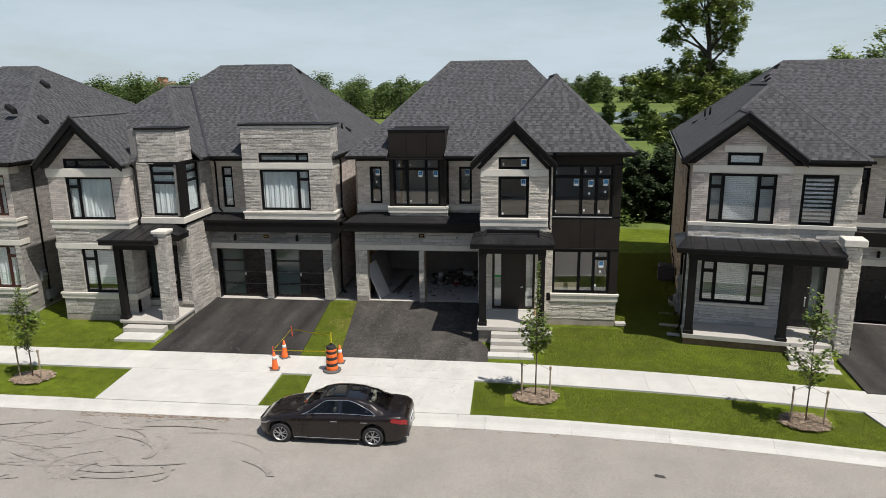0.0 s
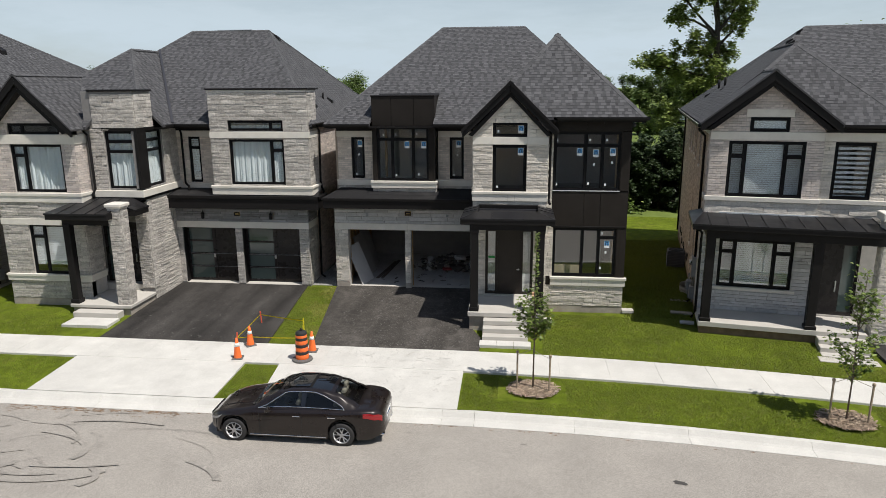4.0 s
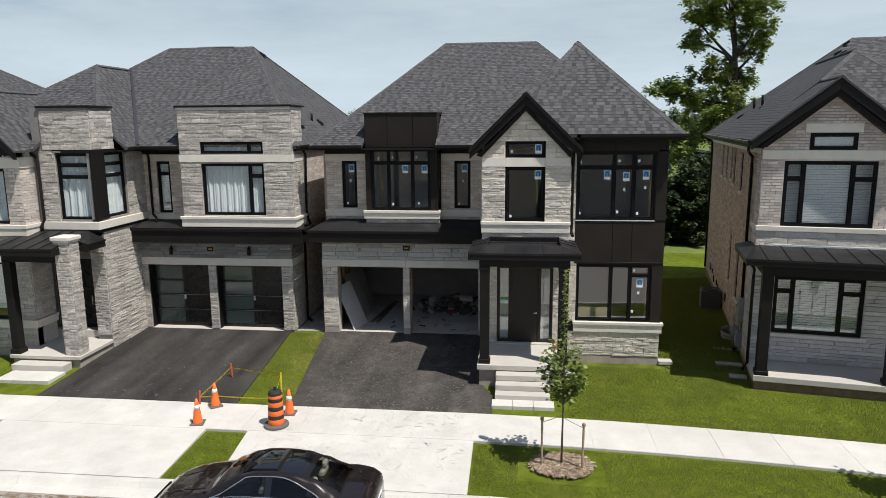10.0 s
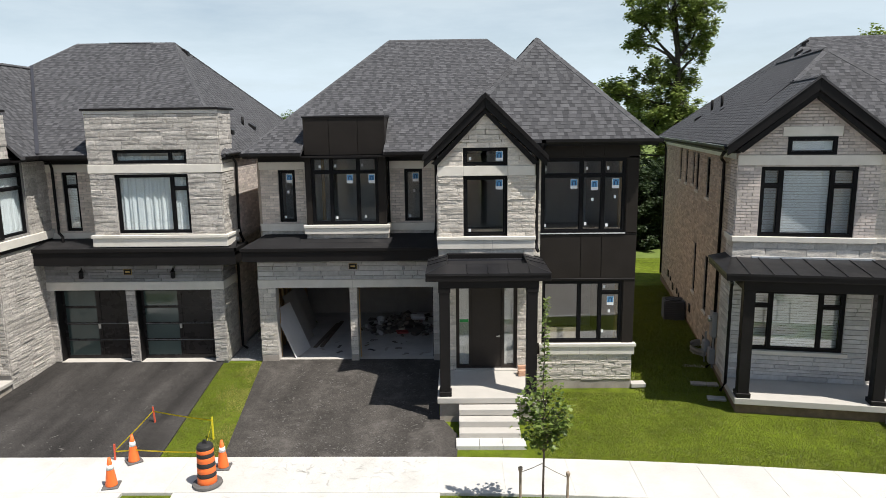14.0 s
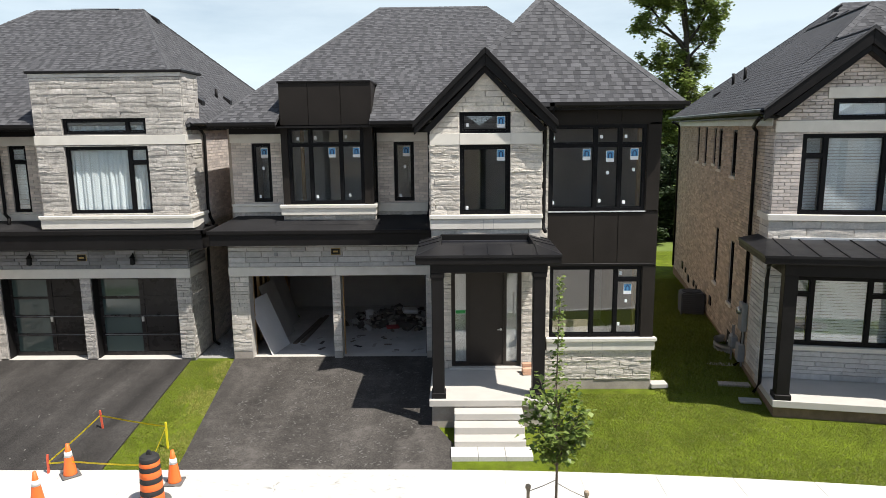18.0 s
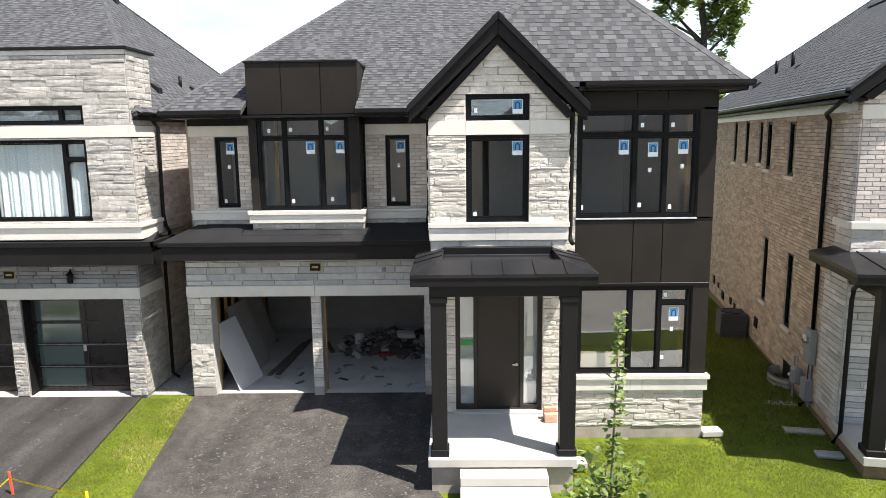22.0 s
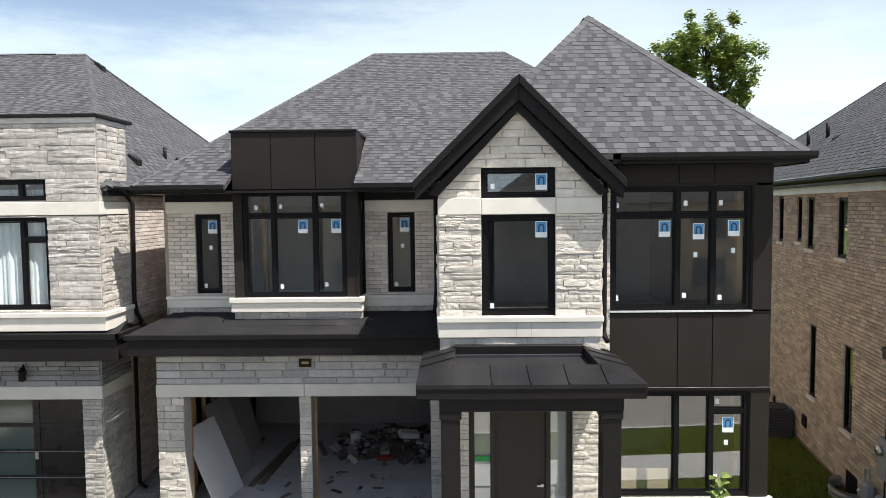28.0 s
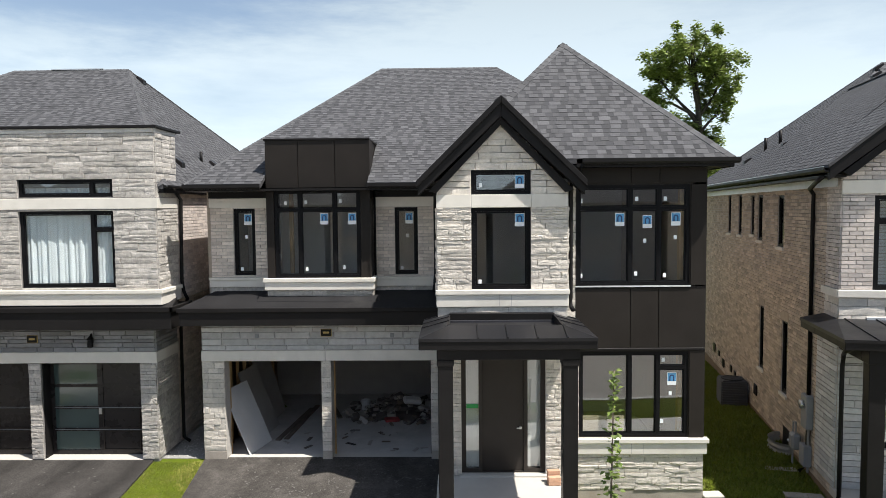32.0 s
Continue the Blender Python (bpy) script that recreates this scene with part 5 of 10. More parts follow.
window(house, wg, -0.90, 0.36, 4.68, 6.42, [(-0.82, 0.28, 4.76, 6.34)], stickers=(("arch", 0.13, 6.16), ("tag", -0.72, 4.84)), sash=0.04)
window(house, wg, -0.90, 0.36, 6.70, 7.22, [(-0.82, 0.28, 6.77, 7.15)], stickers=(("arch", 0.13, 6.97), ("tag", -0.70, 6.90)), sash=0.035)
for sx, turn in ((-1.63, -90), (1.13, 90)):
    p2 = Plane(sx, 31.0 if turn < 0 else 28.0, turn)
    w2 = wall(house, "wing_side_wall", p2, 0, 3.0, 3.3, 7.0, (), 0.2)
    lay(w2, p2, courses(0, 3.0, 4.3, 6.42, (0.10, 0.13, 0.16), (0.28, 0.75), (), 15), "stone_cream", 0.042, rough=0.55, name="stone")
# gable roof boards
g = Geo()
px, pz = -0.28, 8.66
for s in (-1, 1):
    e = (px + s * 1.73, pz - 1.73)
    tri = [(px, 27.72, pz), (e[0], 27.72, e[1]), (e[0], 27.72, e[1] - 0.26), (px, 27.72, pz - 0.36)]
    lo = tri if s > 0 else tri[::-1]
    g.hexa([(x, 27.82, z) for x, y, z in lo], lo)
part("barge_board", g, "black_trim", house, "black barge boards of the front gable", bevel=0.01)
g = Geo()
for s in (-1, 1):
    e = (px + s * 1.73, pz - 1.73)
    q = [(px, 27.75, pz - 0.32), (e[0], 27.75, e[1] - 0.22), (e[0], 28.1, e[1] - 0.22), (px, 28.1, pz - 0.32)]
    if s < 0:
        q = q[::-1]
    g.hexa([(x, y, z - 0.02) for x, y, z in q], q)
part("gable_soffit", g, "black_trim", house)
g = Geo()
for s in (-1, 1):
    q = [(px, 27.84, pz - 0.36), (px + s * 1.52, 27.84, pz - 1.88), (px + s * 1.36, 27.84, pz - 1.93), (px, 27.84, pz - 0.52)]
    if s < 0:
        q = q[::-1]
    g.hexa([(x, 27.98, z) for x, y, z in q], q)
part("gable_soffit", g, "black_trim", house, bevel=0.006)

# black panelled tower
tw = Plane(0, 28.25)
TH = [(1.36, 3.78, 4.72, 6.88), (1.42, 3.78, 1.40, 3.28)]
w = wall(house, "tower_wall", tw, 1.13, 4.12, -0.3, 7.3, TH, 0.25, "black_panel")
window(house, tw, 1.36, 3.78, 4.72, 6.88, lite_grid(1.36, 3.78, 4.72, 6.88, (2.51, 3.125), 0.075, ((None, 6.38),)), n=-0.02,
       stickers=(("arch", 2.30, 6.14), ("arch", 2.89, 6.09), ("arch", 3.50, 6.14), ("tag", 1.47, 6.55), ("tag", 2.66, 6.58), ("tag", 3.27, 6.58), ("tag", 1.47, 4.93), ("tag", 2.65, 4.97), ("tag", 3.27, 4.93), ("tag", 2.84, 5.68), ("tag", 3.49, 5.75)))
window(house, tw, 1.42, 3.78, 1.40, 3.28, lite_grid(1.42, 3.78, 1.40, 3.28, (2.52, 3.13), 0.07, ((2, 2.92),)), n=-0.02,
       stickers=(("arch", 3.45, 2.66), ("tag", 3.26, 3.08), ("tag", 3.42, 2.34), ("tag", 3.24, 1.72)))
for a, b, c, d in ((1.34, 2.515, 3.36, 4.66), (2.525, 3.12, 3.36, 4.66), (3.13, 4.12, 3.36, 4.66), (1.34, 2.515, 6.92, 7.3), (2.525, 3.12, 6.92, 7.3), (3.13, 4.12, 6.92, 7.3), (3.80, 4.12, 1.36, 3.30), (3.80, 4.12, 4.72, 6.88)):
    part("panel", tw.box(Geo(), a + 0.003, b - 0.003, c, d, 0.0, 0.022), "black_panel", w, bevel=0.004)
part("panel_trim", tw.box(Geo(), 1.34, 4.13, 3.30, 3.36, 0.0, 0.04), "black_trim", w, bevel=0.006)
part("panel_trim", tw.box(Geo(), 1.34, 4.13, 4.665, 4.69, 0.0, 0.03), "black_trim", w)
part("sill_bar", tw.box(Geo(), 1.34, 3.80, 4.69, 4.715, 0.0, 0.05), "flashing", w, "pale metal sill drip")
lay(w, tw, courses(1.13, 1.34, 3.3, 7.0, (0.10, 0.13, 0.16), (0.2, 0.3), (), 16), "stone_cream", 0.035, rough=0.5, single=20, near=(1.2, 5), name="stone")
lay(w, tw, courses(1.13, 1.42, 1.38, 3.3, (0.10, 0.13, 0.16), (0.2, 0.3), (), 17), "stone_cream", 0.035, rough=0.5, single=20, near=(1.2, 2), name="stone")
lay(w, tw, courses(1.13, 4.12, 0.22, 1.03, (0.07, 0.10, 0.14), (0.25, 0.7), (), 18), "stone_cream", 0.045, rough=0.5, single=90, near=(2.6, 0.7), name="stone")
part("foundation", tw.box(Geo(), 1.10, 4.13, -0.5, 0.21, -0.2, 0.02), "concrete_raw", house, "bare concrete footing stained with soil")
g = tw.box(Geo(), 1.36, 4.18, 1.03, 1.28, 0.0, 0.08)
part("sill_band", g, "precast", house, "smooth precast sill", bevel=0.008)
part("sill_band", tw.box(Geo(), 1.34, 4.22, 1.28, 1.38, -0.05, 0.12), "precast", house, bevel=0.012)
for u in (2.55, 2.80):
    part("joint", tw.box(Geo(), u, u + 0.012, 1.04, 1.27, 0.079, 0.082), "mortar", house)
sp = Plane(4.12, 28.25, 90)
w = wall(house, "side_wall", sp, 0.0, 16.5, -0.3, 7.2, (), 0.25, "brick_taupe")
part("side_panel", sp.box(Geo(), 0.0, 1.2, 1.38, 7.2, 0.0, 0.02), "black_panel", w)
lsp = Plane(-7.70, 46.0, -90)
wall(house, "side_wall", lsp, 0.0, 15.5, -0.3, 3.6, (), 0.25, "brick_taupe")
wall(house, "side_wall", lsp, 0.0, 14.85, 3.6, 7.0, (), 0.25, "brick_taupe")
bk = Plane(4.12, 45.0, 180)
wall(house, "back_wall", bk, 0.0, 11.8, -0.3, 7.0, (), 0.25, "brick_taupe")
# rooms behind the glass
part("inner_floor", Geo().box(-7.4, 3.85, 31.15, 44.7, 3.95, 4.12), "slab_floor", house)
part("inner_floor", Geo().box(-1.35, 3.85, 28.4, 31.15, 3.95, 4.12), "slab_floor", house)
part("inner_floor", Geo().box(-1.35, 3.85, 28.5, 44.7, 0.3, 0.45), "slab_floor", house)
part("inner_wall", Geo().box(-7.4, 3.85, 34.6, 34.75, 4.12, 7.0), "drywall_back", house, "bare inner partition")
part("inner_wall", Geo().box(1.10, 1.22, 28.4, 34.6, 0.45, 7.0), "drywall_back", house, "bare inner partition")
part("inner_wall", Geo().box(-1.66, 3.85, 33.2, 33.35, 0.45, 4.0), "drywall", house, "bare inner partition")
part("inner_wall", Geo().box(-7.4, 1.1, 33.6, 33.7, 4.12, 6.95), "drywall_back", house, "bare inner partition")
for x, y, z0, z1 in ((3.66, 28.55, 4.12, 6.95), (3.66, 28.55, 0.45, 3.9), (-5.62, 31.4, 4.12, 6.9), (-3.72, 31.4, 4.12, 6.9)):
    part("stud", Geo().box(x, x + 0.09, y, y + 0.14, z0, z1), "lumber", house, "bare timber stud")
part("inner_board", Geo().box(1.45, 2.5, 28.62, 28.66, 0.5, 1.75), "sand", house, "pale tan board leaning inside the window")

# front door
dr = Plane(0, 28.12)
w = wall(house, "door_wall", dr, -1.63, 1.18, -0.3, 3.6, [(-1.14, 0.68, 0.60, 3.22)], 0.3)
lay(w, dr, courses(-1.63, 1.18, 0.6, 3.3, (0.07, 0.10, 0.14), (0.2, 0.45), [(-1.14, 0.68, 0.2, 3.22)], 19), "stone_cream", 0.035, rough=0.45, single=110, near=(0.9, 1.8), name="stone")
d = part("front_door", panel(Geo(), dr, -1.14, 0.68, 0.62, 3.22, -0.2, -0.06, [(-1.04, -0.76, 0.72, 3.12), (-0.68, 0.22, 0.66, 3.14), (0.30, 0.58, 0.72, 3.12)]), "door_brown", house, "tall dark brown front door with narrow side lights, dusty")
part("door_leaf", dr.box(Geo(), -0.68, 0.22, 0.66, 3.14, -0.16, -0.10), "door_brown", d, bevel=0.006)
for a, b in ((-1.04, -0.76), (0.30, 0.58)):
    p = part("side_light", dr.box(Geo(), a, b, 0.72, 3.12, -0.135, -0.128), "glass", d)
    p.visible_shadow = False
    part("side_backing", dr.box(Geo(), a, b, 0.72, 3.12, -0.17, -0.16), "drywall_back", d)
part("green_tape", dr.box(Geo(), -1.03, -0.77, 2.04, 2.13, -0.125, -0.12), "tape_green", d, "strip of green tape")
part("door_handle", Geo().tube([dr.at(0.15, 1.62, -0.10), dr.at(0.15, 1.62, -0.05)], 0.03, 12), "steel", d)
part("lever", dr.box(Geo(), 0.06, 0.16, 1.60, 1.63, -0.06, -0.045), "steel", d, bevel=0.005)
part("door_step", dr.box(Geo(), -1.20, 0.75, 0.52, 0.625, -0.25, 0.12), "concrete_step", house, bevel=0.01)

# porch
g = Geo().box(-1.66, 1.06, 25.97, 28.2, 0.42, 0.585)
part("porch_slab", g, "concrete_step", house, "pale concrete porch slab", bevel=0.012)
part("porch_base", Geo().box(-1.60, 1.0, 26.08, 28.2, -0.4, 0.42), "concrete_raw", house)
for i, (y0, z) in enumerate(((25.63, 0.40), (25.30, 0.22), (24.97, 0.05))):
    part("step", Geo().box(-1.08, 0.50, y0, 25.98, z - 0.17, z), "concrete_step", house, "pale concrete step", bevel=0.012)
pad = tagged(new("path_pad"), "pale square paving slabs at the foot of the steps", "paving", kind="structure")
for i in range(3):
    a = -1.16 + 0.59 * i
    part("slab", Geo().box(a + 0.004, a + 0.586, 24.52, 24.98, -0.25, -0.085), "concrete", pad, bevel=0.006)
for u in (-1.60, 0.73):
    post = part("porch_post", Geo().box(u + 0.02, u + 0.30, 26.08, 26.36, 0.585, 3.62), "black_trim", house, "square black porch post", bevel=0.012)
    part("post_foot", Geo().box(u - 0.01, u + 0.33, 26.05, 26.39, 0.587, 0.72), "black_trim", post, bevel=0.01)
    part("post_head", Geo().box(u - 0.0, u + 0.32, 26.06, 26.38, 3.48, 3.60), "black_trim", post, bevel=0.01)
part("porch_beam", Geo().box(-1.60, 1.06, 26.06, 26.40, 3.60, 3.80), "black_trim", house, bevel=0.01)
part("porch_beam", Geo().box(-1.60, -1.26, 26.40, 28.1, 3.60, 3.80), "black_trim", house, bevel=0.01)
part("porch_beam", Geo().box(0.74, 1.06, 26.40, 28.1, 3.60, 3.80), "black_trim", house, bevel=0.01)
part("porch_ceiling", Geo().box(-1.30, 0.80, 26.3, 28.1, 3.70, 3.78), "black_trim", house)
pr = part("porch_roof", Geo().box(-1.93, 1.37, 25.99, 28.0, 3.80, 3.99), "black_trim", house, "low black metal roof over the porch", bevel=0.012)
# standing-seam pans round a sunken middle
X0, X1, Y1, Z1 = -1.38, 0.82, 26.55, 4.15
pans = []
fx = [-1.93, X0, -0.83, -0.28, 0.27, X1, 1.37]
for a, b in zip(fx[:-1], fx[1:]):
    if a < X0:
        pans.append([(a, 25.97, 4.0), (b, 25.97, 4.0), (b, Y1, Z1)])
    elif b > X1:
        pans.append([(a, 25.97, 4.0), (b, 25.97, 4.0), (a, Y1, Z1)])
    else:
        pans.append([(a, 25.97, 4.0), (b, 25.97, 4.0), (b, Y1, Z1), (a, Y1, Z1)])
ys = [25.97, Y1, 27.05, 27.55, 28.0]
for a, b in zip(ys[:-1], ys[1:]):
    la, lb = min(1.0, (a - 25.97) / (Y1 - 25.97)), min(1.0, (b - 25.97) / (Y1 - 25.97))
    for s, x_out, x_in in ((-1, -1.93, X0), (1, 1.37, X1)):
        ia, ib = x_out + (x_in - x_out) * la, x_out + (x_in - x_out) * lb
        za, zb = 4.0 + (Z1 - 4.0) * la, 4.0 + (Z1 - 4.0) * lb
        q = [(x_out, a, 4.0), (x_out, b, 4.0), (ib, b, zb), (ia, a, za)] if la > 0 else [(x_out, a, 4.0), (x_out, b, 4.0), (ib, b, zb)]
        pans.append(q if s < 0 else q[::-1])
for q in pans:
    seam_pan(pr, q)
part("sunken_deck", Geo().box(X0, X1, Y1, 28.0, 3.98, 4.02), "membrane", pr)
part("curb", Geo().box(X0, X1, 27.80, 27.96, 4.0, 4.20), "black_trim", pr, bevel=0.006)
part("curb", Geo().box(X0 - 0.03, X0 + 0.02, Y1, 28.0, 4.0, Z1 + 0.02), "black_trim", pr)
part("curb", Geo().box(X1 - 0.02, X1 + 0.03, Y1, 28.0, 4.0, Z1 + 0.02), "black_trim", pr)
part("curb", Geo().box(X0, X1, Y1 - 0.02, Y1 + 0.02, 4.0, Z1 + 0.015), "black_trim", pr)
part("curb_flashing", Geo().box(X0 + 0.02, X1 - 0.02, 27.72, 27.80, 4.02, 4.06), "valley_metal", pr)

# main roof
RZ, RE = 11.36, 7.05
EL, ER, EF, EB = -7.88, 4.55, 30.1, 45.8
r0, r1 = (-3.84, 38.0, RZ), (0.23, 38.0, RZ)
A, B, C, D = (EL, EF, RE), (ER, EF, RE), (ER, EB, RE), (EL, EB, RE)


def cut_front(a, b, ra, rb, x0, x1, y_back):
    """A hipped front face cut open for a box that stands through it from x0 to x1 and reaches back to y_back."""
    def on(x, y):
        return (x, y, a[2] + (ra[2] - a[2]) * (y - a[1]) / (ra[1] - a[1]))

    def top(x):
        if x < ra[0]:
            y = a[1] + (ra[1] - a[1]) * (x - a[0]) / (ra[0] - a[0])
        elif x > rb[0]:
            y = b[1] + (rb[1] - b[1]) * (b[0] - x) / (b[0] - rb[0])
        else:
            y = ra[1]
        return on(x, y)

    def crest(p, q):
        return [c for c in (rb, ra) if p < c[0] < q]

    out = [[a, on(x0, a[1]), top(x0), *crest(a[0], x0)]]
    y0, y1 = min(y_back, top(x0)[1] - 0.01), min(y_back, top(x1)[1] - 0.01)
    out.append([on(x0, y0), on(x1, y1), top(x1), *crest(x0, x1), top(x0)])
    out.append([on(x1, b[1]), b, *crest(x1, b[0]), top(x1)])
    return out


g = Geo()
faces = cut_front(A, B, r0, r1, -5.98, -3.38, 32.25)
for q in (*faces, [B, C, r1], [C, D, r0, r1], [D, A, r0]):
    bed(g, q)
roof = part("roof", g, "shingle_bed", house, "hipped roof of dark grey laminated shingles")
for i, q in enumerate(faces):
    slope(roof, q, seed=21 + 40 * i, single=150 if i != 1 else 0, near=Vector((-2.5, 31.0, 8)) if i else Vector((-6.8, 31.0, 8)))
slope(roof, [B, C, r1], seed=22)
slope(roof, [D, A, r0], seed=23)
for a, b in ((A, r0), (B, r1), (C, r1), (D, r0), (r0, r1)):
    caps(roof, a, b)
part("soffit", Geo().box(EL + 0.02, -1.5, EF + 0.02, 31.12, 6.88, 6.93), "black_trim", house)
part("soffit", Geo().box(EL + 0.02, -7.6, 31.1, EB, 6.88, 6.93), "black_trim", house)
gutter(house, (EL, EF + 0.02, RE - 0.01), (-5.99, EF + 0.02, RE - 0.01), (0, -1, 0))
gutter(house, (-3.36, EF + 0.02, RE - 0.01), (-1.9, EF + 0.02, RE - 0.01), (0, -1, 0))
# tower roof
PZ, PE = 10.53, 7.42
pk, back = (1.50, 31.05, PZ), (1.50, 37.0, PZ)

def on_tower(x, y):
    return (x, y, PE + (PZ - PE) * (y - 27.86) / (31.05 - 27.86))


b, c, d = (4.56, 27.86, PE), (4.56, 37.0, PE), (-1.47, 37.0, PE)
foot = on_tower(-0.30, 29.12)
f_right = [on_tower(0.95, 27.86), b, pk, foot]
f_side = [d, (-1.47, 29.12, PE), foot, pk, back]
g = Geo()
for q in (f_right, f_side, [b, c, back, pk]):
    bed(g, q)
r2 = part("tower_roof", g, "shingle_bed", house, "pointed roof of dark grey laminated shingles")
slope(r2, f_right, seed=31, single=300, near=Vector((2.6, 28.4, 8)))
slope(r2, [b, c, back, pk], seed=32)
slope(r2, f_side, seed=33)
caps(r2, foot, pk)
caps(r2, b, pk)
caps(r2, pk, back)
part("soffit", Geo().box(1.1, 4.54, 27.88, 28.3, 7.24, 7.29), "black_trim", house)
part("soffit", Geo().box(4.10, 4.52, 28.3, 44.0, 7.235, 7.285), "black_trim", house)
part("fascia", Geo().box(1.3, 4.55, 27.86, 27.90, 7.24, 7.41), "black_trim", house)
part("fascia", Geo().box(4.50, 4.55, 27.88, 44.0, 7.22, 7.41), "black_trim", house)
gutter(house, (1.40, 27.87, 7.42), (4.62, 27.87, 7.42), (0, -1, 0))
gutter(house, (4.55, 27.80, 7.42), (4.55, 44.0, 7.42), (1, 0, 0))
# gable roof faces
ga, gb = (px - 1.76, 27.70, pz - 1.73 + 0.03), (px + 1.76, 27.70, pz - 1.73 + 0.03)
gp, gq = (px, 27.70, pz + 0.03), (px, 31.6, pz + 0.03)
ga2, gb2 = (ga[0], 31.6, ga[2]), (gb[0], 31.6, gb[2])
g = Geo()
bed(g, [ga2, ga, gp, gq], 0.06)
bed(g, [gb, gb2, gq, gp], 0.06)
r3 = part("gable_roof", g, "shingle_bed", house, "gable roof of dark grey laminated shingles")
slope(r3, [ga2, ga, gp, gq], seed=35)
slope(r3, [gb, gb2, gq, gp], seed=36)
caps(r3, gp, gq)
g = Geo()
for s, e in ((-1, ga), (1, gb)):
    q = [(e[0], 27.65, e[2] - 0.02), (e[0], 27.73, e[2] - 0.02), (px, 27.73, pz + 0.01), (px, 27.65, pz + 0.01)]
    if s > 0:
        q = q[::-1]
    g.hexa([(x, y, z - 0.10) for x, y, z in q][::1], [(x, y, z + 0.05) for x, y, z in q])
part("gable_edge", g, "black_trim", house, bevel=0.008)
# rain pipes
downpipe(house, [(1.42, 27.82, 7.30), (1.35, 27.85, 7.1), (1.22, 28.02, 6.9), (1.22, 28.12, 6.7), (1.22, 28.14, 4.5), (1.22, 28.10, 4.3), (1.26, 28.0, 4.22)])
downpipe(house, [(-1.80, 30.9, 6.95), (-1.76, 31.02, 6.75), (-1.76, 31.04, 4.8), (-1.78, 30.95, 4.55), (-1.8, 30.85, 4.35), (-1.8, 30.8, 4.3)])
downpipe(house, [(-3.32, 31.02, 7.0), (-3.32, 31.04, 6.2), (-3.32, 31.04, 4.7)], 0.03)
part("vent", Geo().box(-6.0, -5.7, 37.0, 37.3, 9.0, 9.25), "black_trim", house, bevel=0.02)

# ---- the finished grey stone house ----
house = thing("house", Matrix.Translation((-14.5, 30.0, 0)), "finished grey stone house with black garage doors, white curtains", "house")
fr = Plane(0, 30.45)
LH = [(-14.55, -12.14, 0.05, 2.57), (-11.83, -9.27, 0.05, 2.57)]
w = wall(house, "garage_wall", fr, -14.95, -8.86, -0.3, 3.6, LH, 0.35, "mortar_dark")
lay(w, fr, courses(-14.95, -8.86, 2.86, 3.55, (0.09, 0.12, 0.14), (0.4, 1.1), seed=41), "stone_slate", 0.028, single=60, near=(-10, 3.2), name="stone")
for a, b in ((-14.95, -14.55), (-12.14, -11.83), (-9.27, -8.86)):
    lay(w, fr, courses(a, b, 0.10, 2.57, (0.07, 0.09, 0.12), (0.2, 0.5), seed=int(a * 7) + 190), "stone_grey", 0.03, rough=0.45, single=40, near=(-9, 1.5), name="stone")
part("lintel", fr.box(Geo(), -14.93, -8.84, 2.58, 2.86, 0.002, 0.05), "precast", house, "smooth precast stone lintel", bevel=0.008)
pq = part("wall_plaque", fr.box(Geo(), -12.13, -11.85, 3.10, 3.30, 0.03, 0.055), "gold", house, "small black and gold house plaque", bevel=0.01)
part("plaque_face", fr.box(Geo(), -12.115, -11.865, 3.115, 3.285, 0.054, 0.062), "black_trim", pq)
part("lettering_bar", fr.box(Geo(), -12.065, -11.915, 3.18, 3.23, 0.061, 0.065), "gold", pq)
for u in (-13.5, -10.45):
    lamp = part("wall_lamp", Geo().turned([(0.03, 0), (0.075, 0.03), (0.06, 0.2), (0.09, 0.22), (0.02, 0.30)], 10, (u, 30.30, 2.99)), "black_trim", house, "small black carriage lamp")
    part("bracket", Geo().tube([(u, 30.44, 3.1), (u, 30.36, 3.34), (u, 30.30, 3.27)], 0.018, 6), "black_trim", lamp)
    part("glass", Geo().turned([(0.05, 0), (0.058, 0.13)], 10, (u, 30.30, 3.03)), "lamp_clear", lamp)
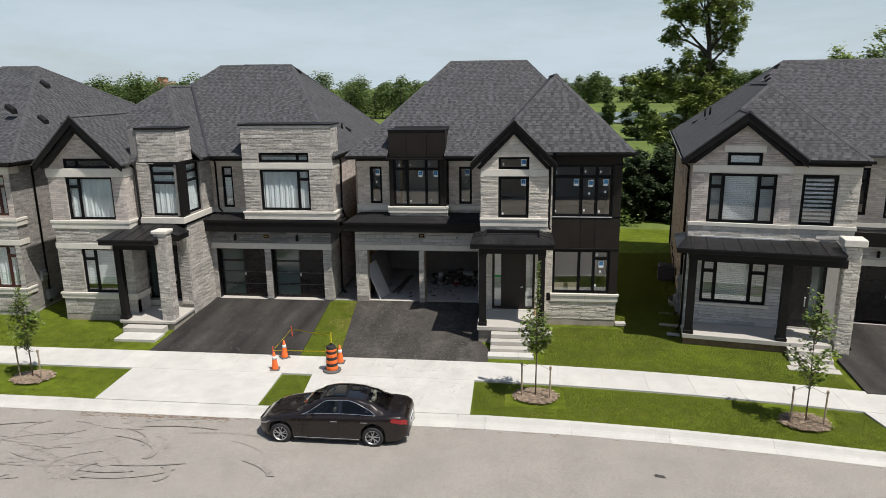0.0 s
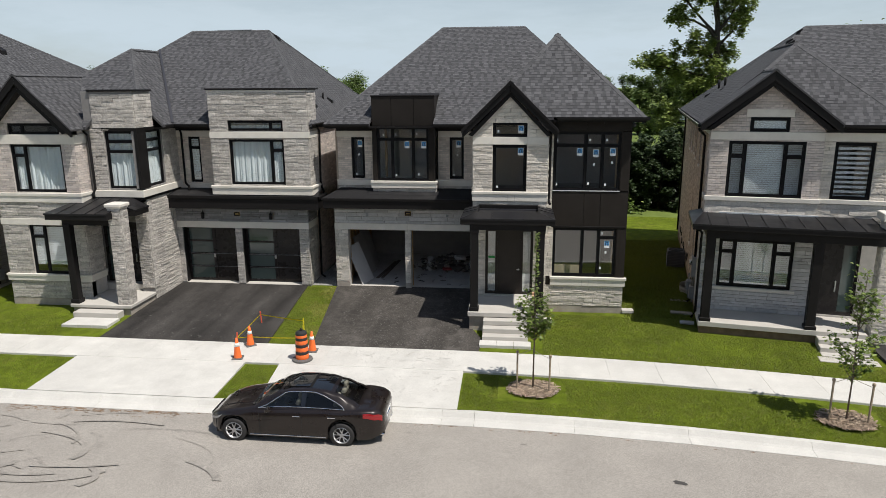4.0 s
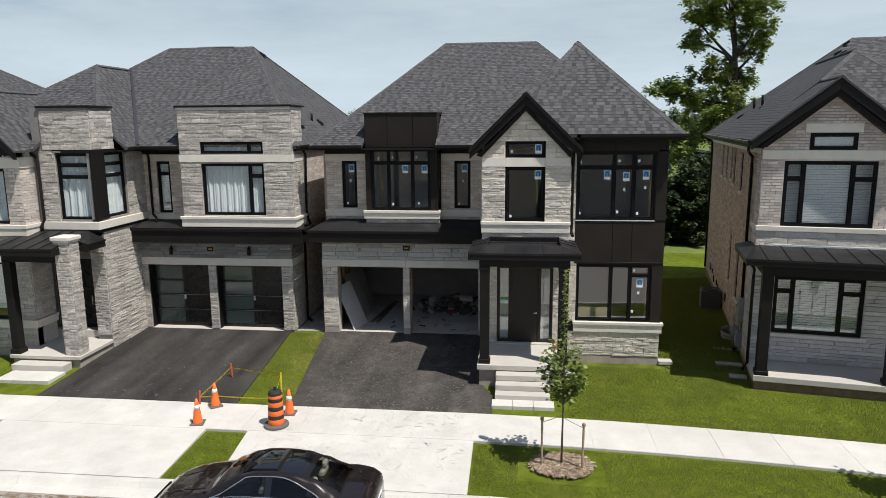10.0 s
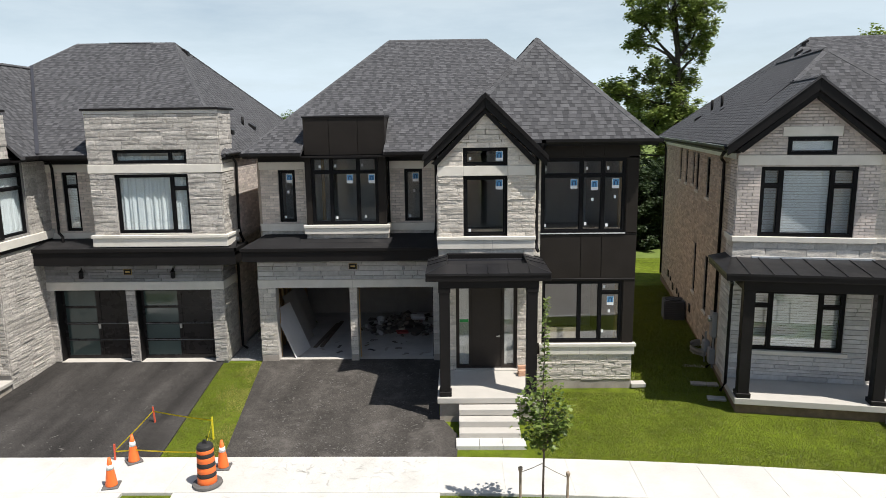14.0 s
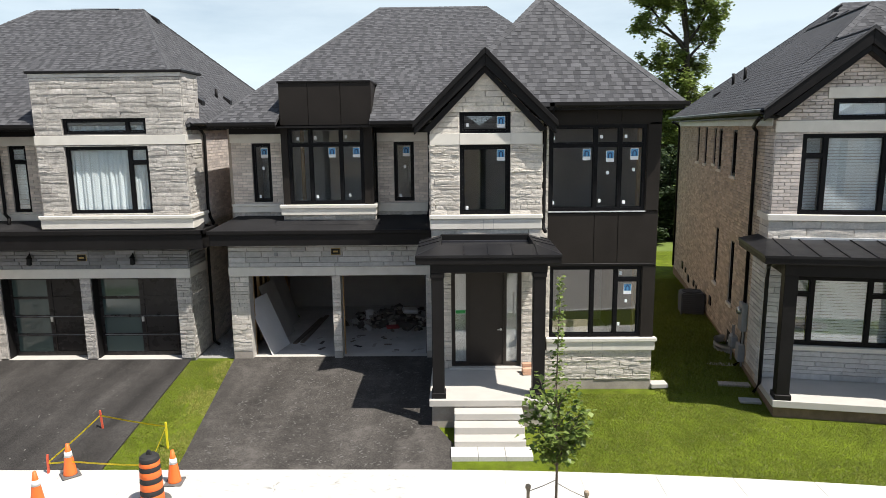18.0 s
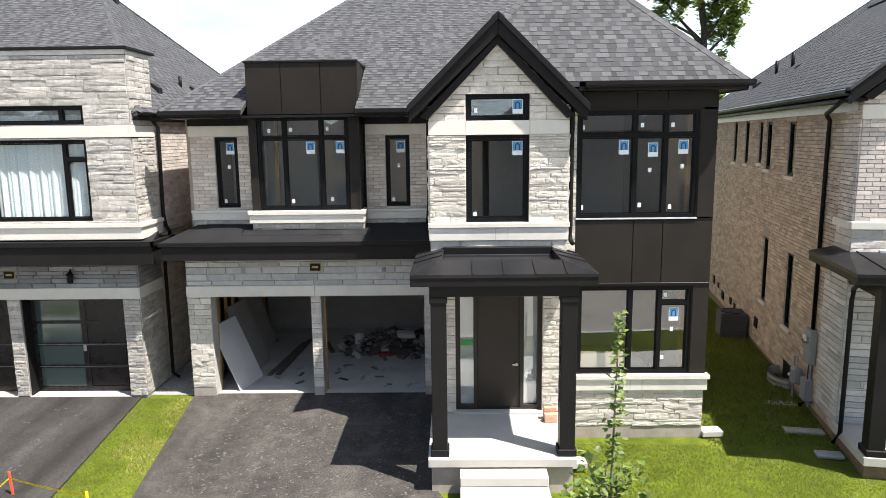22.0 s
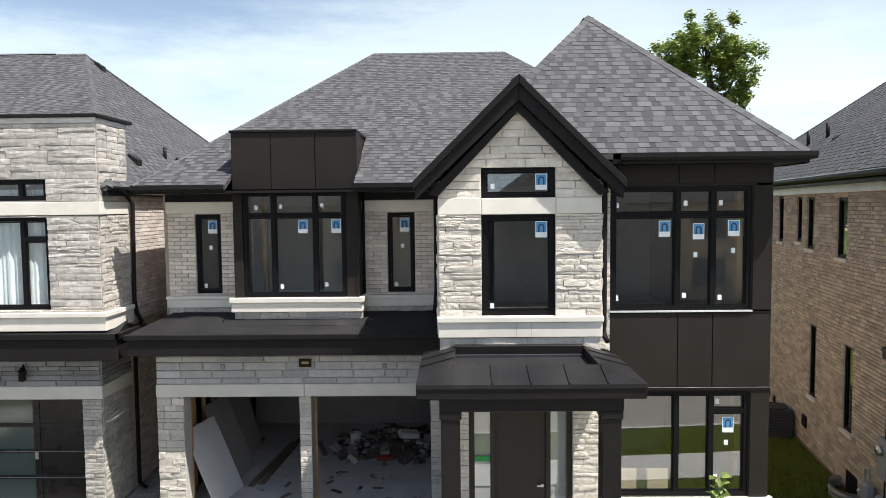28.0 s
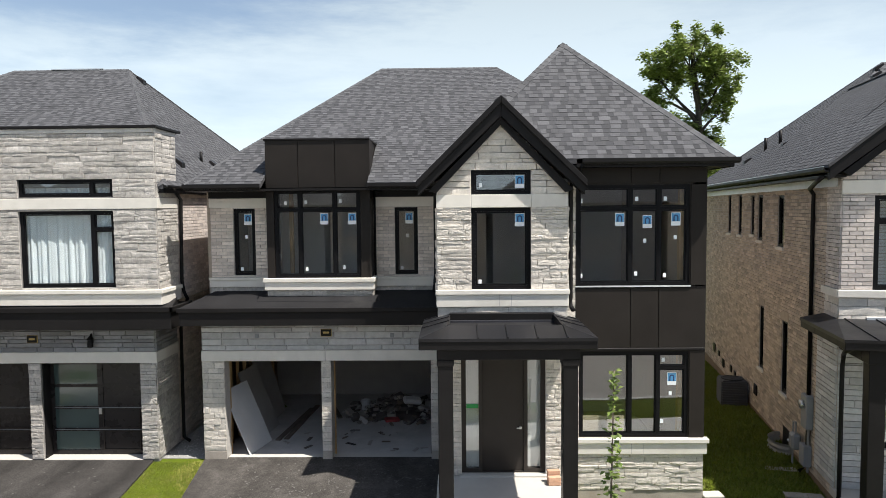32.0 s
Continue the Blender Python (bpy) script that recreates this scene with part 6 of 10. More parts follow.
for a, b in ((-14.55, -12.14), (-11.83, -9.27)):
    gd = Plane(0, 30.80)
    m = (a + b) / 2
    cols = [(a + 0.06, m + 0.02), (m + 0.06, b - 0.06)]
    holes = []
    rows = [0.16, 0.74, 1.32, 1.90, 2.5]
    for i in range(4):
        for c in cols:
            holes.append((c[0] + 0.05, c[1] - 0.05, rows[i] + 0.04, rows[i + 1] - 0.04))
    d = part("garage_door", panel(Geo(), gd, a, b, 0.06, 2.6, -0.06, 0.0, holes), "door_dark", house, "black sectional garage door with dark glazed panels")
    for i, h in enumerate(holes):
        part("door_pane", gd.box(Geo(), h[0], h[1], h[2], h[3], -0.045, -0.02), "frosted" if i % 2 == 0 else "door_dark", d)
    for i in (1, 2):
        part("rail", gd.box(Geo(), a + 0.1, b - 0.1, rows[i] - 0.006, rows[i] + 0.006, 0.0, 0.012), "meter_grey", d, "grey metal strip")
    for i in (0, 1):
        part("panel_edge", panel(Geo(), gd, cols[1][0] + 0.02, cols[1][1] - 0.16, rows[i] + 0.03, rows[i + 1] - 0.03, -0.004, 0.006, [(cols[1][0] + 0.045, cols[1][1] - 0.185, rows[i] + 0.055, rows[i + 1] - 0.055)]), "door_brown", d, "thin dark metal edge")
    part("lock", gd.box(Geo(), m - 0.01, m + 0.07, 1.15, 1.31, 0.0, 0.03), "steel", d, bevel=0.006)
    part("threshold", Geo().box(a, b, 30.42, 30.86, -0.1, 0.078), "concrete_step", house)
    part("jamb_wall", Geo().box(a - 0.02, a + 0.02, 30.5, 30.85, 0.05, 2.57), "black_trim", house)
    part("jamb_wall", Geo().box(b - 0.02, b + 0.02, 30.5, 30.85, 0.05, 2.57), "black_trim", house)

g = Geo().hexa([(-14.78, 29.88, 3.52), (-8.2, 29.88, 3.52), (-8.2, 31.12, 3.52), (-14.78, 31.12, 3.52)], [(-14.78, 29.88, 4.0), (-8.2, 29.88, 4.0), (-8.2, 31.12, 4.05), (-14.78, 31.12, 4.05)])
sk = part("skirt_roof", g, "black_trim", house, "black fascia round the low roof over the garage", bevel=0.01)
part("fascia_lip", Geo().box(-14.80, -8.14, 29.83, 29.90, 3.95, 4.08), "black_trim", sk, bevel=0.012)
part("fascia_lip", Geo().box(-8.22, -8.14, 29.83, 31.1, 3.95, 4.08), "black_trim", sk, bevel=0.012)
part("membrane", Geo().hexa([(-14.8, 29.86, 4.04), (-8.16, 29.86, 4.04), (-8.5, 31.1, 4.06), (-14.8, 31.1, 4.06)], [(-14.8, 29.86, 4.07), (-8.16, 29.86, 4.07), (-8.5, 31.1, 4.25), (-14.8, 31.1, 4.25)]), "membrane", sk)

# recessed brick wall with a narrow window
up = Plane(0, 31.1)
NW = [(-14.25, -13.72, 4.48, 6.45)]
w = wall(house, "upper_wall", up, -15.1, -8.62, 4.0, 7.1, NW + [(-12.4, -9.0, 4.5, 7.0)], 0.25)
lay(w, up, courses(-15.1, -12.7, 4.42, 6.46, (0.088,), (0.27, 0.29), NW, 45, 1), "brick_cream", 0.02, single=60, near=(-13.5, 5.5))
part("header_band", up.box(Geo(), -15.1, -12.7, 6.46, 6.72, 0.0, 0.045), "precast", house, bevel=0.008)
part("sill_band", up.box(Geo(), -15.1, -12.7, 4.12, 4.42, 0.0, 0.09), "precast", house, bevel=0.01)
part("frieze", up.box(Geo(), -15.1, -12.7, 6.72, 7.08, 0.0, 0.06), "black_trim", house)
window(house, up, -14.25, -13.72, 4.48, 6.45, lite_grid(-14.25, -13.72, 4.48, 6.45, (), 0.07, ((0, 5.98),)))
blind(house, up, -14.2, -13.77, 4.5, 6.4, -0.16)

# stone box bay with parapet
bx = Plane(0, 30.0)
BH = [(-11.92, -9.57, 4.55, 6.43), (-11.92, -9.57, 6.77, 7.20)]
w = wall(house, "bay_wall", bx, -12.70, -8.52, 4.1, 8.42, BH, 0.25, "mortar_dark")
lay(w, bx, courses(-12.70, -8.52, 4.50, 6.46, (0.07, 0.09, 0.12, 0.14), (0.3, 0.8), BH, 47), "stone_grey", 0.036, rough=0.5, single=150, near=(-9.0, 5.5), name="stone")
lay(w, bx, courses(-12.70, -8.52, 6.75, 8.30, (0.09, 0.12, 0.15), (0.35, 0.95), BH, 48), "stone_grey", 0.036, rough=0.5, single=150, near=(-9.0, 7.5), name="stone")
sd = Plane(-8.52, 30.0, 90)
w2 = wall(house, "bay_side_wall", sd, 0.0, 1.15, 4.1, 8.42, (), 0.25, "mortar_dark")
lay(w2, sd, courses(0, 1.15, 4.50, 6.46, (0.07, 0.09, 0.12, 0.14), (0.3, 0.6), (), 49), "stone_grey", 0.036, rough=0.5, single=40, near=(0.5, 5.5), name="stone")
lay(w2, sd, courses(0, 1.15, 6.75, 8.30, (0.09, 0.12, 0.15), (0.3, 0.6), (), 50), "stone_grey", 0.036, rough=0.5, single=40, near=(0.5, 7.5), name="stone")
g = Geo().box(-12.73, -8.47, 29.95, 31.15, 6.475, 6.74)
part("header_band", g, "precast", house, "smooth precast band", bevel=0.008)
g = Geo().box(-12.78, -8.42, 29.92, 31.1, 4.12, 4.40)
part("sill_band", g, "precast", house, "smooth precast sill band", bevel=0.01)
part("sill_band", Geo().box(-12.82, -8.38, 29.88, 31.1, 4.40, 4.50), "precast", house, bevel=0.012)
part("parapet", Geo().box(-12.65, -8.57, 30.1, 31.35, 7.0, 8.42), "mortar_dark", house)
part("parapet_band", Geo().box(-12.72, -8.50, 29.96, 31.2, 8.31, 8.42), "ashlar", house, bevel=0.006)
part("parapet_cap", Geo().box(-12.78, -8.43, 29.91, 31.4, 8.42, 8.49), "black_trim", house, bevel=0.012)
window(house, bx, -11.92, -9.57, 4.55, 6.43, lite_grid(-11.92, -9.57, 4.55, 6.43, (-10.12,), 0.075, ((1, 5.98),)))
window(house, bx, -11.92, -9.57, 6.77, 7.20, lite_grid(-11.92, -9.57, 6.77, 7.20, (-10.12,), 0.075))
curtain(house, bx, -11.86, -9.63, 4.56, 7.18, -0.17, 17, seed=3)

# right side wall
sd = Plane(-8.90, 31.15, 90)
w = wall(house, "side_wall", sd, -0.65, 15.0, -0.3, 4.1, (), 0.2, "mortar")
lay(w, sd, courses(0.0, 9.0, 0.1, 4.05, (0.088,), (0.27, 0.29), (), 51, 1), "brick_cream", 0.02)
sd = Plane(-8.51, 31.12, 90)
w = wall(house, "upper_side_wall", sd, 0.0, 13.8, 4.1, 7.0, (), 0.3, "mortar")
lay(w, sd, courses(0.0, 11.0, 4.12, 6.95, (0.088,), (0.27, 0.29), (), 54, 1), "brick_pale", 0.02, single=100, near=(1.0, 5.8))
w = part("pier_return", Geo().box(-9.1, -8.865, 30.47, 31.75, -0.3, 3.58), "mortar_dark", house)
pier = Plane(-8.865, 30.45, 90)
lay(w, pier, courses(0.0, 1.3, 0.10, 2.57, (0.07, 0.09, 0.12), (0.2, 0.5), (), 52), "stone_grey", 0.03, rough=0.45, name="stone", single=30, near=(0.3, 2))
lay(w, pier, courses(0.0, 1.3, 2.86, 3.55, (0.09, 0.12, 0.14), (0.3, 0.5), (), 53), "stone_slate", 0.028, name="stone")
part("lintel", Geo().box(-8.87, -8.82, 30.402, 31.76, 2.58, 2.86), "precast", house, bevel=0.006)
wall(house, "side_wall", Plane(-20.45, 45.0, -90), 0.0, 17.7, -0.3, 7.0, (), 0.2, "brick_taupe")
wall(house, "back_wall", Plane(-8.6, 45.0, 180), 0.0, 11.85, -0.3, 7.0, (), 0.2, "brick_taupe")
downpipe(house, [(-8.35, 30.6, 7.0), (-8.42, 31.0, 6.85), (-8.40, 31.2, 6.7), (-8.44, 31.2, 4.6), (-8.4, 31.2, 4.3), (-8.35, 31.3, 4.1), (-8.6, 31.5, 3.5), (-8.75, 31.78, 3.2), (-8.77, 31.8, 0.2), (-8.6, 31.8, 0.08)])
downpipe(house, [(-14.95, 30.95, 6.95), (-14.55, 31.0, 6.8), (-14.5, 31.02, 6.6), (-14.5, 31.02, 4.6), (-14.4, 30.85, 4.45), (-14.2, 30.7, 4.35), (-14.15, 30.6, 4.15)])

# corner tower
tf = Plane(0, 28.0)
TW = [(-16.12, -14.87, 4.62, 6.88)]
w = wall(house, "tower_wall", tf, -16.9, -14.78, 4.1, 8.40, TW, 0.22, "mortar_dark")
lay(w, tf, courses(-16.7, -15.25, 4.55, 6.95, (0.09, 0.12, 0.15), (0.2, 0.5), [(-16.13, -14.7, 4.5, 6.9)], 55), "stone_grey", 0.036, rough=0.5, name="stone", single=30, near=(-16.5, 5.5))
lay(w, tf, courses(-16.55, -14.78, 7.0, 8.30, (0.10, 0.13, 0.16), (0.35, 0.8), (), 56), "stone_grey", 0.036, rough=0.5, name="stone", single=60, near=(-15.5, 7.5))
ts = Plane(-14.78, 28.0, 90)
SW = [(0.62, 1.85, 4.62, 6.88)]
w2 = wall(house, "tower_side_wall", ts, 0.0, 3.1, 4.1, 7.0, SW, 0.22, "mortar_dark")
part("tower_parapet", Geo().box(-16.5, -14.79, 28.03, 29.25, 6.95, 8.38), "mortar_dark", house)
lay(w2, ts, courses(0.0, 1.25, 7.0, 8.30, (0.10, 0.13, 0.16), (0.35, 0.8), (), 57), "stone_grey", 0.036, rough=0.5, name="stone", single=40, near=(0.5, 7.5))
lay(w2, ts, courses(1.9, 3.1, 4.55, 6.9, (0.09, 0.12, 0.15), (0.3, 0.5), (), 58), "stone_grey", 0.036, rough=0.5, name="stone", single=40, near=(2.4, 5.5))
window(house, tf, -16.12, -14.87, 4.62, 6.88, lite_grid(-16.12, -14.87, 4.62, 6.88, (), 0.07, ((0, 6.08), (0, 6.48))))
window(house, ts, 0.62, 1.85, 4.62, 6.88, lite_grid(0.62, 1.85, 4.62, 6.88, (), 0.07, ((0, 6.08), (0, 6.48))))
part("corner_post", Geo().box(-14.875, -14.745, 27.965, 28.63, 4.60, 6.94), "black_trim", house, "black metal corner post", bevel=0.008)
part("head_trim", Geo().box(-16.2, -14.74, 27.96, 29.95, 6.88, 7.0), "black_trim", house, bevel=0.006)
curtain(house, tf, -16.08, -14.98, 4.6, 6.85, -0.17, 8, seed=5)
curtain(house, ts, 0.66, 1.82, 4.6, 6.85, -0.17, 9, seed=6)
part("tower_cap", Geo().box(-16.62, -14.70, 27.92, 29.3, 8.39, 8.47), "black_trim", house, bevel=0.012)
part("tower_sill", Geo().box(-16.75, -14.68, 27.90, 31.1, 4.28, 4.55), "precast", house, "smooth precast sill band", bevel=0.012)
part("tower_drip", Geo().box(-16.75, -14.72, 27.94, 31.0, 4.18, 4.28), "black_trim", house)
# stone pier below the tower
w = part("tower_pier", Geo().box(-15.32, -14.80, 28.2, 30.48, -0.3, 4.18), "mortar_dark", house)
lay(w, Plane(0, 28.2), courses(-15.32, -14.80, 0.45, 4.15, (0.07, 0.09, 0.12), (0.2, 0.4), (), 60), "stone_grey", 0.036, rough=0.5, name="stone", single=50, near=(-15, 2))
lay(w, Plane(-14.80, 28.2, 90), courses(0, 2.26, 0.0, 4.15, (0.07, 0.09, 0.12), (0.3, 0.75), (), 61), "stone_grey", 0.036, rough=0.5, name="stone", single=150, near=(1, 2))
# entry
en = Plane(0, 28.75)
w = wall(house, "entry_wall", en, -17.6, -15.3, 0.0, 4.1, [(-17.15, -15.35, 0.55, 3.1)], 0.2, "mortar_dark")
d = part("front_door", panel(Geo(), en, -17.15, -15.35, 0.55, 3.1, -0.15, -0.03, [(-17.05, -16.75, 0.65, 3.0), (-16.68, -15.75, 0.6, 3.0), (-15.68, -15.42, 0.65, 3.0)]), "door_dark", house, "tall black front door with side lights")
part("door_leaf", en.box(Geo(), -16.68, -15.75, 0.6, 3.0, -0.12, -0.06), "door_dark", d, bevel=0.006)
for a, b in ((-17.05, -16.75), (-15.68, -15.42)):
    part("side_light", en.box(Geo(), a, b, 0.65, 3.0, -0.10, -0.09), "frosted", d)
part("door_handle", en.box(Geo(), -15.84, -15.79, 1.4, 1.75, -0.06, 0.0), "steel", d, bevel=0.01)
part("porch_slab", Geo().box(-17.30, -14.78, 26.30, 28.75, 0.17, 0.29), "concrete_step", house, "pale concrete porch slab", bevel=0.012)
part("porch_base", Geo().box(-17.22, -14.84, 26.38, 28.75, -0.4, 0.17), "concrete_raw", house)
part("door_step", Geo().box(-17.2, -15.32, 28.35, 28.75, 0.29, 0.56), "concrete_step", house, bevel=0.01)
part("step", Geo().box(-16.92, -15.10, 25.86, 26.32, -0.2, 0.12), "concrete_step", house, "pale concrete step", bevel=0.012)
pad = tagged(new("path_pad"), "pale paving slabs at the foot of the steps", "paving", kind="structure")
for i in range(3):
    part("slab", Geo().box(-16.84 + 0.61 * i + 0.004, -16.84 + 0.61 * (i + 1) - 0.004, 25.02, 25.85, -0.3, -0.07 + 0.006 * i), "concrete", pad, bevel=0.006)
# porch pillar, post and roof
w = part("porch_pillar", Geo().box(-15.35, -14.87, 26.44, 26.92, 0.27, 4.10), "mortar_dark", house, "square grey stone porch pillar")
for pl, L in ((Plane(-15.35, 26.44), 0.48), (Plane(-14.87, 26.44, 90), 0.48), (Plane(-15.35, 26.92, -90), 0.48)):
    lay(w, pl, courses(0, L, 0.29, 4.08, (0.08, 0.11, 0.14), (0.2, 0.45), (), 63 + int(pl.p.y * 10)), "stone_grey", 0.03, rough=0.5, name="stone", single=60, near=(0.3, 2))
part("pillar_cap", Geo().box(-15.44, -14.78, 26.35, 27.01, 4.14, 4.27), "precast", w, "pale stone cap", bevel=0.02)
part("pillar_neck", Geo().box(-15.39, -14.83, 26.40, 26.96, 4.08, 4.15), "precast", w)
post = part("porch_post", Geo().box(-17.27, -16.99, 26.42, 26.70, 0.29, 3.45), "black_trim", house, "square black porch post", bevel=0.012)
part("post_foot", Geo().box(-17.31, -16.95, 26.38, 26.74, 0.29, 0.45), "black_trim", post, bevel=0.01)
pr = part("porch_roof", Geo().box(-17.65, -15.18, 26.02, 28.0, 3.70, 3.92), "black_trim", house, "low black metal roof over the porch", bevel=0.012)
part("porch_beam", Geo().box(-17.3, -14.9, 26.46, 26.72, 3.42, 3.72), "black_trim", house)
part("porch_beam", Geo().box(-17.3, -17.02, 26.72, 28.0, 3.42, 3.72), "black_trim", house)
part("roof_side", Geo().box(-15.18, -14.6, 27.0, 28.0, 3.70, 3.92), "black_trim", pr, bevel=0.012)
xs = [-17.68, -17.1, -16.55, -16.0, -15.6, -15.18]
for i, (a, b) in enumerate(zip(xs[:-1], xs[1:])):
    q = [(a, 26.0, 3.93), (b, 26.0, 3.93), (b, 28.0, 4.25), (max(a, -17.2), 28.0, 4.25)]
    seam_pan(pr, q, i < 4)
seam_pan(pr, [(-15.16, 27.0, 4.08), (-14.58, 27.0, 3.93), (-14.58, 28.0, 3.93), (-15.16, 28.0, 4.25)], False)
downpipe(house, [(-17.0, 27.9, 6.95), (-16.75, 27.93, 6.7), (-16.72, 27.93, 4.6), (-16.8, 27.85, 4.4), (-16.75, 27.8, 4.25)])

# gabled wing
wg = Plane(0, 27.3)
WH = [(-19.65, -17.50, 4.55, 6.42), (-19.65, -17.50, 6.80, 7.22), (-19.35, -17.60, 1.22, 3.25)]
w = wall(house, "wing_wall", wg, -20.45, -16.95, -0.3, 7.0, [WH[0], WH[2], (-19.65, -17.5, 6.80, 7.0)], 0.25)
EDGE = [(1.0, 1.0, -18.75 + 8.62), (-1.0, 1.0, 18.75 + 8.62)]
gable(house, wg, -18.75, 8.62, 1.65, 6.97, WH[1])
lay(w, wg, courses(-20.45, -16.95, 4.52, 6.42, (0.088,), (0.27, 0.29), WH, 65, 1), "brick_pale", 0.02, single=60, near=(-17.5, 5.5))
lay(w, wg, courses(-20.45, -17.0, 6.78, 8.62, (0.088,), (0.27, 0.29), WH, 66, 1), "brick_pale", 0.02, single=40, near=(-18.7, 7.5), edge=EDGE)
lay(w, wg, courses(-20.45, -16.95, 3.50, 4.14, (0.09, 0.12), (0.4, 0.9), (), 67), "stone_grey", 0.036, rough=0.45, name="stone", single=40, near=(-18, 3.8))
lay(w, wg, courses(-20.45, -16.95, 1.22, 3.22, (0.09, 0.12, 0.14), (0.3, 0.7), WH, 68), "stone_grey", 0.036, rough=0.45, name="stone", single=60, near=(-19.5, 2.0))
lay(w, wg, courses(-20.45, -16.95, 0.2, 0.92, (0.12, 0.16), (0.4, 0.9), (), 69), "stone_grey", 0.036, rough=0.45, name="stone", single=40, near=(-19, 0.5))
part("footing", wg.box(Geo(), -20.46, -16.94, -0.4, 0.19, 0.0, 0.03), "concrete_raw", house)
for z0, z1, d in ((6.42, 6.78, 0.045), (4.15, 4.40, 0.08), (4.40, 4.52, 0.11), (3.23, 3.49, 0.05), (0.93, 1.12, 0.08), (1.12, 1.22, 0.11)):
    part("stone_band", Geo().box(-20.45 - d, -16.95 + d, 27.3 - d, 28.3, z0, z1), "precast", house, "smooth precast band", bevel=0.008)
ws = Plane(-16.95, 27.3, 90)
w2 = wall(house, "wing_side_wall", ws, 0.0, 1.0, -0.3, 7.0, (), 0.2)
lay(w2, ws, courses(0, 0.72, 4.52, 6.42, (0.088,), (0.27, 0.29), (), 70, 1), "brick_pale", 0.02)
lay(w2, ws, courses(0, 1.0, 1.22, 4.14, (0.09, 0.12, 0.14), (0.3, 0.7), (), 71), "stone_grey", 0.036, rough=0.45, name="stone")
window(house, wg, -19.65, -17.50, 4.55, 6.42, lite_grid(-19.65, -17.50, 4.55, 6.42, (-19.08,), 0.075, ((0, 5.98),)))
window(house, wg, -19.65, -17.50, 6.80, 7.22, lite_grid(-19.65, -17.50, 6.80, 7.22, (-19.08,), 0.075))
part("gable_fill", wg.box(Geo(), -19.6, -17.55, 6.84, 7.2, -0.25, -0.15), "door_dark", house)
window(house, wg, -19.35, -17.60, 1.22, 3.25, lite_grid(-19.35, -17.60, 1.22, 3.25, (-18.75,), 0.075, ((0, 2.75),)))
curtain(house, wg, -19.60, -17.55, 4.56, 6.40, -0.17, 15, seed=8)
blind(house, wg, -19.3, -17.65, 1.6, 3.2, -0.16)
px, pz = -18.75, 9.02
g = Geo()
for s in (-1, 1):
    e = (px + s * 2.0, pz - 2.05)
    q = [(px, 26.86, pz), (e[0], 26.86, e[1]), (e[0], 26.86, e[1] - 0.26), (px, 26.86, pz - 0.36)]
    q = q if s > 0 else q[::-1]
    g.hexa([(x, 27.0, z) for x, y, z in q], q)
    q = [(px, 26.95, pz - 0.34), (px + s * 1.75, 26.95, pz - 2.14), (px + s * 1.6, 26.95, pz - 2.2), (px, 26.95, pz - 0.62)]
    q = q if s > 0 else q[::-1]
    g.hexa([(x, 27.29, z) for x, y, z in q], q)
part("barge_board", g, "black_trim", house, "black barge boards of the front gable", bevel=0.008)

# roofs
RE, RZ = 7.05, 11.3
EL, ER, EF, EB = -20.85, -8.36, 30.05, 44.4
r0, r1 = (-16.55, 37.2, RZ), (-12.55, 37.2, RZ)
A, B, C, D = (EL, EF, RE), (ER, EF, RE), (ER, EB, RE), (EL, EB, RE)
g = Geo()
faces = cut_front(A, B, r0, r1, -12.72, -8.50, 31.33)
for q in (*faces, [B, C, r1], [C, D, r0, r1], [D, A, r0]):
    bed(g, q)
roof = part("roof", g, "shingle_bed", house, "hipped roof of dark grey laminated shingles")
for i, q in enumerate(faces):
    slope(roof, q, seed=71 + i)
slope(roof, [B, C, r1], seed=75, single=150, near=Vector((-9, 33, 8)))
for a, b in ((B, r1), (C, r1), (r0, r1), (A, r0)):
    caps(roof, a, b)
part("ridge_vent", Geo().box(-15.2, -13.4, 37.12, 37.28, 11.31, 11.345), "flashing", roof, "pale metal ridge strip")
for x, y in ((-12.16, 37.3), (-9.03, 32.7), (-9.16, 35.8)):
    z = RE + (RZ - RE) * (ER - x) / (ER - r1[0])
    part("roof_vent", Geo().hexa([(x - 0.13, y - 0.13, z + 0.10), (x + 0.13, y - 0.13, z - 0.12), (x + 0.13, y + 0.13, z - 0.12), (x - 0.13, y + 0.13, z + 0.10)], [(x - 0.09, y - 0.11, z + 0.19), (x + 0.13, y - 0.11, z + 0.04), (x + 0.13, y + 0.11, z + 0.04), (x - 0.09, y + 0.11, z + 0.19)]), "black_trim", roof, "small black roof vent", bevel=0.012)
x, y = -9.27, 35.0
part("vent_pipe", Geo().tube([(x, y, 7.85), (x, y, 8.26)], 0.05, 8), "black_trim", roof, smooth=True)
gutter(house, (-14.7, EF + 0.02, RE - 0.01), (-12.75, EF + 0.02, RE - 0.01), (0, -1, 0))
gutter(house, (ER, EF, RE - 0.01), (ER, EB, RE - 0.01), (1, 0, 0), size=0.07)
part("soffit", Geo().box(-8.5, ER - 0.02, 30.1, EB, 6.86, 6.92), "black_trim", house)
part("fascia", Geo().box(ER - 0.04, ER, 30.07, EB, 6.86, 7.03), "black_trim", house)
part("soffit", Geo().box(-15.0, -12.7, 30.1, 31.1, 6.88, 6.94), "black_trim", house)
# front hip over tower and wing
PZ = 10.24
pk, back = (-17.52, 33.0, PZ), (-17.52, 36.0, PZ)


def on_front(x, y):
    return (x, y, RE + (PZ - RE) * (y - 27.6) / 5.4)


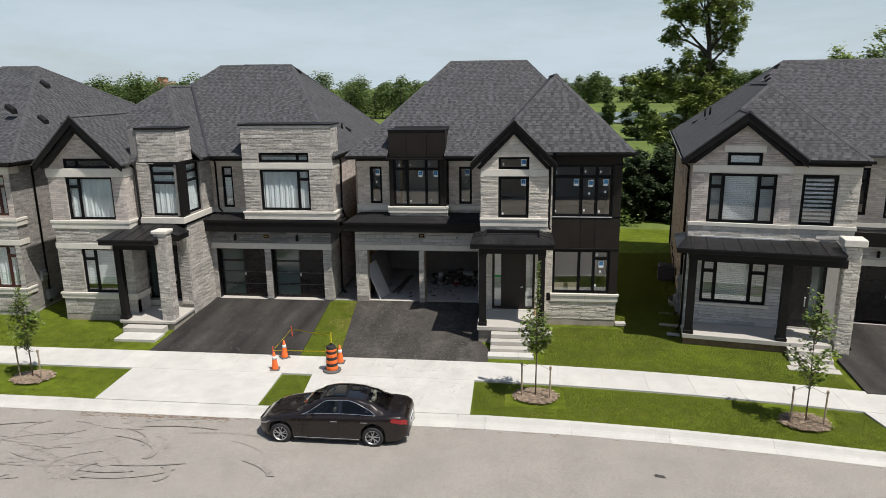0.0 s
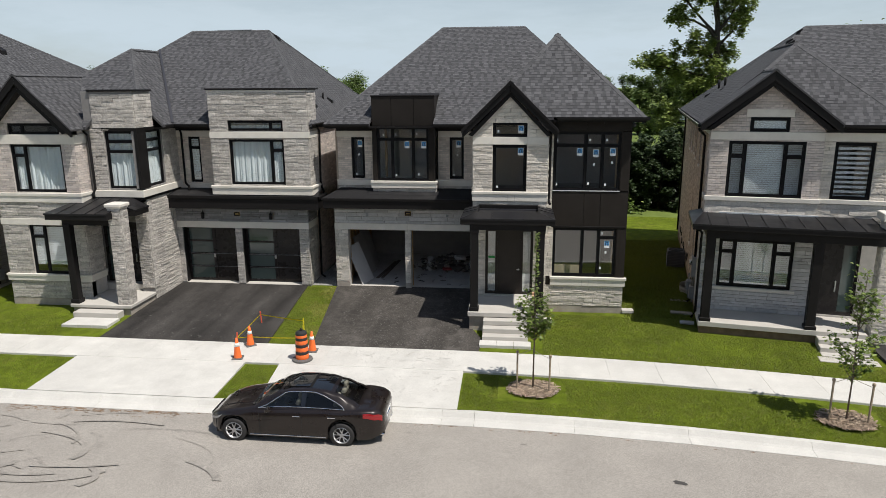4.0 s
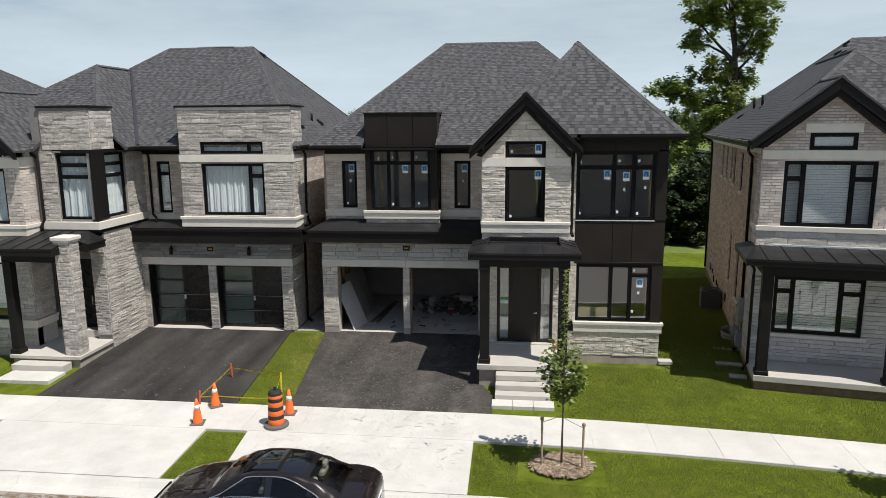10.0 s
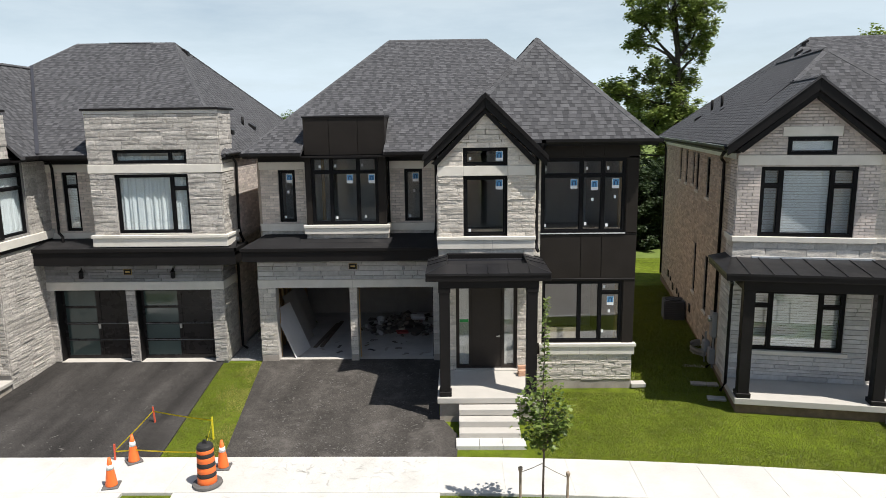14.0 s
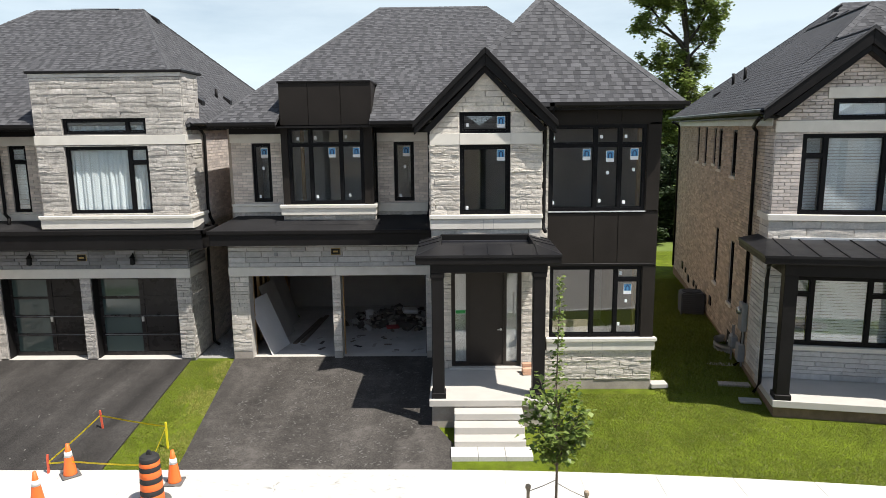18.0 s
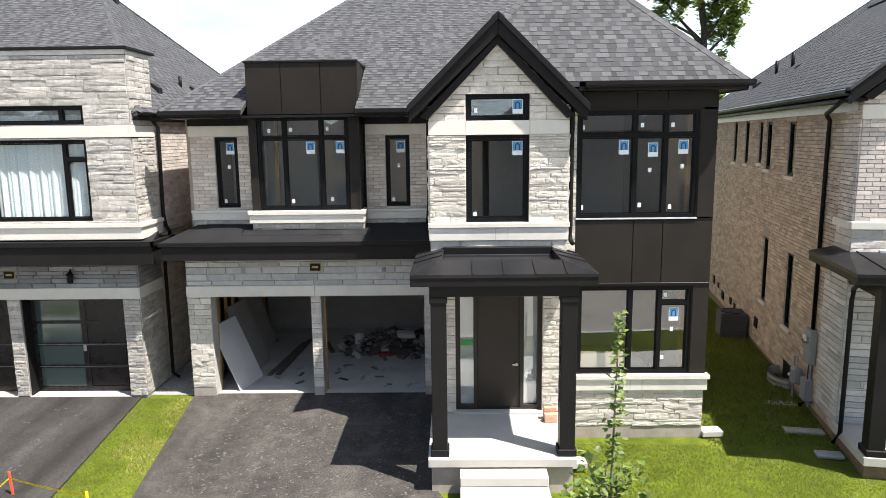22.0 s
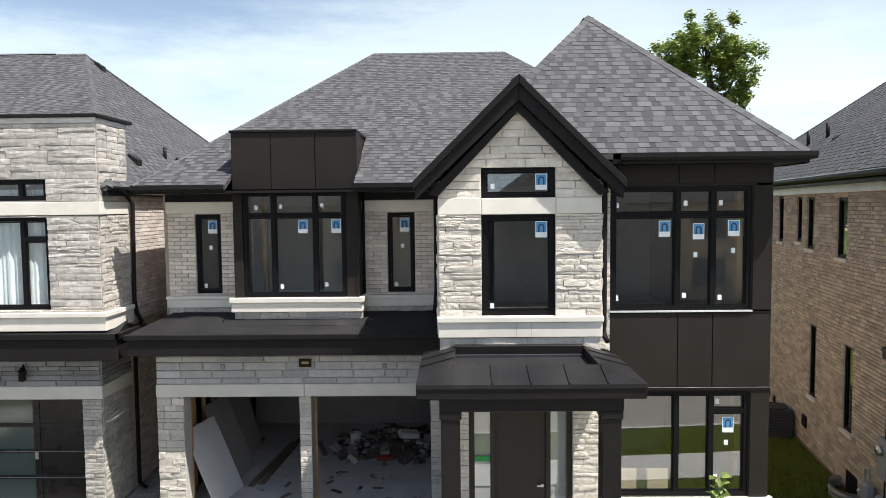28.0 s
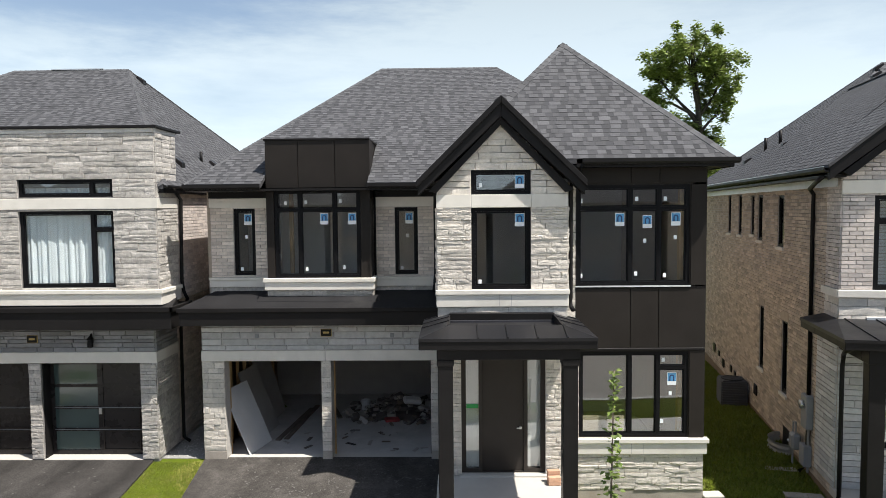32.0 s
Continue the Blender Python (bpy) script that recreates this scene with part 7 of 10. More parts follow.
side_z = RE + (PZ - RE) * (15.32 - 14.35) / (17.52 - 14.35)
foot = on_front(-18.76, 30.99)
fw = [on_front(-16.82, 27.6), on_front(-16.6, 27.6), on_front(-16.6, 31.43), pk, foot]
fn = [on_front(-16.6, 29.25), on_front(-15.32, 29.25), on_front(-16.6, 31.43)]
fs = [(-14.35, 29.25, RE), (-14.35, 36.0, RE), back, pk, (-15.32, 29.25, side_z)]
fl = [(-20.85, 36.0, RE), (-20.85, 30.99, RE), foot, pk, back]
g = Geo()
for q in (fw, fn, fs, fl):
    bed(g, q)
r2 = part("front_roof", g, "shingle_bed", house, "hipped roof of dark grey laminated shingles")
for i, q in enumerate((fw, fn, fs, fl)):
    slope(r2, q, seed=76 + i)
caps(r2, foot, pk)
caps(r2, (-15.32, 29.25, side_z), pk)
caps(r2, pk, back)
vy = lambda z: EF + (37.2 - EF) * (z - RE) / (RZ - RE)
lo_v, hi_v = Vector((-14.35, EF + 0.05, RE + 0.05)), Vector((-17.45, vy(PZ), PZ + 0.05))
g = Geo().hexa([lo_v + Vector((-0.05, -0.05, 0)), lo_v + Vector((0.06, 0, 0)), hi_v + Vector((0.05, 0, 0)), hi_v + Vector((-0.05, -0.03, 0))],
               [lo_v + Vector((-0.05, -0.05, 0.03)), lo_v + Vector((0.06, 0, 0.03)), hi_v + Vector((0.05, 0, 0.03)), hi_v + Vector((-0.05, -0.03, 0.03))])
part("valley", g, "valley_metal", house, "dark metal valley strip")
gutter(house, (-14.35, 29.3, RE - 0.01), (-14.35, 30.05, RE - 0.01), (1, 0, 0))
part("soffit", Geo().box(-16.6, -14.37, 29.25, 31.0, 6.88, 6.94), "black_trim", house)
# wing gable roof
ga, gb = (px - 2.05, 26.84, pz - 2.05 + 0.03), (px + 2.05, 26.84, pz - 2.05 + 0.03)
gp, gq = (px, 26.84, pz + 0.03), (px, 31.0, pz + 0.03)
ga2, gb2 = (ga[0], 31.0, ga[2]), (gb[0], 31.0, gb[2])
g = Geo()
bed(g, [ga2, ga, gp, gq], 0.06)
bed(g, [gb, gb2, gq, gp], 0.06)
r3 = part("gable_roof", g, "shingle_bed", house, "gable roof of dark grey laminated shingles")
slope(r3, [ga2, ga, gp, gq], seed=81)
slope(r3, [gb, gb2, gq, gp], seed=82)
caps(r3, gp, gq)

# ---- the turned house with the deep porch ----
MR = pose(6.85, 28.0, 0, 0, 0, -10)
house = thing("house", MR, "two-storey house of pale and taupe brick with a deep black porch", "house", in_world=False)
ff = Plane(0, 0)
RH = [(0.62, 3.10, 4.63, 6.60), (1.25, 2.50, 6.93, 7.42), (0.60, 3.10, 1.27, 3.07)]
w = wall(house, "front_wall", ff, 0.0, 3.65, -0.3, 7.1, [RH[0], RH[2], (1.25, 2.5, 6.93, 7.1)], 0.25)
lay(w, ff, courses(0.0, 3.65, 4.63, 6.64, (0.088,), (0.27, 0.29), RH, 91, 1), "brick_pale", 0.02, single=200, near=(0.3, 5.5))
EDGE = [(0.82, 1.0, 1.83 * 0.82 + 8.58), (-0.82, 1.0, -1.83 * 0.82 + 8.58)]
lay(w, ff, courses(0.0, 3.65, 6.93, 8.58, (0.088,), (0.27, 0.29), RH + [(1.1, 2.62, 7.43, 7.70)], 92, 1), "brick_pale", 0.02, single=60, near=(1.8, 7.5), edge=EDGE)
lo = [ff.at(0.05, 7.05, -0.3), ff.at(3.62, 7.05, -0.3), ff.at(1.83, 8.55, -0.3)]
hi = [ff.at(0.05, 7.05, -0.02), ff.at(3.62, 7.05, -0.02), ff.at(1.83, 8.55, -0.02)]
part("gable_wall", Geo().hexa(lo, hi), "mortar", house)
part("gable_fill", ff.box(Geo(), 1.29, 2.46, 6.97, 7.38, -0.016, -0.008), "blind", house, "white blind behind the glass")
part("header", ff.box(Geo(), 1.10, 2.62, 7.43, 7.70, 0.0, 0.04), "precast", house, bevel=0.008)
part("stone_band", ff.box(Geo(), -0.02, 3.64, 6.64, 6.92, 0.0, 0.04), "precast", house, "smooth precast band", bevel=0.008)
part("sill_band", ff.box(Geo(), -0.07, 3.70, 4.47, 4.63, -0.1, 0.09), "precast", house, "smooth precast sill band", bevel=0.012)
lay(w, ff, courses(-0.03, 3.65, 3.90, 4.46, (0.15, 0.19), (0.5, 1.2), (), 93), "stone_cream", 0.06, rough=0.6, name="stone", single=20, near=(1, 4.2))
window(house, ff, 0.62, 3.10, 4.63, 6.60, lite_grid(0.62, 3.10, 4.63, 6.60, (1.15, 2.47), 0.085, ((0, 6.07), (2, 6.07))), n=-0.02)
window(house, ff, 1.25, 2.50, 6.93, 7.42, lite_grid(1.25, 2.50, 6.93, 7.42, (), 0.085), n=0.048)
blind(house, ff, 1.16, 2.46, 4.65, 6.55, -0.112, 0.075, 0.14)
for a, b in ((0.66, 1.12), (2.50, 3.06)):
    blind(house, ff, a, b, 4.65, 6.55, -0.34, 0.075, 0.14)
window(house, ff, 0.60, 3.10, 1.27, 3.07, lite_grid(0.60, 3.10, 1.27, 3.07, (1.13, 2.47), 0.085, ((0, 2.60), (2, 2.60))), n=-0.02)
blind(house, ff, 1.16, 2.46, 1.3, 3.02, -0.112, 0.075, 0.14)
for a, b in ((0.66, 1.12), (2.50, 3.06)):
    blind(house, ff, a, b, 1.3, 3.02, -0.34, 0.075, 0.14)
part("stone_sill", ff.box(Geo(), 0.45, 3.25, 1.15, 1.26, 0.0, 0.07), "precast", house, bevel=0.008)
lay(w, ff, courses(0.0, 3.75, 0.36, 3.35, (0.10, 0.13, 0.16), (0.5, 1.2), [(0.60, 3.10, 1.15, 3.07)], 94), "stone_blue", 0.028, name="stone", single=100, near=(2, 1))
f2 = Plane(0, 0.15)
W2 = [(4.02, 5.26, 4.63, 6.60), (3.85, 5.25, 0.42, 3.1)]
w = wall(house, "front_wall", f2, 3.65, 6.0, -0.3, 7.1, W2, 0.25)
lay(w, f2, courses(3.65, 6.0, 4.63, 6.64, (0.10, 0.13), (0.35, 0.8), W2, 95), "stone_cream", 0.03, rough=0.3, name="stone", single=40, near=(4, 5.5))
lay(w, f2, courses(3.65, 6.0, 3.90, 4.46, (0.15, 0.19), (0.5, 1.2), (), 96), "stone_cream", 0.06, rough=0.6, name="stone")
part("stone_band", f2.box(Geo(), 3.65, 6.02, 6.64, 6.92, 0.0, 0.04), "precast", house, bevel=0.008)
part("frieze", f2.box(Geo(), 3.65, 6.05, 6.92, 7.15, 0.0, 0.05), "black_trim", house)
part("sill_band", f2.box(Geo(), 3.65, 6.05, 4.47, 4.63, -0.1, 0.09), "precast", house, bevel=0.012)
window(house, f2, 4.02, 5.26, 4.63, 6.60, lite_grid(4.02, 5.26, 4.63, 6.60, (), 0.09), n=-0.02)
blind(house, f2, 4.1, 5.18, 4.65, 6.55, -0.112, 0.165, 0.45, "white zebra blind with dark bands")
d = part("front_door", panel(Geo(), f2, 3.85, 5.25, 0.42, 3.1, -0.15, -0.03, [(4.72, 5.15, 0.55, 3.0)]), "door_dark", house, "wide black front door with one side light")
part("side_light", f2.box(Geo(), 4.72, 5.15, 0.55, 3.0, -0.1, -0.09), "frosted", d)
part("door_handle", f2.box(Geo(), 4.55, 4.60, 1.3, 1.7, -0.03, 0.02), "steel", d, bevel=0.01)
wl_ = Plane(6.0, 0.15, 90)
wall(house, "return_wall", wl_, 0.0, 2.4, -0.3, 7.1, (), 0.2, "mortar")
lay(w, wl_, courses(0, 2.35, 4.3, 6.95, (0.10, 0.13), (0.35, 0.8), (), 97), "stone_cream", 0.03, rough=0.3, name="stone")
f3 = Plane(0, 2.5)
W3 = [(6.42, 6.95, 4.7, 6.65), (7.0, 9.5, 0.05, 2.56), (9.8, 12.3, 0.05, 2.56), (7.6, 10.5, 4.6, 6.6)]
w = wall(house, "garage_wall", f3, 5.9, 12.8, -0.3, 7.1, W3, 0.3)
lay(w, f3, courses(6.0, 12.8, 4.4, 6.9, (0.088,), (0.27, 0.29), W3, 98, 1), "brick_pale", 0.02)
lay(w, f3, courses(6.0, 12.8, 2.86, 3.5, (0.12, 0.15), (0.5, 1.1), (), 99), "stone_blue", 0.028, name="stone")
lay(w, f3, courses(6.0, 12.8, 0.1, 2.56, (0.09, 0.12), (0.3, 0.5), W3, 100), "stone_cream", 0.035, rough=0.4, name="stone")
part("lintel", f3.box(Geo(), 6.0, 12.8, 2.57, 2.85, 0.0, 0.05), "precast", house, bevel=0.008)
window(house, f3, 6.42, 6.95, 4.7, 6.65, lite_grid(6.42, 6.95, 4.7, 6.65, (), 0.08, ((0, 6.1),)))
window(house, f3, 7.6, 10.5, 4.6, 6.6, lite_grid(7.6, 10.5, 4.6, 6.6, (8.3, 9.8), 0.08))
part("sill_band", f3.box(Geo(), 6.0, 12.8, 4.2, 4.4, 0.0, 0.09), "precast", house, bevel=0.01)
for a in (7.0, 9.8):
    gd = Plane(0, 2.8)
    d = part("garage_door", gd.box(Geo(), a, a + 2.5, 0.06, 2.6, -0.06, 0.0), "door_dark", house, "black sectional garage door")
    for i in range(4):
        part("door_panel", gd.box(Geo(), a + 0.06, a + 2.44, 0.12 + 0.6 * i, 0.66 + 0.6 * i, 0.0, 0.02), "door_dark", d, bevel=0.008)
    part("lock", gd.box(Geo(), a + 1.2, a + 1.28, 1.1, 1.3, 0.02, 0.05), "steel", d)
    part("threshold", Geo().box(a, a + 2.5, 2.4, 2.86, -0.1, 0.05), "concrete_step", house)
lamp = part("wall_lamp", Geo().turned([(0.03, 0), (0.075, 0.03), (0.06, 0.2), (0.09, 0.22), (0.02, 0.30)], 10, (7.6, 2.36, 2.95)), "black_trim", house, "small black carriage lamp")
part("skirt_roof", Geo().box(5.95, 13.0, 1.9, 3.1, 3.5, 4.1), "black_trim", house, "black fascia round the low roof over the garage", bevel=0.012)

# porch
part("porch_slab", Geo().box(-0.06, 5.3, -1.58, 0.15, 0.17, 0.35), "concrete_step", house, "pale concrete porch slab", bevel=0.012)
part("porch_base", Geo().box(0.0, 5.2, -1.48, 0.1, -0.4, 0.17), "soil", house, "bare soil-stained porch footing")
for u in (0.02, 3.40):
    post = part("porch_post", Geo().box(u, u + 0.30, -1.52, -1.22, 0.35, 3.45), "black_trim", house, "square black porch post", bevel=0.012)
    part("post_foot", Geo().box(u - 0.04, u + 0.34, -1.56, -1.18, 0.35, 0.48), "black_trim", post, bevel=0.01)
part("porch_beam", Geo().box(0.0, 5.5, -1.54, -1.2, 3.38, 3.70), "black_trim", house, bevel=0.01)
part("porch_beam", Geo().box(0.0, 0.32, -1.2, 0.0, 3.38, 3.70), "black_trim", house, bevel=0.01)
part("porch_ceiling", Geo().box(0.3, 5.4, -1.3, 0.1, 3.6, 3.68), "black_trim", house)
pr = part("porch_roof", Geo().box(-0.48, 5.38, -1.72, 0.0, 3.68, 3.86), "black_trim", house, "long low black metal roof over the porch", bevel=0.012)
xs = [-0.5 + 0.59 * i for i in range(11)]
for a, b in zip(xs[:-1], xs[1:]):
    seam_pan(pr, [(a, -1.74, 3.865), (b, -1.74, 3.865), (b, 0.0, 4.0), (max(a, -0.05), 0.0, 4.0)])
q = [(-0.5, -1.74, 3.865), (-0.05, 0.0, 4.0), (-0.05, 0.75, 4.0), (-0.5, 0.9, 3.865)]
part("roof_pan", Geo().hexa([Vector(p) - Vector((0, 0, 0.05)) for p in q][::-1], [Vector(p) + Vector((0, 0, 0.02)) for p in q][::-1]), "roof_metal", pr)
part("porch_soffit", Geo().box(-0.48, 0.0, 0.0, 0.9, 3.68, 3.85), "black_trim", pr)
part("wall_flashing", ff.box(Geo(), 0.5, 3.7, 3.985, 4.06, 0.03, 0.10), "flashing", house, "pale metal flashing")
w = part("porch_pillar", Geo().box(5.42, 5.92, -1.4, -0.9, -0.3, 4.18), "mortar_dark", house, "square grey stone porch pillar")
for pl in (Plane(5.42, -1.4), Plane(5.92, -1.4, 90), Plane(5.42, -0.9, -90)):
    lay(w, pl, courses(0, 0.5, 0.0, 4.16, (0.09, 0.12, 0.15), (0.2, 0.4), (), 103 + int(pl.p.x * 10)), "stone_cream", 0.03, rough=0.5, name="stone", single=40, near=(0.3, 2))
part("pillar_cap", Geo().box(5.28, 6.06, -1.54, -0.76, 4.2, 4.46), "precast", w, "pale stone cap", bevel=0.02)
for i, (v0, z) in enumerate(((-1.95, 0.19), (-2.3, 0.03), (-2.65, -0.12))):
    part("step", Geo().box(3.75, 5.25, v0, -1.55, z - 0.17, z), "concrete_step", house, "pale concrete step", bevel=0.012)
part("step_slab", Geo().box(3.6, 5.35, -3.1, -2.66, -0.4, -0.14), "concrete_step", house, bevel=0.012)

# long brick side wall
sw = Plane(0, 15.8, -90)
def vv(v):
    return 15.8 - v
SH = []
for v, wd, z0, z1 in ((10.65, 0.5, 5.42, 6.80), (9.03, 0.5, 5.42, 6.78), (7.34, 0.42, 5.50, 6.74), (6.43, 0.55, 5.36, 6.72), (4.30, 0.60, 5.28, 6.68), (6.05, 0.50, 1.53, 3.42), (3.73, 0.55, 1.38, 3.34)):
    SH.append((vv(v + wd / 2), vv(v - wd / 2), z0, z1))
w = wall(house, "side_wall", sw, 0.0, 15.8, -0.4, 7.05, SH, 0.25)
lay(w, sw, courses(0.0, 15.8, 0.12, 7.0, (0.088,), (0.26, 0.28), SH + [(15.0, 15.8, 3.9, 7.1)], 105, 1), "brick_taupe", 0.02, single=300, near=(13.0, 4.5))
lay(w, sw, courses(14.6, 15.8, 0.35, 3.6, (0.10, 0.13), (0.4, 0.8), (), 106), "stone_blue", 0.03, name="stone", n0=0.01)
lay(w, sw, courses(15.0, 15.8, 3.95, 4.46, (0.15, 0.19), (0.4, 0.8), (), 107), "stone_cream", 0.05, rough=0.5, name="stone")
lay(w, sw, courses(15.0, 15.8, 4.63, 6.95, (0.088,), (0.26, 0.28), (), 108, 1), "brick_pale", 0.025)
part("foundation", sw.box(Geo(), 0.0, 15.8, -0.5, 0.12, 0.0, 0.02), "soil", house, "soil-stained footing")
part("stone_sill", sw.box(Geo(), 14.9, 15.82, 4.47, 4.63, 0.0, 0.08), "precast", house)
part("eave_board", sw.box(Geo(), 0.0, 15.6, 6.80, 7.02, 0.022, 0.05), "flashing", house, "pale metal frieze strip under the eave")
for h in SH:
    window(house, sw, *h, lite_grid(*h, (), 0.06), n=-0.02)
    part("window_head", sw.box(Geo(), h[0] - 0.06, h[1] + 0.06, h[3] + 0.004, h[3] + 0.23, 0.0, 0.03), "brick_taupe", house, "soldier course of bricks")
    part("window_sill", sw.box(Geo(), h[0] - 0.05, h[1] + 0.05, h[2] - 0.09, h[2] - 0.004, -0.05, 0.06), "precast", house, bevel=0.006)
downpipe(house, [(-0.42, -0.1, 7.0), (-0.35, 0.5, 6.9), (-0.2, 1.4, 6.78), (-0.08, 1.52, 6.65), (-0.075, 1.55, 6.4), (-0.075, 1.55, 0.25), (-0.25, 1.55, 0.1)])
downpipe(house, [(-0.40, 15.5, 7.0), (-0.1, 15.5, 6.8), (-0.075, 15.5, 6.5), (-0.075, 15.5, 0.2)])
downpipe(house, [(-0.30, -1.5, 3.68), (-0.18, -0.9, 3.5), (-0.075, -0.5, 3.35), (-0.075, -0.45, 3.1), (-0.075, -0.45, 0.35), (-0.2, -0.45, 0.1)])
for v, z, s in ((12.9, 0.75, 0.16), (12.0, 0.7, 0.10), (11.2, 0.5, 0.15), (9.9, 0.6, 0.12), (9.3, 0.55, 0.10), (6.5, 0.75, 0.16)):
    part("wall_vent", sw.box(Geo(), vv(v) - s, vv(v) + s, z - s, z + s, 0.02, 0.06), "black_trim", house, "small dark wall vent", bevel=0.01)
part("basement_window", sw.box(Geo(), vv(3.65), vv(3.05), -0.05, 0.55, 0.0, 0.035), "frame_black", house, "low basement window")
g = Geo()
n = 14
for j in range(n):
    a0, a1 = math.pi * j / n, math.pi * (j + 1) / n
    c0, c1 = (-0.02 - 0.42 * math.sin(a0), 3.35 - 0.55 * math.cos(a0)), (-0.02 - 0.42 * math.sin(a1), 3.35 - 0.55 * math.cos(a1))
    for i in range(5):
        z0, z1 = -0.05 + 0.07 * i, -0.05 + 0.07 * (i + 1)
        o = 0.03 if i % 2 else 0.0
        q = [(c0[0] - o, c0[1], z0), (c1[0] - o, c1[1], z0), (c1[0] - 0.03 + o, c1[1], z1), (c0[0] - 0.03 + o, c0[1], z1)]
        g.add(q, [(0, 1, 2, 3), (3, 2, 1, 0)])
part("window_well", g, "galvanised", house, "corrugated galvanised window well")
meter = part("meter_box", sw.box(Geo(), vv(1.75), vv(1.35), 1.15, 1.95, 0.02, 0.18), "meter_grey", house, "grey electricity meter box", bevel=0.015)
part("meter_dial", Geo().tube([sw.at(vv(1.55), 1.72, 0.17), sw.at(vv(1.55), 1.72, 0.27)], 0.10, 14), "steel", meter, smooth=True)
part("conduit", Geo().tube([sw.at(vv(1.5), 1.15, 0.08), sw.at(vv(1.5), 0.1, 0.08)], 0.03, 8), "meter_grey", meter)
part("meter_box", sw.box(Geo(), vv(1.75), vv(1.4), 0.25, 0.75, 0.02, 0.2), "meter_grey", house, "grey utility box", bevel=0.015)
gas = part("gas_meter", sw.box(Geo(), vv(2.25), vv(1.95), 0.45, 0.85, 0.08, 0.3), "meter_grey", house, "grey gas meter with pipes", bevel=0.05)
part("gas_pipe", Geo().tube([sw.at(vv(2.2), 0.85, 0.2), sw.at(vv(2.2), 1.1, 0.2), sw.at(vv(2.0), 1.15, 0.2), sw.at(vv(2.0), 0.85, 0.2)], 0.025, 8), "meter_grey", gas)
part("gas_pipe", Geo().tube([sw.at(vv(2.3), -0.1, 0.18), sw.at(vv(2.3), 0.6, 0.18), sw.at(vv(2.15), 0.62, 0.2)], 0.025, 8), "meter_grey", gas)
part("gas_regulator", Geo().turned([(0.02, 0), (0.11, 0.02), (0.11, 0.05), (0.03, 0.09)], 14, sw.at(vv(2.3), 0.55, 0.2)), "steel", gas)
wall(house, "side_wall", Plane(12.8, 2.5, 90), 0.0, 13.3, -0.3, 7.0, (), 0.25, "brick_taupe")
wall(house, "back_wall", Plane(12.8, 15.8, 180), 0.0, 12.8, -0.3, 7.0, (), 0.25, "brick_taupe")

# roof
RE, RZ = 7.2, 11.1
A, B, C, D = (-0.38, 1.9, RE), (13.2, 1.9, RE), (13.2, 16.2, RE), (-0.38, 16.2, RE)
r0, r1 = (4.48, 9.75, RZ), (8.9, 9.75, RZ)
g = Geo()
for q in ([A, B, r1, r0], [B, C, r1], [C, D, r0, r1], [D, A, r0]):
    bed(g, q)
roof = part("roof", g, "shingle_bed", house, "hipped roof of dark grey laminated shingles")
slope(roof, [A, B, r1, r0], seed=111)
slope(roof, [D, A, r0], seed=112, single=200, near=Vector((0.5, 4, 8)))
for a, b in ((A, r0), (B, r1), (D, r0), (r0, r1)):
    caps(roof, a, b)
pk, back = (2.95, 2.9, 10.05), (2.95, 8.0, 10.05)
a, b, c, d = (-0.38, -0.25, RE), (6.25, -0.25, RE), (6.25, 8.0, RE), (-0.38, 8.0, RE)
g = Geo()

def on_front(u, v):
    return (u, v, RE + (10.05 - RE) * (v + 0.25) / 3.15)


foot = on_front(1.765, 1.77)
f_right = [on_front(4.05, -0.25), b, pk, foot]
f_side = [d, (-0.38, 1.77, RE), foot, pk, back]
for q in (f_right, f_side, [b, c, back, pk]):
    bed(g, q)
r2 = part("front_roof", g, "shingle_bed", house, "pointed roof of dark grey laminated shingles")
slope(r2, f_right, seed=118, single=150, near=Vector((4, 0, 8)))
slope(r2, [b, c, back, pk], seed=114)
slope(r2, f_side, seed=115, single=100, near=Vector((0, 1, 8)))
caps(r2, foot, pk)
caps(r2, b, pk)
caps(r2, pk, back)
px, pz = 1.83, 9.0
g = Geo()
for s in (-1, 1):
    e = (px + s * 2.22, pz - 1.80)
    q = [(px, -0.42, pz), (e[0], -0.42, e[1]), (e[0], -0.42, e[1] - 0.28), (px, -0.42, pz - 0.36)]
    q = q if s > 0 else q[::-1]
    g.hexa([(x, -0.28, z) for x, y, z in q], q)
    q = [(px, -0.34, pz - 0.34), (px + s * 1.95, -0.34, pz - 1.92), (px + s * 1.8, -0.34, pz - 2.0), (px, -0.34, pz - 0.52)]
    q = q if s > 0 else q[::-1]
    g.hexa([(x, -0.01, z) for x, y, z in q], q)
part("barge_board", g, "black_trim", house, "black barge boards of the front gable", bevel=0.008)
ga, gb = (px - 2.25, -0.45, pz - 1.80 + 0.03), (px + 2.25, -0.45, pz - 1.80 + 0.03)
gp, gq = (px, -0.45, pz + 0.03), (px, 2.4, pz + 0.03)
ga2, gb2 = (ga[0], 2.4, ga[2]), (gb[0], 2.4, gb[2])
g = Geo()
bed(g, [ga2, ga, gp, gq], 0.06)
bed(g, [gb, gb2, gq, gp], 0.06)
r3 = part("gable_roof", g, "shingle_bed", house, "gable roof of dark grey laminated shingles")
slope(r3, [ga2, ga, gp, gq], seed=116)
slope(r3, [gb, gb2, gq, gp], seed=117)
caps(r3, gp, gq)
part("soffit", Geo().box(-0.36, 0.0, -0.2, 16.1, 6.98, 7.04), "black_trim", house)
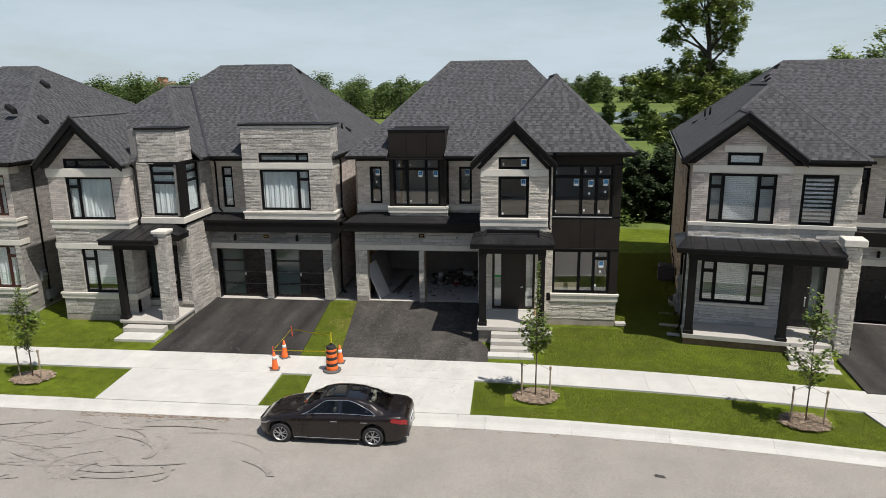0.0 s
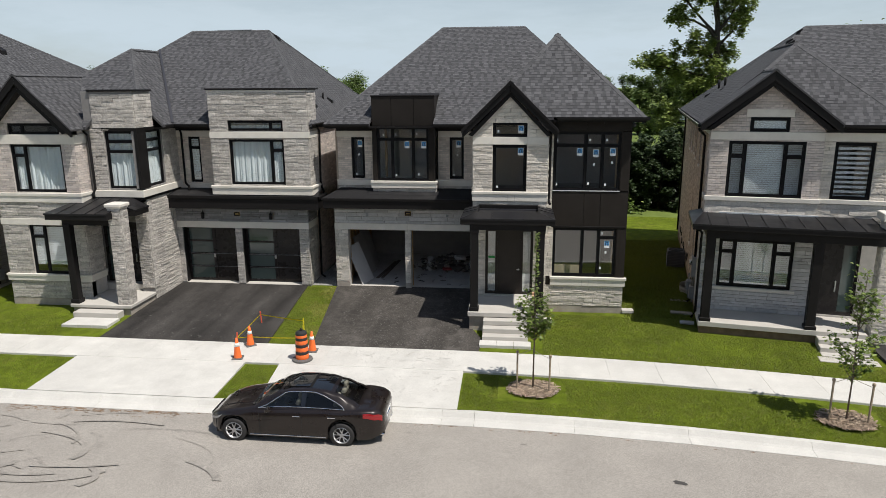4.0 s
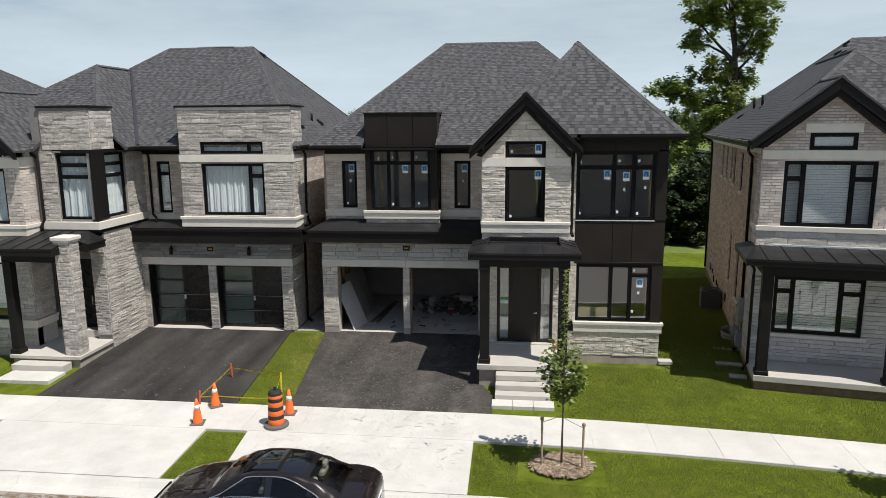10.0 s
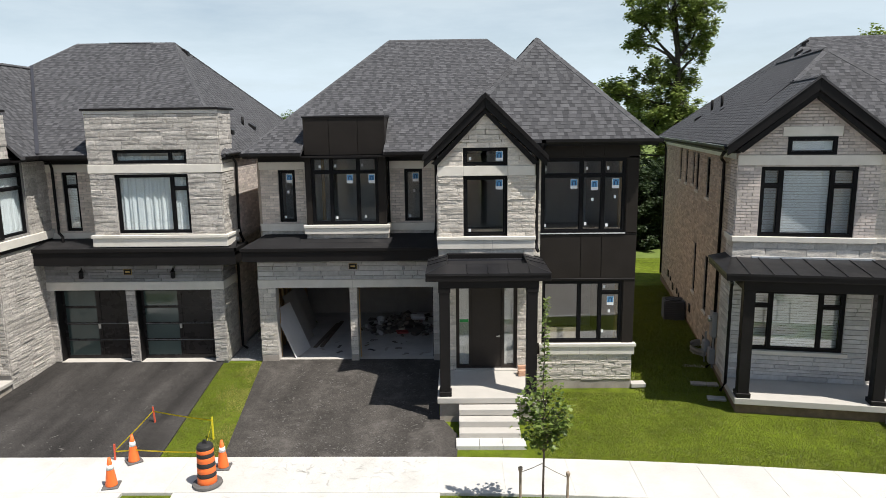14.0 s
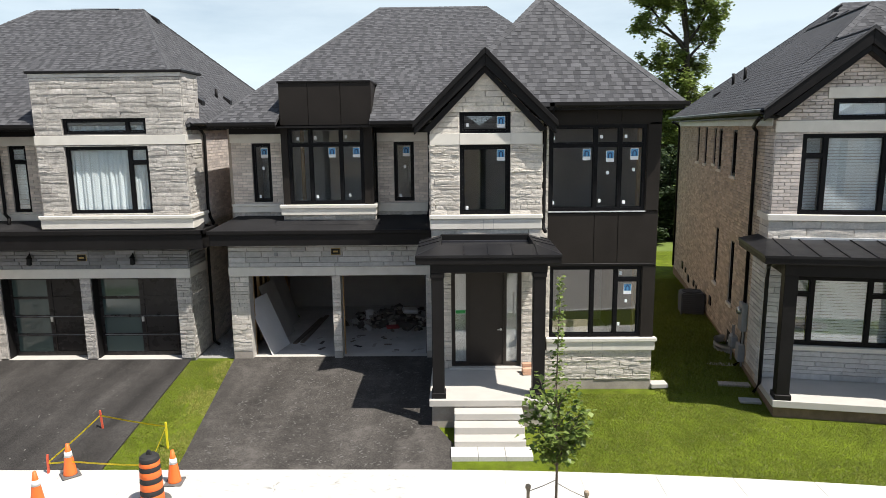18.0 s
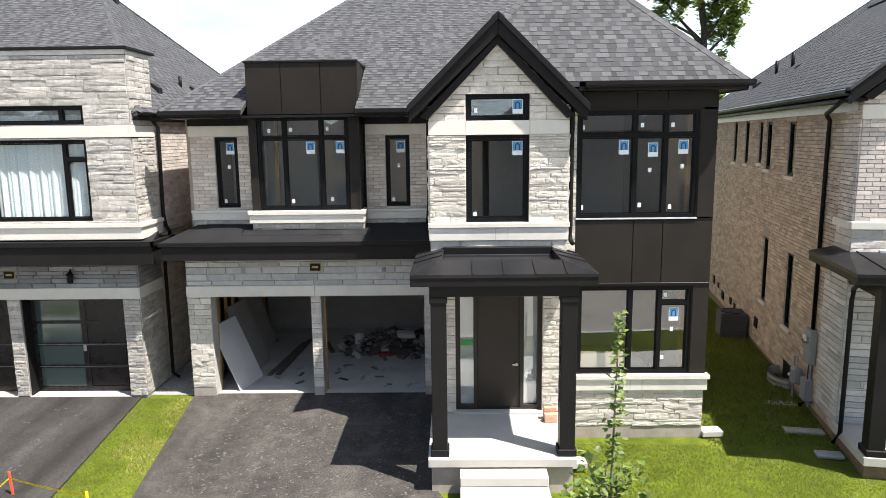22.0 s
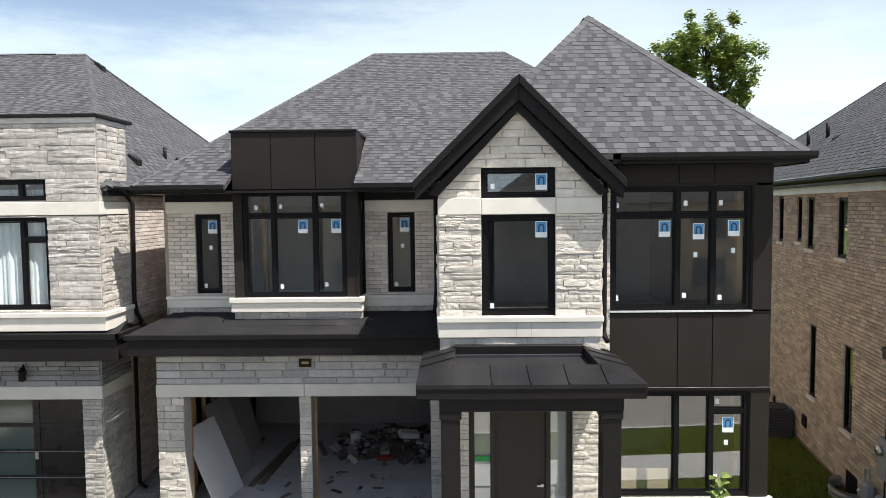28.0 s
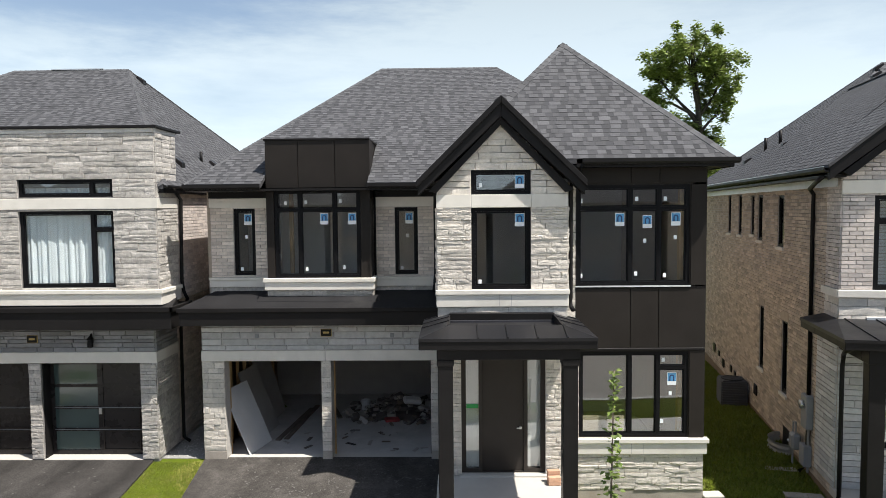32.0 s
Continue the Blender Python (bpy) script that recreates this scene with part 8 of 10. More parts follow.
part("soffit", Geo().box(3.6, 6.2, -0.2, 0.2, 7.0, 7.05), "black_trim", house)
gutter(house, (-0.38, -0.4, RE), (-0.38, 16.2, RE), (-1, 0, 0))
# sun along the black gutter's lip, put in as a thin pale strip
part("gutter_edge", Geo().box(-0.505, -0.49, -0.4, 16.2, RE - 0.012, RE + 0.006), "flashing", house, "pale strip painting the sun on the gutter lip")
gutter(house, (4.1, -0.25, RE), (6.3, -0.25, RE), (0, -1, 0))
for u, v in ((1.2, 9.0), (1.05, 10.2)):
    z = RE + (RZ - RE) * (u + 0.38) / 4.86
    part("vent_pipe", Geo().tube([(u, v, z - 0.1), (u, v, z + 0.42)], 0.055, 8), "black_trim", roof, smooth=True)
for u, v in ((1.0, 7.6), (3.3, 6.0), (3.5, 7.6), (4.1, 9.0), (2.5, 4.0), (0.6, 10.8)):
    z = RE + (RZ - RE) * (u + 0.38) / 4.86
    part("roof_vent", Geo().hexa([(u - 0.13, v - 0.13, z - 0.12), (u + 0.13, v - 0.13, z + 0.09), (u + 0.13, v + 0.13, z + 0.09), (u - 0.13, v + 0.13, z - 0.12)], [(u - 0.13, v - 0.11, z + 0.02), (u + 0.10, v - 0.11, z + 0.15), (u + 0.10, v + 0.11, z + 0.15), (u - 0.13, v + 0.11, z + 0.02)]), "black_trim", roof, "small black roof vent", bevel=0.012)

# its driveway
def from_r(u, v, z):
    return tuple(MR @ Vector((u, v, z)))
driveway([from_r(5.45, -1.9, -0.02), from_r(5.75, -4.55, -0.15), from_r(11.6, -4.0, -0.15), from_r(12.6, 2.5, 0.04), from_r(6.2, 2.5, 0.04), from_r(6.2, -0.8, 0.0)], "black asphalt driveway beside a stone pillar")

# air conditioner and splash blocks in the side yard
ac = thing("air_conditioner", MR @ pose(-0.48, 7.6, -0.18), "dark grey outdoor air-conditioner unit by the brick wall", "air conditioner", in_world=False)
body = part("cabinet", Geo().box(-0.40, 0.40, -0.40, 0.40, 0.1, 0.98), "ac_dark", ac, bevel=0.04, segments=2)
part("base_pad", Geo().box(-0.45, 0.45, -0.45, 0.45, -0.05, 0.09), "concrete_step", ac, bevel=0.01)
for i in range(10):
    z = 0.16 + 0.078 * i
    part("louvre", Geo().box(-0.412, 0.412, -0.412, 0.412, z, z + 0.02), "ac_dark", body, bevel=0.01)
part("fan_grille", Geo().turned([(0.34, 0.98), (0.34, 1.005), (0.30, 1.01), (0.28, 0.99), (0.06, 0.995), (0.05, 1.01)], 24), "rubber", ac)
for i, (u, v, wd) in enumerate(((-0.55, 1.9, 0.75), (-0.5, 0.35, 0.8), (-0.35, -0.75, 0.5))):
    sb_ = tagged(part("splash_block", Geo().box(-wd / 2, wd / 2, -0.13, 0.13, 0, 0.07), "galvanised" if i == 2 else "concrete_raw", bevel=0.01), "pale concrete splash block in the grass" if i < 2 else "ribbed grey drain grate in the grass", "splash block", "splash blocks by the wall")
    sb_.matrix_world = MR @ pose(u, v, -0.06)

# ---- the next house along, half out of sight ----
house = thing("house", Matrix.Translation((-26, 30.0, 0)), "brick house with red-brown windows beyond the grey stone one", "house")
f4 = Plane(0, 27.6)
H4 = [(-23.75, -22.78, 4.62, 6.45), (-23.95, -22.75, 1.25, 3.25), (-27.5, -24.6, 4.6, 6.4), (-27.5, -24.8, 1.2, 3.2)]
w = wall(house, "front_wall", f4, -28.5, -22.5, -0.3, 7.05, H4, 0.25)
lay(w, f4, courses(-28.5, -22.5, 4.5, 6.5, (0.088,), (0.27, 0.29), H4, 121, 1), "brick_pale", 0.02)
lay(w, f4, courses(-28.5, -22.5, 3.52, 4.15, (0.12, 0.15), (0.4, 0.9), H4, 122), "stone_grey", 0.036, rough=0.4, name="stone")
lay(w, f4, courses(-28.5, -22.5, 1.25, 3.25, (0.12, 0.15), (0.4, 0.9), H4, 123), "stone_grey", 0.036, rough=0.4, name="stone")
lay(w, f4, courses(-28.5, -22.5, 0.1, 0.95, (0.12, 0.15), (0.4, 0.9), H4, 124), "stone_grey", 0.036, rough=0.4, name="stone")
for z0, z1, d in ((6.5, 6.8, 0.04), (4.15, 4.38, 0.08), (4.38, 4.5, 0.11), (3.26, 3.51, 0.05), (0.95, 1.15, 0.08), (1.15, 1.25, 0.11)):
    part("stone_band", Geo().box(-28.5, -22.5 + d, 27.6 - d, 28.2, z0, z1), "precast", house, bevel=0.008)
for h in H4:
    window(house, f4, *h, lite_grid(*h, ((h[0] + 0.62 * (h[1] - h[0])),), 0.08, ((1, h[3] - 0.5),)), mat="window_brown")
    curtain(house, f4, h[0] + 0.05, h[1] - 0.05, h[2], h[3], -0.2, 6, seed=int(h[2] * 10))
sd = Plane(-22.5, 27.6, 90)
w = wall(house, "side_wall", sd, 0.0, 16.0, -0.3, 7.0, (), 0.25)
lay(w, sd, courses(0.0, 7.0, 0.1, 6.95, (0.088,), (0.27, 0.29), (), 126, 1), "brick_grey", 0.02, single=100, near=(2, 4))
meter = part("meter_box", sd.box(Geo(), 0.9, 1.25, 1.3, 1.8, 0.02, 0.16), "meter_grey", house, "grey meter box", bevel=0.015)
part("meter_dial", Geo().tube([sd.at(1.07, 1.62, 0.16), sd.at(1.07, 1.62, 0.25)], 0.09, 12), "steel", meter)
part("meter_box", sd.box(Geo(), 1.1, 1.6, 0.35, 0.8, 0.02, 0.2), "meter_grey", house, "grey gas meter", bevel=0.03)
downpipe(house, [(-22.1, 28.9, 6.95), (-22.4, 28.95, 6.7), (-22.42, 28.95, 0.2)])
wall(house, "side_wall", Plane(-32.5, 44.0, -90), 0.0, 16.0, -0.3, 7.0, (), 0.25, "brick_taupe")
wall(house, "back_wall", Plane(-22.5, 43.6, 180), 0.0, 10.0, -0.3, 7.0, (), 0.25, "brick_taupe")
RE, RZ = 7.05, 11.42
A, B, C, D = (-33.0, 27.2, RE), (-22.05, 27.2, RE), (-22.05, 46.5, RE), (-33.0, 46.5, RE)
r0, r1 = (-29.5, 37.0, RZ), (-27.3, 37.0, RZ)
g = Geo()
for q in ([A, B, r1, r0], [B, C, r1], [C, D, r0, r1], [D, A, r0]):
    bed(g, q)
roof = part("roof", g, "shingle_bed", house, "hipped roof of dark grey laminated shingles")
slope(roof, [A, B, r1, r0], seed=131)
slope(roof, [B, C, r1], seed=132)
for a, b in ((B, r1), (C, r1), (r0, r1)):
    caps(roof, a, b)
part("soffit", Geo().box(-33, -22.07, 27.22, 46.4, 6.86, 6.92), "black_trim", house)
part("fascia", Geo().box(-22.09, -22.05, 27.2, 46.5, 6.86, 7.03), "black_trim", house)
gutter(house, (-33, 27.22, RE), (-22.0, 27.22, RE), (0, -1, 0))
gutter(house, (-22.05, 27.2, RE), (-22.05, 46.5, RE), (1, 0, 0))
for x, y in ((-24.6, 31.0), (-23.9, 32.2), (-26.0, 35.6)):
    z = RE + (RZ - RE) * (-22.05 - x) / 5.25
    part("roof_vent", Geo().hexa([(x - 0.2, y - 0.2, z + 0.1), (x + 0.2, y - 0.2, z - 0.2), (x + 0.2, y + 0.2, z - 0.2), (x - 0.2, y + 0.2, z + 0.1)], [(x - 0.15, y - 0.15, z + 0.3), (x + 0.2, y - 0.15, z + 0.05), (x + 0.2, y + 0.15, z + 0.05), (x - 0.15, y + 0.15, z + 0.3)]), "black_trim", roof, "small black roof vent", bevel=0.015)
part("vent_pipe", Geo().tube([(-23.2, 32.6, 7.8), (-23.2, 32.6, 8.5)], 0.055, 8), "black_trim", roof, smooth=True)

# ---- trees and bushes ----
def leaf(g, p, size, rng, droop=0.5):
    """One pointed leaf, folded a little along its middle."""
    a = rng.uniform(0, 2 * math.pi)
    d = Vector((math.cos(a), math.sin(a), rng.uniform(-droop - 0.4, 0.5))).normalized()
    s = d.cross(Vector((rng.uniform(-0.4, 0.4), rng.uniform(-0.4, 0.4), 1))).normalized()
    n = s.cross(d)
    w = size * rng.uniform(0.36, 0.5)
    L = size * rng.uniform(0.8, 1.2)
    g.add([p, p + d * L * 0.45 + s * w + n * 0.12 * L, p + d * L, p + d * L * 0.45 - s * w + n * 0.12 * L], [(0, 1, 2), (0, 2, 3)])


def limb(g, a, b, r0, r1, rng, n=6, bow=0.08):
    a, b = Vector(a), Vector(b)
    L = (b - a).length
    off = Vector((rng.uniform(-1, 1), rng.uniform(-1, 1), rng.uniform(0, 1))) * L * bow
    pts = [a.lerp(b, t) + off * math.sin(t * math.pi) for t in (0, 0.35, 0.7, 1.0)]
    g.tube(pts, r0, n, r1)
    return pts


def young_tree(name, x, y, z, h, seed, label, crown_r=0.6, shoot=1.0, mulch=True):
    rng = random.Random(seed)
    t = thing(name, Matrix.Translation((x, y, z)), label, "tree", "street trees", in_world=False)
    trunk = Geo()
    top = h - shoot
    trunk.tube([(0, 0, -0.1), (0.01, 0.0, h * 0.3), (-0.02, 0.02, h * 0.6), (0.0, -0.04, h)], 0.027, 8, 0.007)
    leaves = Geo()
    for i in range(26):
        s = rng.uniform(0.25, 1.0 - (shoot + 0.35) / h)
        p = Vector((0, 0, h * s))
        a = i * 2.4 + rng.uniform(-0.4, 0.4)
        r = crown_r * (1.0 - 0.5 * min(1, abs(s - 0.45) / 0.25)) * rng.uniform(0.7, 1.15)
        e = p + Vector((math.cos(a) * r, math.sin(a) * r, rng.uniform(0.25, 0.75)))
        pts = limb(trunk, p, e, 0.012, 0.004, rng, 5)
        for j in range(rng.randint(28, 38)):
            q = p.lerp(e, rng.uniform(0.25, 1.05)) + Vector((rng.gauss(0, 0.07), rng.gauss(0, 0.07), rng.gauss(0, 0.08)))
            leaf(leaves, q, rng.uniform(0.085, 0.145), rng)
    for j in range(int(110 * shoot)):
        s = rng.uniform(0.0, 1.0)
        q = Vector((0, -0.03, top + shoot * s)) + Vector((rng.gauss(0, 0.05), rng.gauss(0, 0.05), 0)) * (1.4 - s)
        leaf(leaves, q, rng.uniform(0.06, 0.10), rng)
    part("trunk", trunk, "bark", t, smooth=True)
    part("crown", leaves, "leaf_young", t, kind="stuff")
    # stakes, ties and the ring of bark chips round it
    for i, (sx, sy, hh) in enumerate(((-0.46, -0.05, 1.15), (0.47, -0.17, 1.1))):
        st = tagged(part("tree_stake", Geo().tube([(sx, sy, -0.2), (sx * 1.02, sy, hh)], 0.028, 7), "stake"), "weathered round wooden tree stake", "stake", "tree stakes")
        st.location = (x, y, z)
        tie = part("tie", Geo().tube([(sx * 1.02, sy, hh - 0.06), (sx * 0.5, sy * 0.5, hh + 0.02), (0, 0, hh + 0.12)], 0.008, 5), "rope", st, "thin tie to the trunk")
        part("stake_cap", Geo().turned([(0.02, 0), (0.045, 0.02), (0.045, 0.08), (0.02, 0.1)], 8, (sx * 1.02, sy, hh - 0.03)), "stake", st)
    if mulch:
        g = Geo()
        n = 30
        ring = []
        for j in range(n):
            a = 2 * math.pi * j / n
            rr = rng.uniform(0.60, 0.74)
            ring.append((rr * math.cos(a), rr * 0.8 * math.sin(a), -0.012))
        mid = [(p[0] * 0.6, p[1] * 0.6, 0.03) for p in ring]
        g.add(ring + mid + [(0, 0, 0.05)], [(j, (j + 1) % n, n + (j + 1) % n, n + j) for j in range(n)] + [(n + j, n + (j + 1) % n, 2 * n) for j in range(n)])
        mb = tagged(part("mulch_bed", g, "mulch", smooth=True), "round bed of brown bark mulch under a young tree", "mulch bed", "mulch beds")
        mb.location = (x, y, z)
        g = Geo()
        for j in range(1500):
            a, r = rng.uniform(0, 6.283), math.sqrt(rng.random()) * rng.uniform(0.66, 0.82)
            px, py = r * math.cos(a), r * 0.8 * math.sin(a)
            pz = 0.05 - 0.055 * r
            d, L, w = rng.uniform(0, 3.14), rng.uniform(0.02, 0.07), rng.uniform(0.008, 0.02)
            dx, dy = math.cos(d) * L, math.sin(d) * L
            ex, ey = -math.sin(d) * w, math.cos(d) * w
            h1, h2 = rng.uniform(0.0, 0.03), rng.uniform(0.0, 0.03)
            g.add([(px - dx - ex, py - dy - ey, pz + h1), (px + dx - ex, py + dy - ey, pz + h2), (px + dx + ex, py + dy + ey, pz + h2 + 0.01), (px - dx + ex, py - dy + ey, pz + h1 + 0.01)], [(0, 1, 2, 3)])
        part("bark_chip_layer", g, "mulch", mb, kind="stuff")
    return t


VZ = -0.225
young_tree("young_tree", 0.62, 21.5, VZ, 4.75, 3, "young staked street tree with a long leafy top shoot", 0.60, 1.85)
young_tree("young_tree", 8.92, 20.38, VZ, 4.15, 5, "young staked street tree with broad fresh leaves", 0.66, 0.3)
young_tree("young_tree", -17.8, 21.42, VZ, 3.5, 8, "young staked street tree with pale green leaves", 0.62, 0.4)


def crown_tree(name, x, y, z, h, trunk_r, clumps, leaves_per, leaf_size, seed, label, mat="leaf_big", spread=4.5, low=0.35, category="tree", group=""):
    """A grown tree: trunk, forking limbs and clumps of leaves with gaps between them."""
    rng = random.Random(seed)
    t = thing(name, Matrix.Translation((x, y, z)), label, category, group, in_world=False)
    wood, lv = Geo(), Geo()
    lean = Vector((rng.uniform(-0.3, 0.3), rng.uniform(-0.3, 0.3), 0))
    axis = [Vector((0, 0, -0.3)), Vector((0, 0, h * 0.3)) + lean * 0.3, Vector((0, 0, h * 0.62)) + lean, Vector((0, 0, h * 0.92)) + lean * 1.4]
    wood.tube(axis, trunk_r, 9, trunk_r * 0.18)
    for i in range(clumps):
        s = low + (1 - low) * (i + rng.random()) / clumps
        a = i * 2.399 + rng.uniform(-0.5, 0.5)
        prof = math.sin(math.pi * min(1.0, max(0.05, (s - low + 0.12) / (1.12 - low)))) ** 0.6
        r = spread * prof * rng.uniform(0.45, 1.0)
        c = Vector((math.cos(a) * r, math.sin(a) * r, h * s + rng.uniform(-0.4, 0.4)))
        k = max(0.1, s - 0.22)
        base = Vector((0, 0, h * k)) + lean * k
        pts = limb(wood, base, c, trunk_r * 0.32 * (1.1 - s), 0.02, rng, 5, 0.12)
        size = rng.uniform(0.55, 1.0) * spread * 0.22
        for j in range(4):
            sub = c + Vector((rng.gauss(0, size), rng.gauss(0, size), rng.gauss(0, size * 0.75)))
            wood.tube([c.lerp(base, 0.2), sub], 0.025, 4, 0.01)
            for m in range(leaves_per // 4):
                q = sub + Vector((rng.gauss(0, size * 0.48), rng.gauss(0, size * 0.48), rng.gauss(0, size * 0.44)))
                leaf(lv, q, leaf_size * rng.uniform(0.7, 1.3), rng, 0.4)
    part("trunk", wood, "bark_dark", t, smooth=True)
    part("crown", lv, mat, t, kind="stuff")
    return t




def open_tree(name, x, y, z, trunk, masses, leaves_per, leaf_size, seed, label, mat="leaf_big"):
    """A grown tree whose crown is a few masses of leaf clumps. trunk: (x, z, radius) up its stem; masses: centre, radii, number of clumps, height of the fork."""
    rng = random.Random(seed)
    t = thing(name, Matrix.Translation((x, y, z)), label, "tree", in_world=False)
    wood, lv = Geo(), Geo()
    for a, b in zip(trunk[:-1], trunk[1:]):
        wood.tube([(a[0], 0, a[1]), (b[0], 0, b[1])], a[2], 9, b[2])

    def stem(h):
        for a, b in zip(trunk[:-1], trunk[1:]):
            if h <= b[1]:
                f = (h - a[1]) / (b[1] - a[1])
                return Vector((a[0] + (b[0] - a[0]) * f, 0, h))
        return Vector((trunk[-1][0], 0, trunk[-1][1]))

    for cx, cy, cz, rx, ry, rz, n, fork in masses:
        hub = Vector((cx, cy, cz - rz * 0.5))
        limb(wood, stem(fork), hub, 0.13, 0.06, rng, 6, 0.10)
        for i in range(n):
            a, b = i * 2.399 + rng.uniform(-0.4, 0.4), 1 - 2 * (i + 0.5) / n
            k = rng.uniform(0.55, 1.0)
            f = math.sqrt(max(0.0, 1 - b * b)) * k
            c = Vector((cx + rx * f * math.cos(a), cy + ry * f * math.sin(a), cz + rz * b * k))
            limb(wood, hub.lerp(c, 0.15), c, 0.05, 0.015, rng, 5, 0.12)
            size = rng.uniform(0.30, 0.52)
            for j in range(3):
                sub = c + Vector((rng.gauss(0, size), rng.gauss(0, size), rng.gauss(0, size * 0.9)))
                wood.tube([c, sub], 0.02, 4, 0.008)
                for m in range(leaves_per // 3):
                    q = sub + Vector((rng.gauss(0, size * 0.42), rng.gauss(0, size * 0.42), rng.gauss(0, size * 0.44)))
                    leaf(lv, q, leaf_size * rng.uniform(0.7, 1.3), rng, 0.4)
    part("trunk", wood, "bark_dark", t, smooth=True)
    part("crown", lv, mat, t, kind="stuff")
    return t


open_tree("tall_tree", 15.4, 62.0, -1.0, ((0.5, -0.3, 0.42), (0.5, 6, 0.34), (0.5, 11, 0.27), (0.3, 14.5, 0.18), (-0.1, 18.5, 0.05)),
          ((-0.2, 0, 17.8, 1.9, 2.2, 2.0, 18, 14.0), (-2.2, 0.4, 17.1, 1.4, 1.9, 1.8, 12, 13.4), (1.6, -0.3, 16.7, 1.2, 1.8, 1.7, 11, 13.6), (-2.8, 0, 15.2, 0.9, 1.2, 0.8, 5, 13.0),
           (1.6, 0, 14.3, 0.9, 1.4, 1.2, 7, 12.4), (-1.9, 0.2, 12.5, 0.9, 1.1, 0.5, 6, 11.4), (-4.6, 0, 11.4, 1.1, 1.0, 0.5, 9, 10.0), (-2.8, 0.2, 10.6, 0.9, 1.0, 0.5, 6, 9.8),
           (0.4, 0.5, 12.0, 1.0, 1.3, 1.6, 12, 10.6), (0.9, 0, 9.6, 1.2, 1.4, 1.4, 12, 8.6), (-1.0, 0, 9.2, 1.1, 1.4, 1.5, 14, 8.0), (-3.2, 0, 7.0, 1.1, 1.2, 1.1, 12, 6.0), (0.2, 0, 7.0, 1.6, 1.6, 1.4, 14, 6.0)),
          300, 0.24, 4, "tall broad-leaved tree with open limbs behind the houses")
crown_tree("tall_tree", 28.8, 58.0, -1.0, 14.4, 0.36, 36, 380, 0.27, 6, "tall broad-leaved tree above the roof", spread=3.6, low=0.4)
crown_tree("tall_tree", 24.6, 58.5, -1.0, 13.0, 0.25, 22, 360, 0.26, 16, "leafy tree behind the brick house", spread=2.6, low=0.4)
# last value 1: a shaded bush, its shade painted as darker leaves
for i, (x, y, h, sp, dark) in enumerate(((5.2, 53.4, 4.0, 1.5, 0), (6.7, 53.2, 4.1, 1.5, 0), (6.0, 56.0, 3.8, 1.8, 0), (8.6, 53.0, 4.6, 1.5, 1), (10.4, 53.4, 5.0, 1.8, 1), (12.6, 54.2, 5.4, 2.0, 1), (9.6, 55.5, 4.8, 1.8, 1), (15.2, 56.0, 6.0, 2.4, 1), (12.4, 57.5, 5.6, 2.0, 1))):
    crown_tree("bush", x, y, -0.5, h, 0.10, 30, 420, 0.20, 30 + i, "dense bush at the end of the yard, shade put into its leaf colour" if dark else "fresh green leafy bush at the end of the yard", "leaf_shaded" if dark else "leaf_bush", sp, 0.06, "bush", "bushes behind the gap")
# tall weeds in front of the bushes
rng = random.Random(62)
g = Geo()
for i in range(420):
    x, y, hh = rng.gauss(6.0, 1.0), rng.uniform(50.8, 52.0), rng.uniform(0.5, 1.3)
    for j in range(5):
        leaf(g, Vector((x, y, -0.5 + hh * j / 4)), rng.uniform(0.16, 0.3), rng, -0.3)
tagged(part("tall_weeds", g, "leaf_bush"), "tall green weeds at the edge of the lawn", "weeds", kind="stuff")
for i, (x, y, h, sp) in enumerate(((22.4, 136.5, 8.8, 2.6), (24.1, 195.0, 6.0, 2.0), (44.6, 371.0, 6.5, 3.2), (25.5, 138.0, 5.5, 2.6), (56.0, 140.0, 13.0, 5.0), (60.0, 170.0, 14.0, 5.5))):
    crown_tree("field_tree", x, y, -1.4, h, 0.2, 18, 150, 0.75, 50 + i, "leafy green tree standing in the field", "leaf_wood", sp, 0.12)


def woods(name, spots, seed, label, mat):
    """Far woods, all in one mesh."""
    rng = random.Random(seed)
    g, tr = Geo(), Geo()
    for x, y, h, r in spots:
        tr.tube([(x, y, -2.5), (x, y, h * 0.6)], 0.3, 5, 0.12)
        for c in range(9 if math.hypot(x, y) > 220 else 22):
            s = rng.uniform(0.10, 0.92)
            a = rng.uniform(0, 6.283)
            rr = r * math.sin(math.pi * min(0.95, s * 0.85 + 0.12)) * rng.uniform(0.2, 0.85)
            cx, cy, cz = x + rr * math.cos(a), y + rr * math.sin(a), h * s - 2
            sz = r * rng.uniform(0.26, 0.42)
            dist = math.hypot(x, y)
            for m in range(int(max(90, min(260, 30000 / dist)))):
                a, b, c_ = rng.uniform(0, 6.283), rng.uniform(-1, 1), rng.random() ** 0.5
                f = math.sqrt(1 - b * b) * c_ * sz * 1.4
                q = Vector((cx + f * math.cos(a), cy + f * math.sin(a), cz + b * c_ * sz * 1.25))
                leaf(g, q, rng.uniform(0.7, 1.3) * max(0.30, dist * 0.0031), rng, 0.3)
    w = tagged(part(name, g, mat), label, "woods", kind="stuff")
    part("far_trunks", tr, "bark_dark", w, kind="stuff")


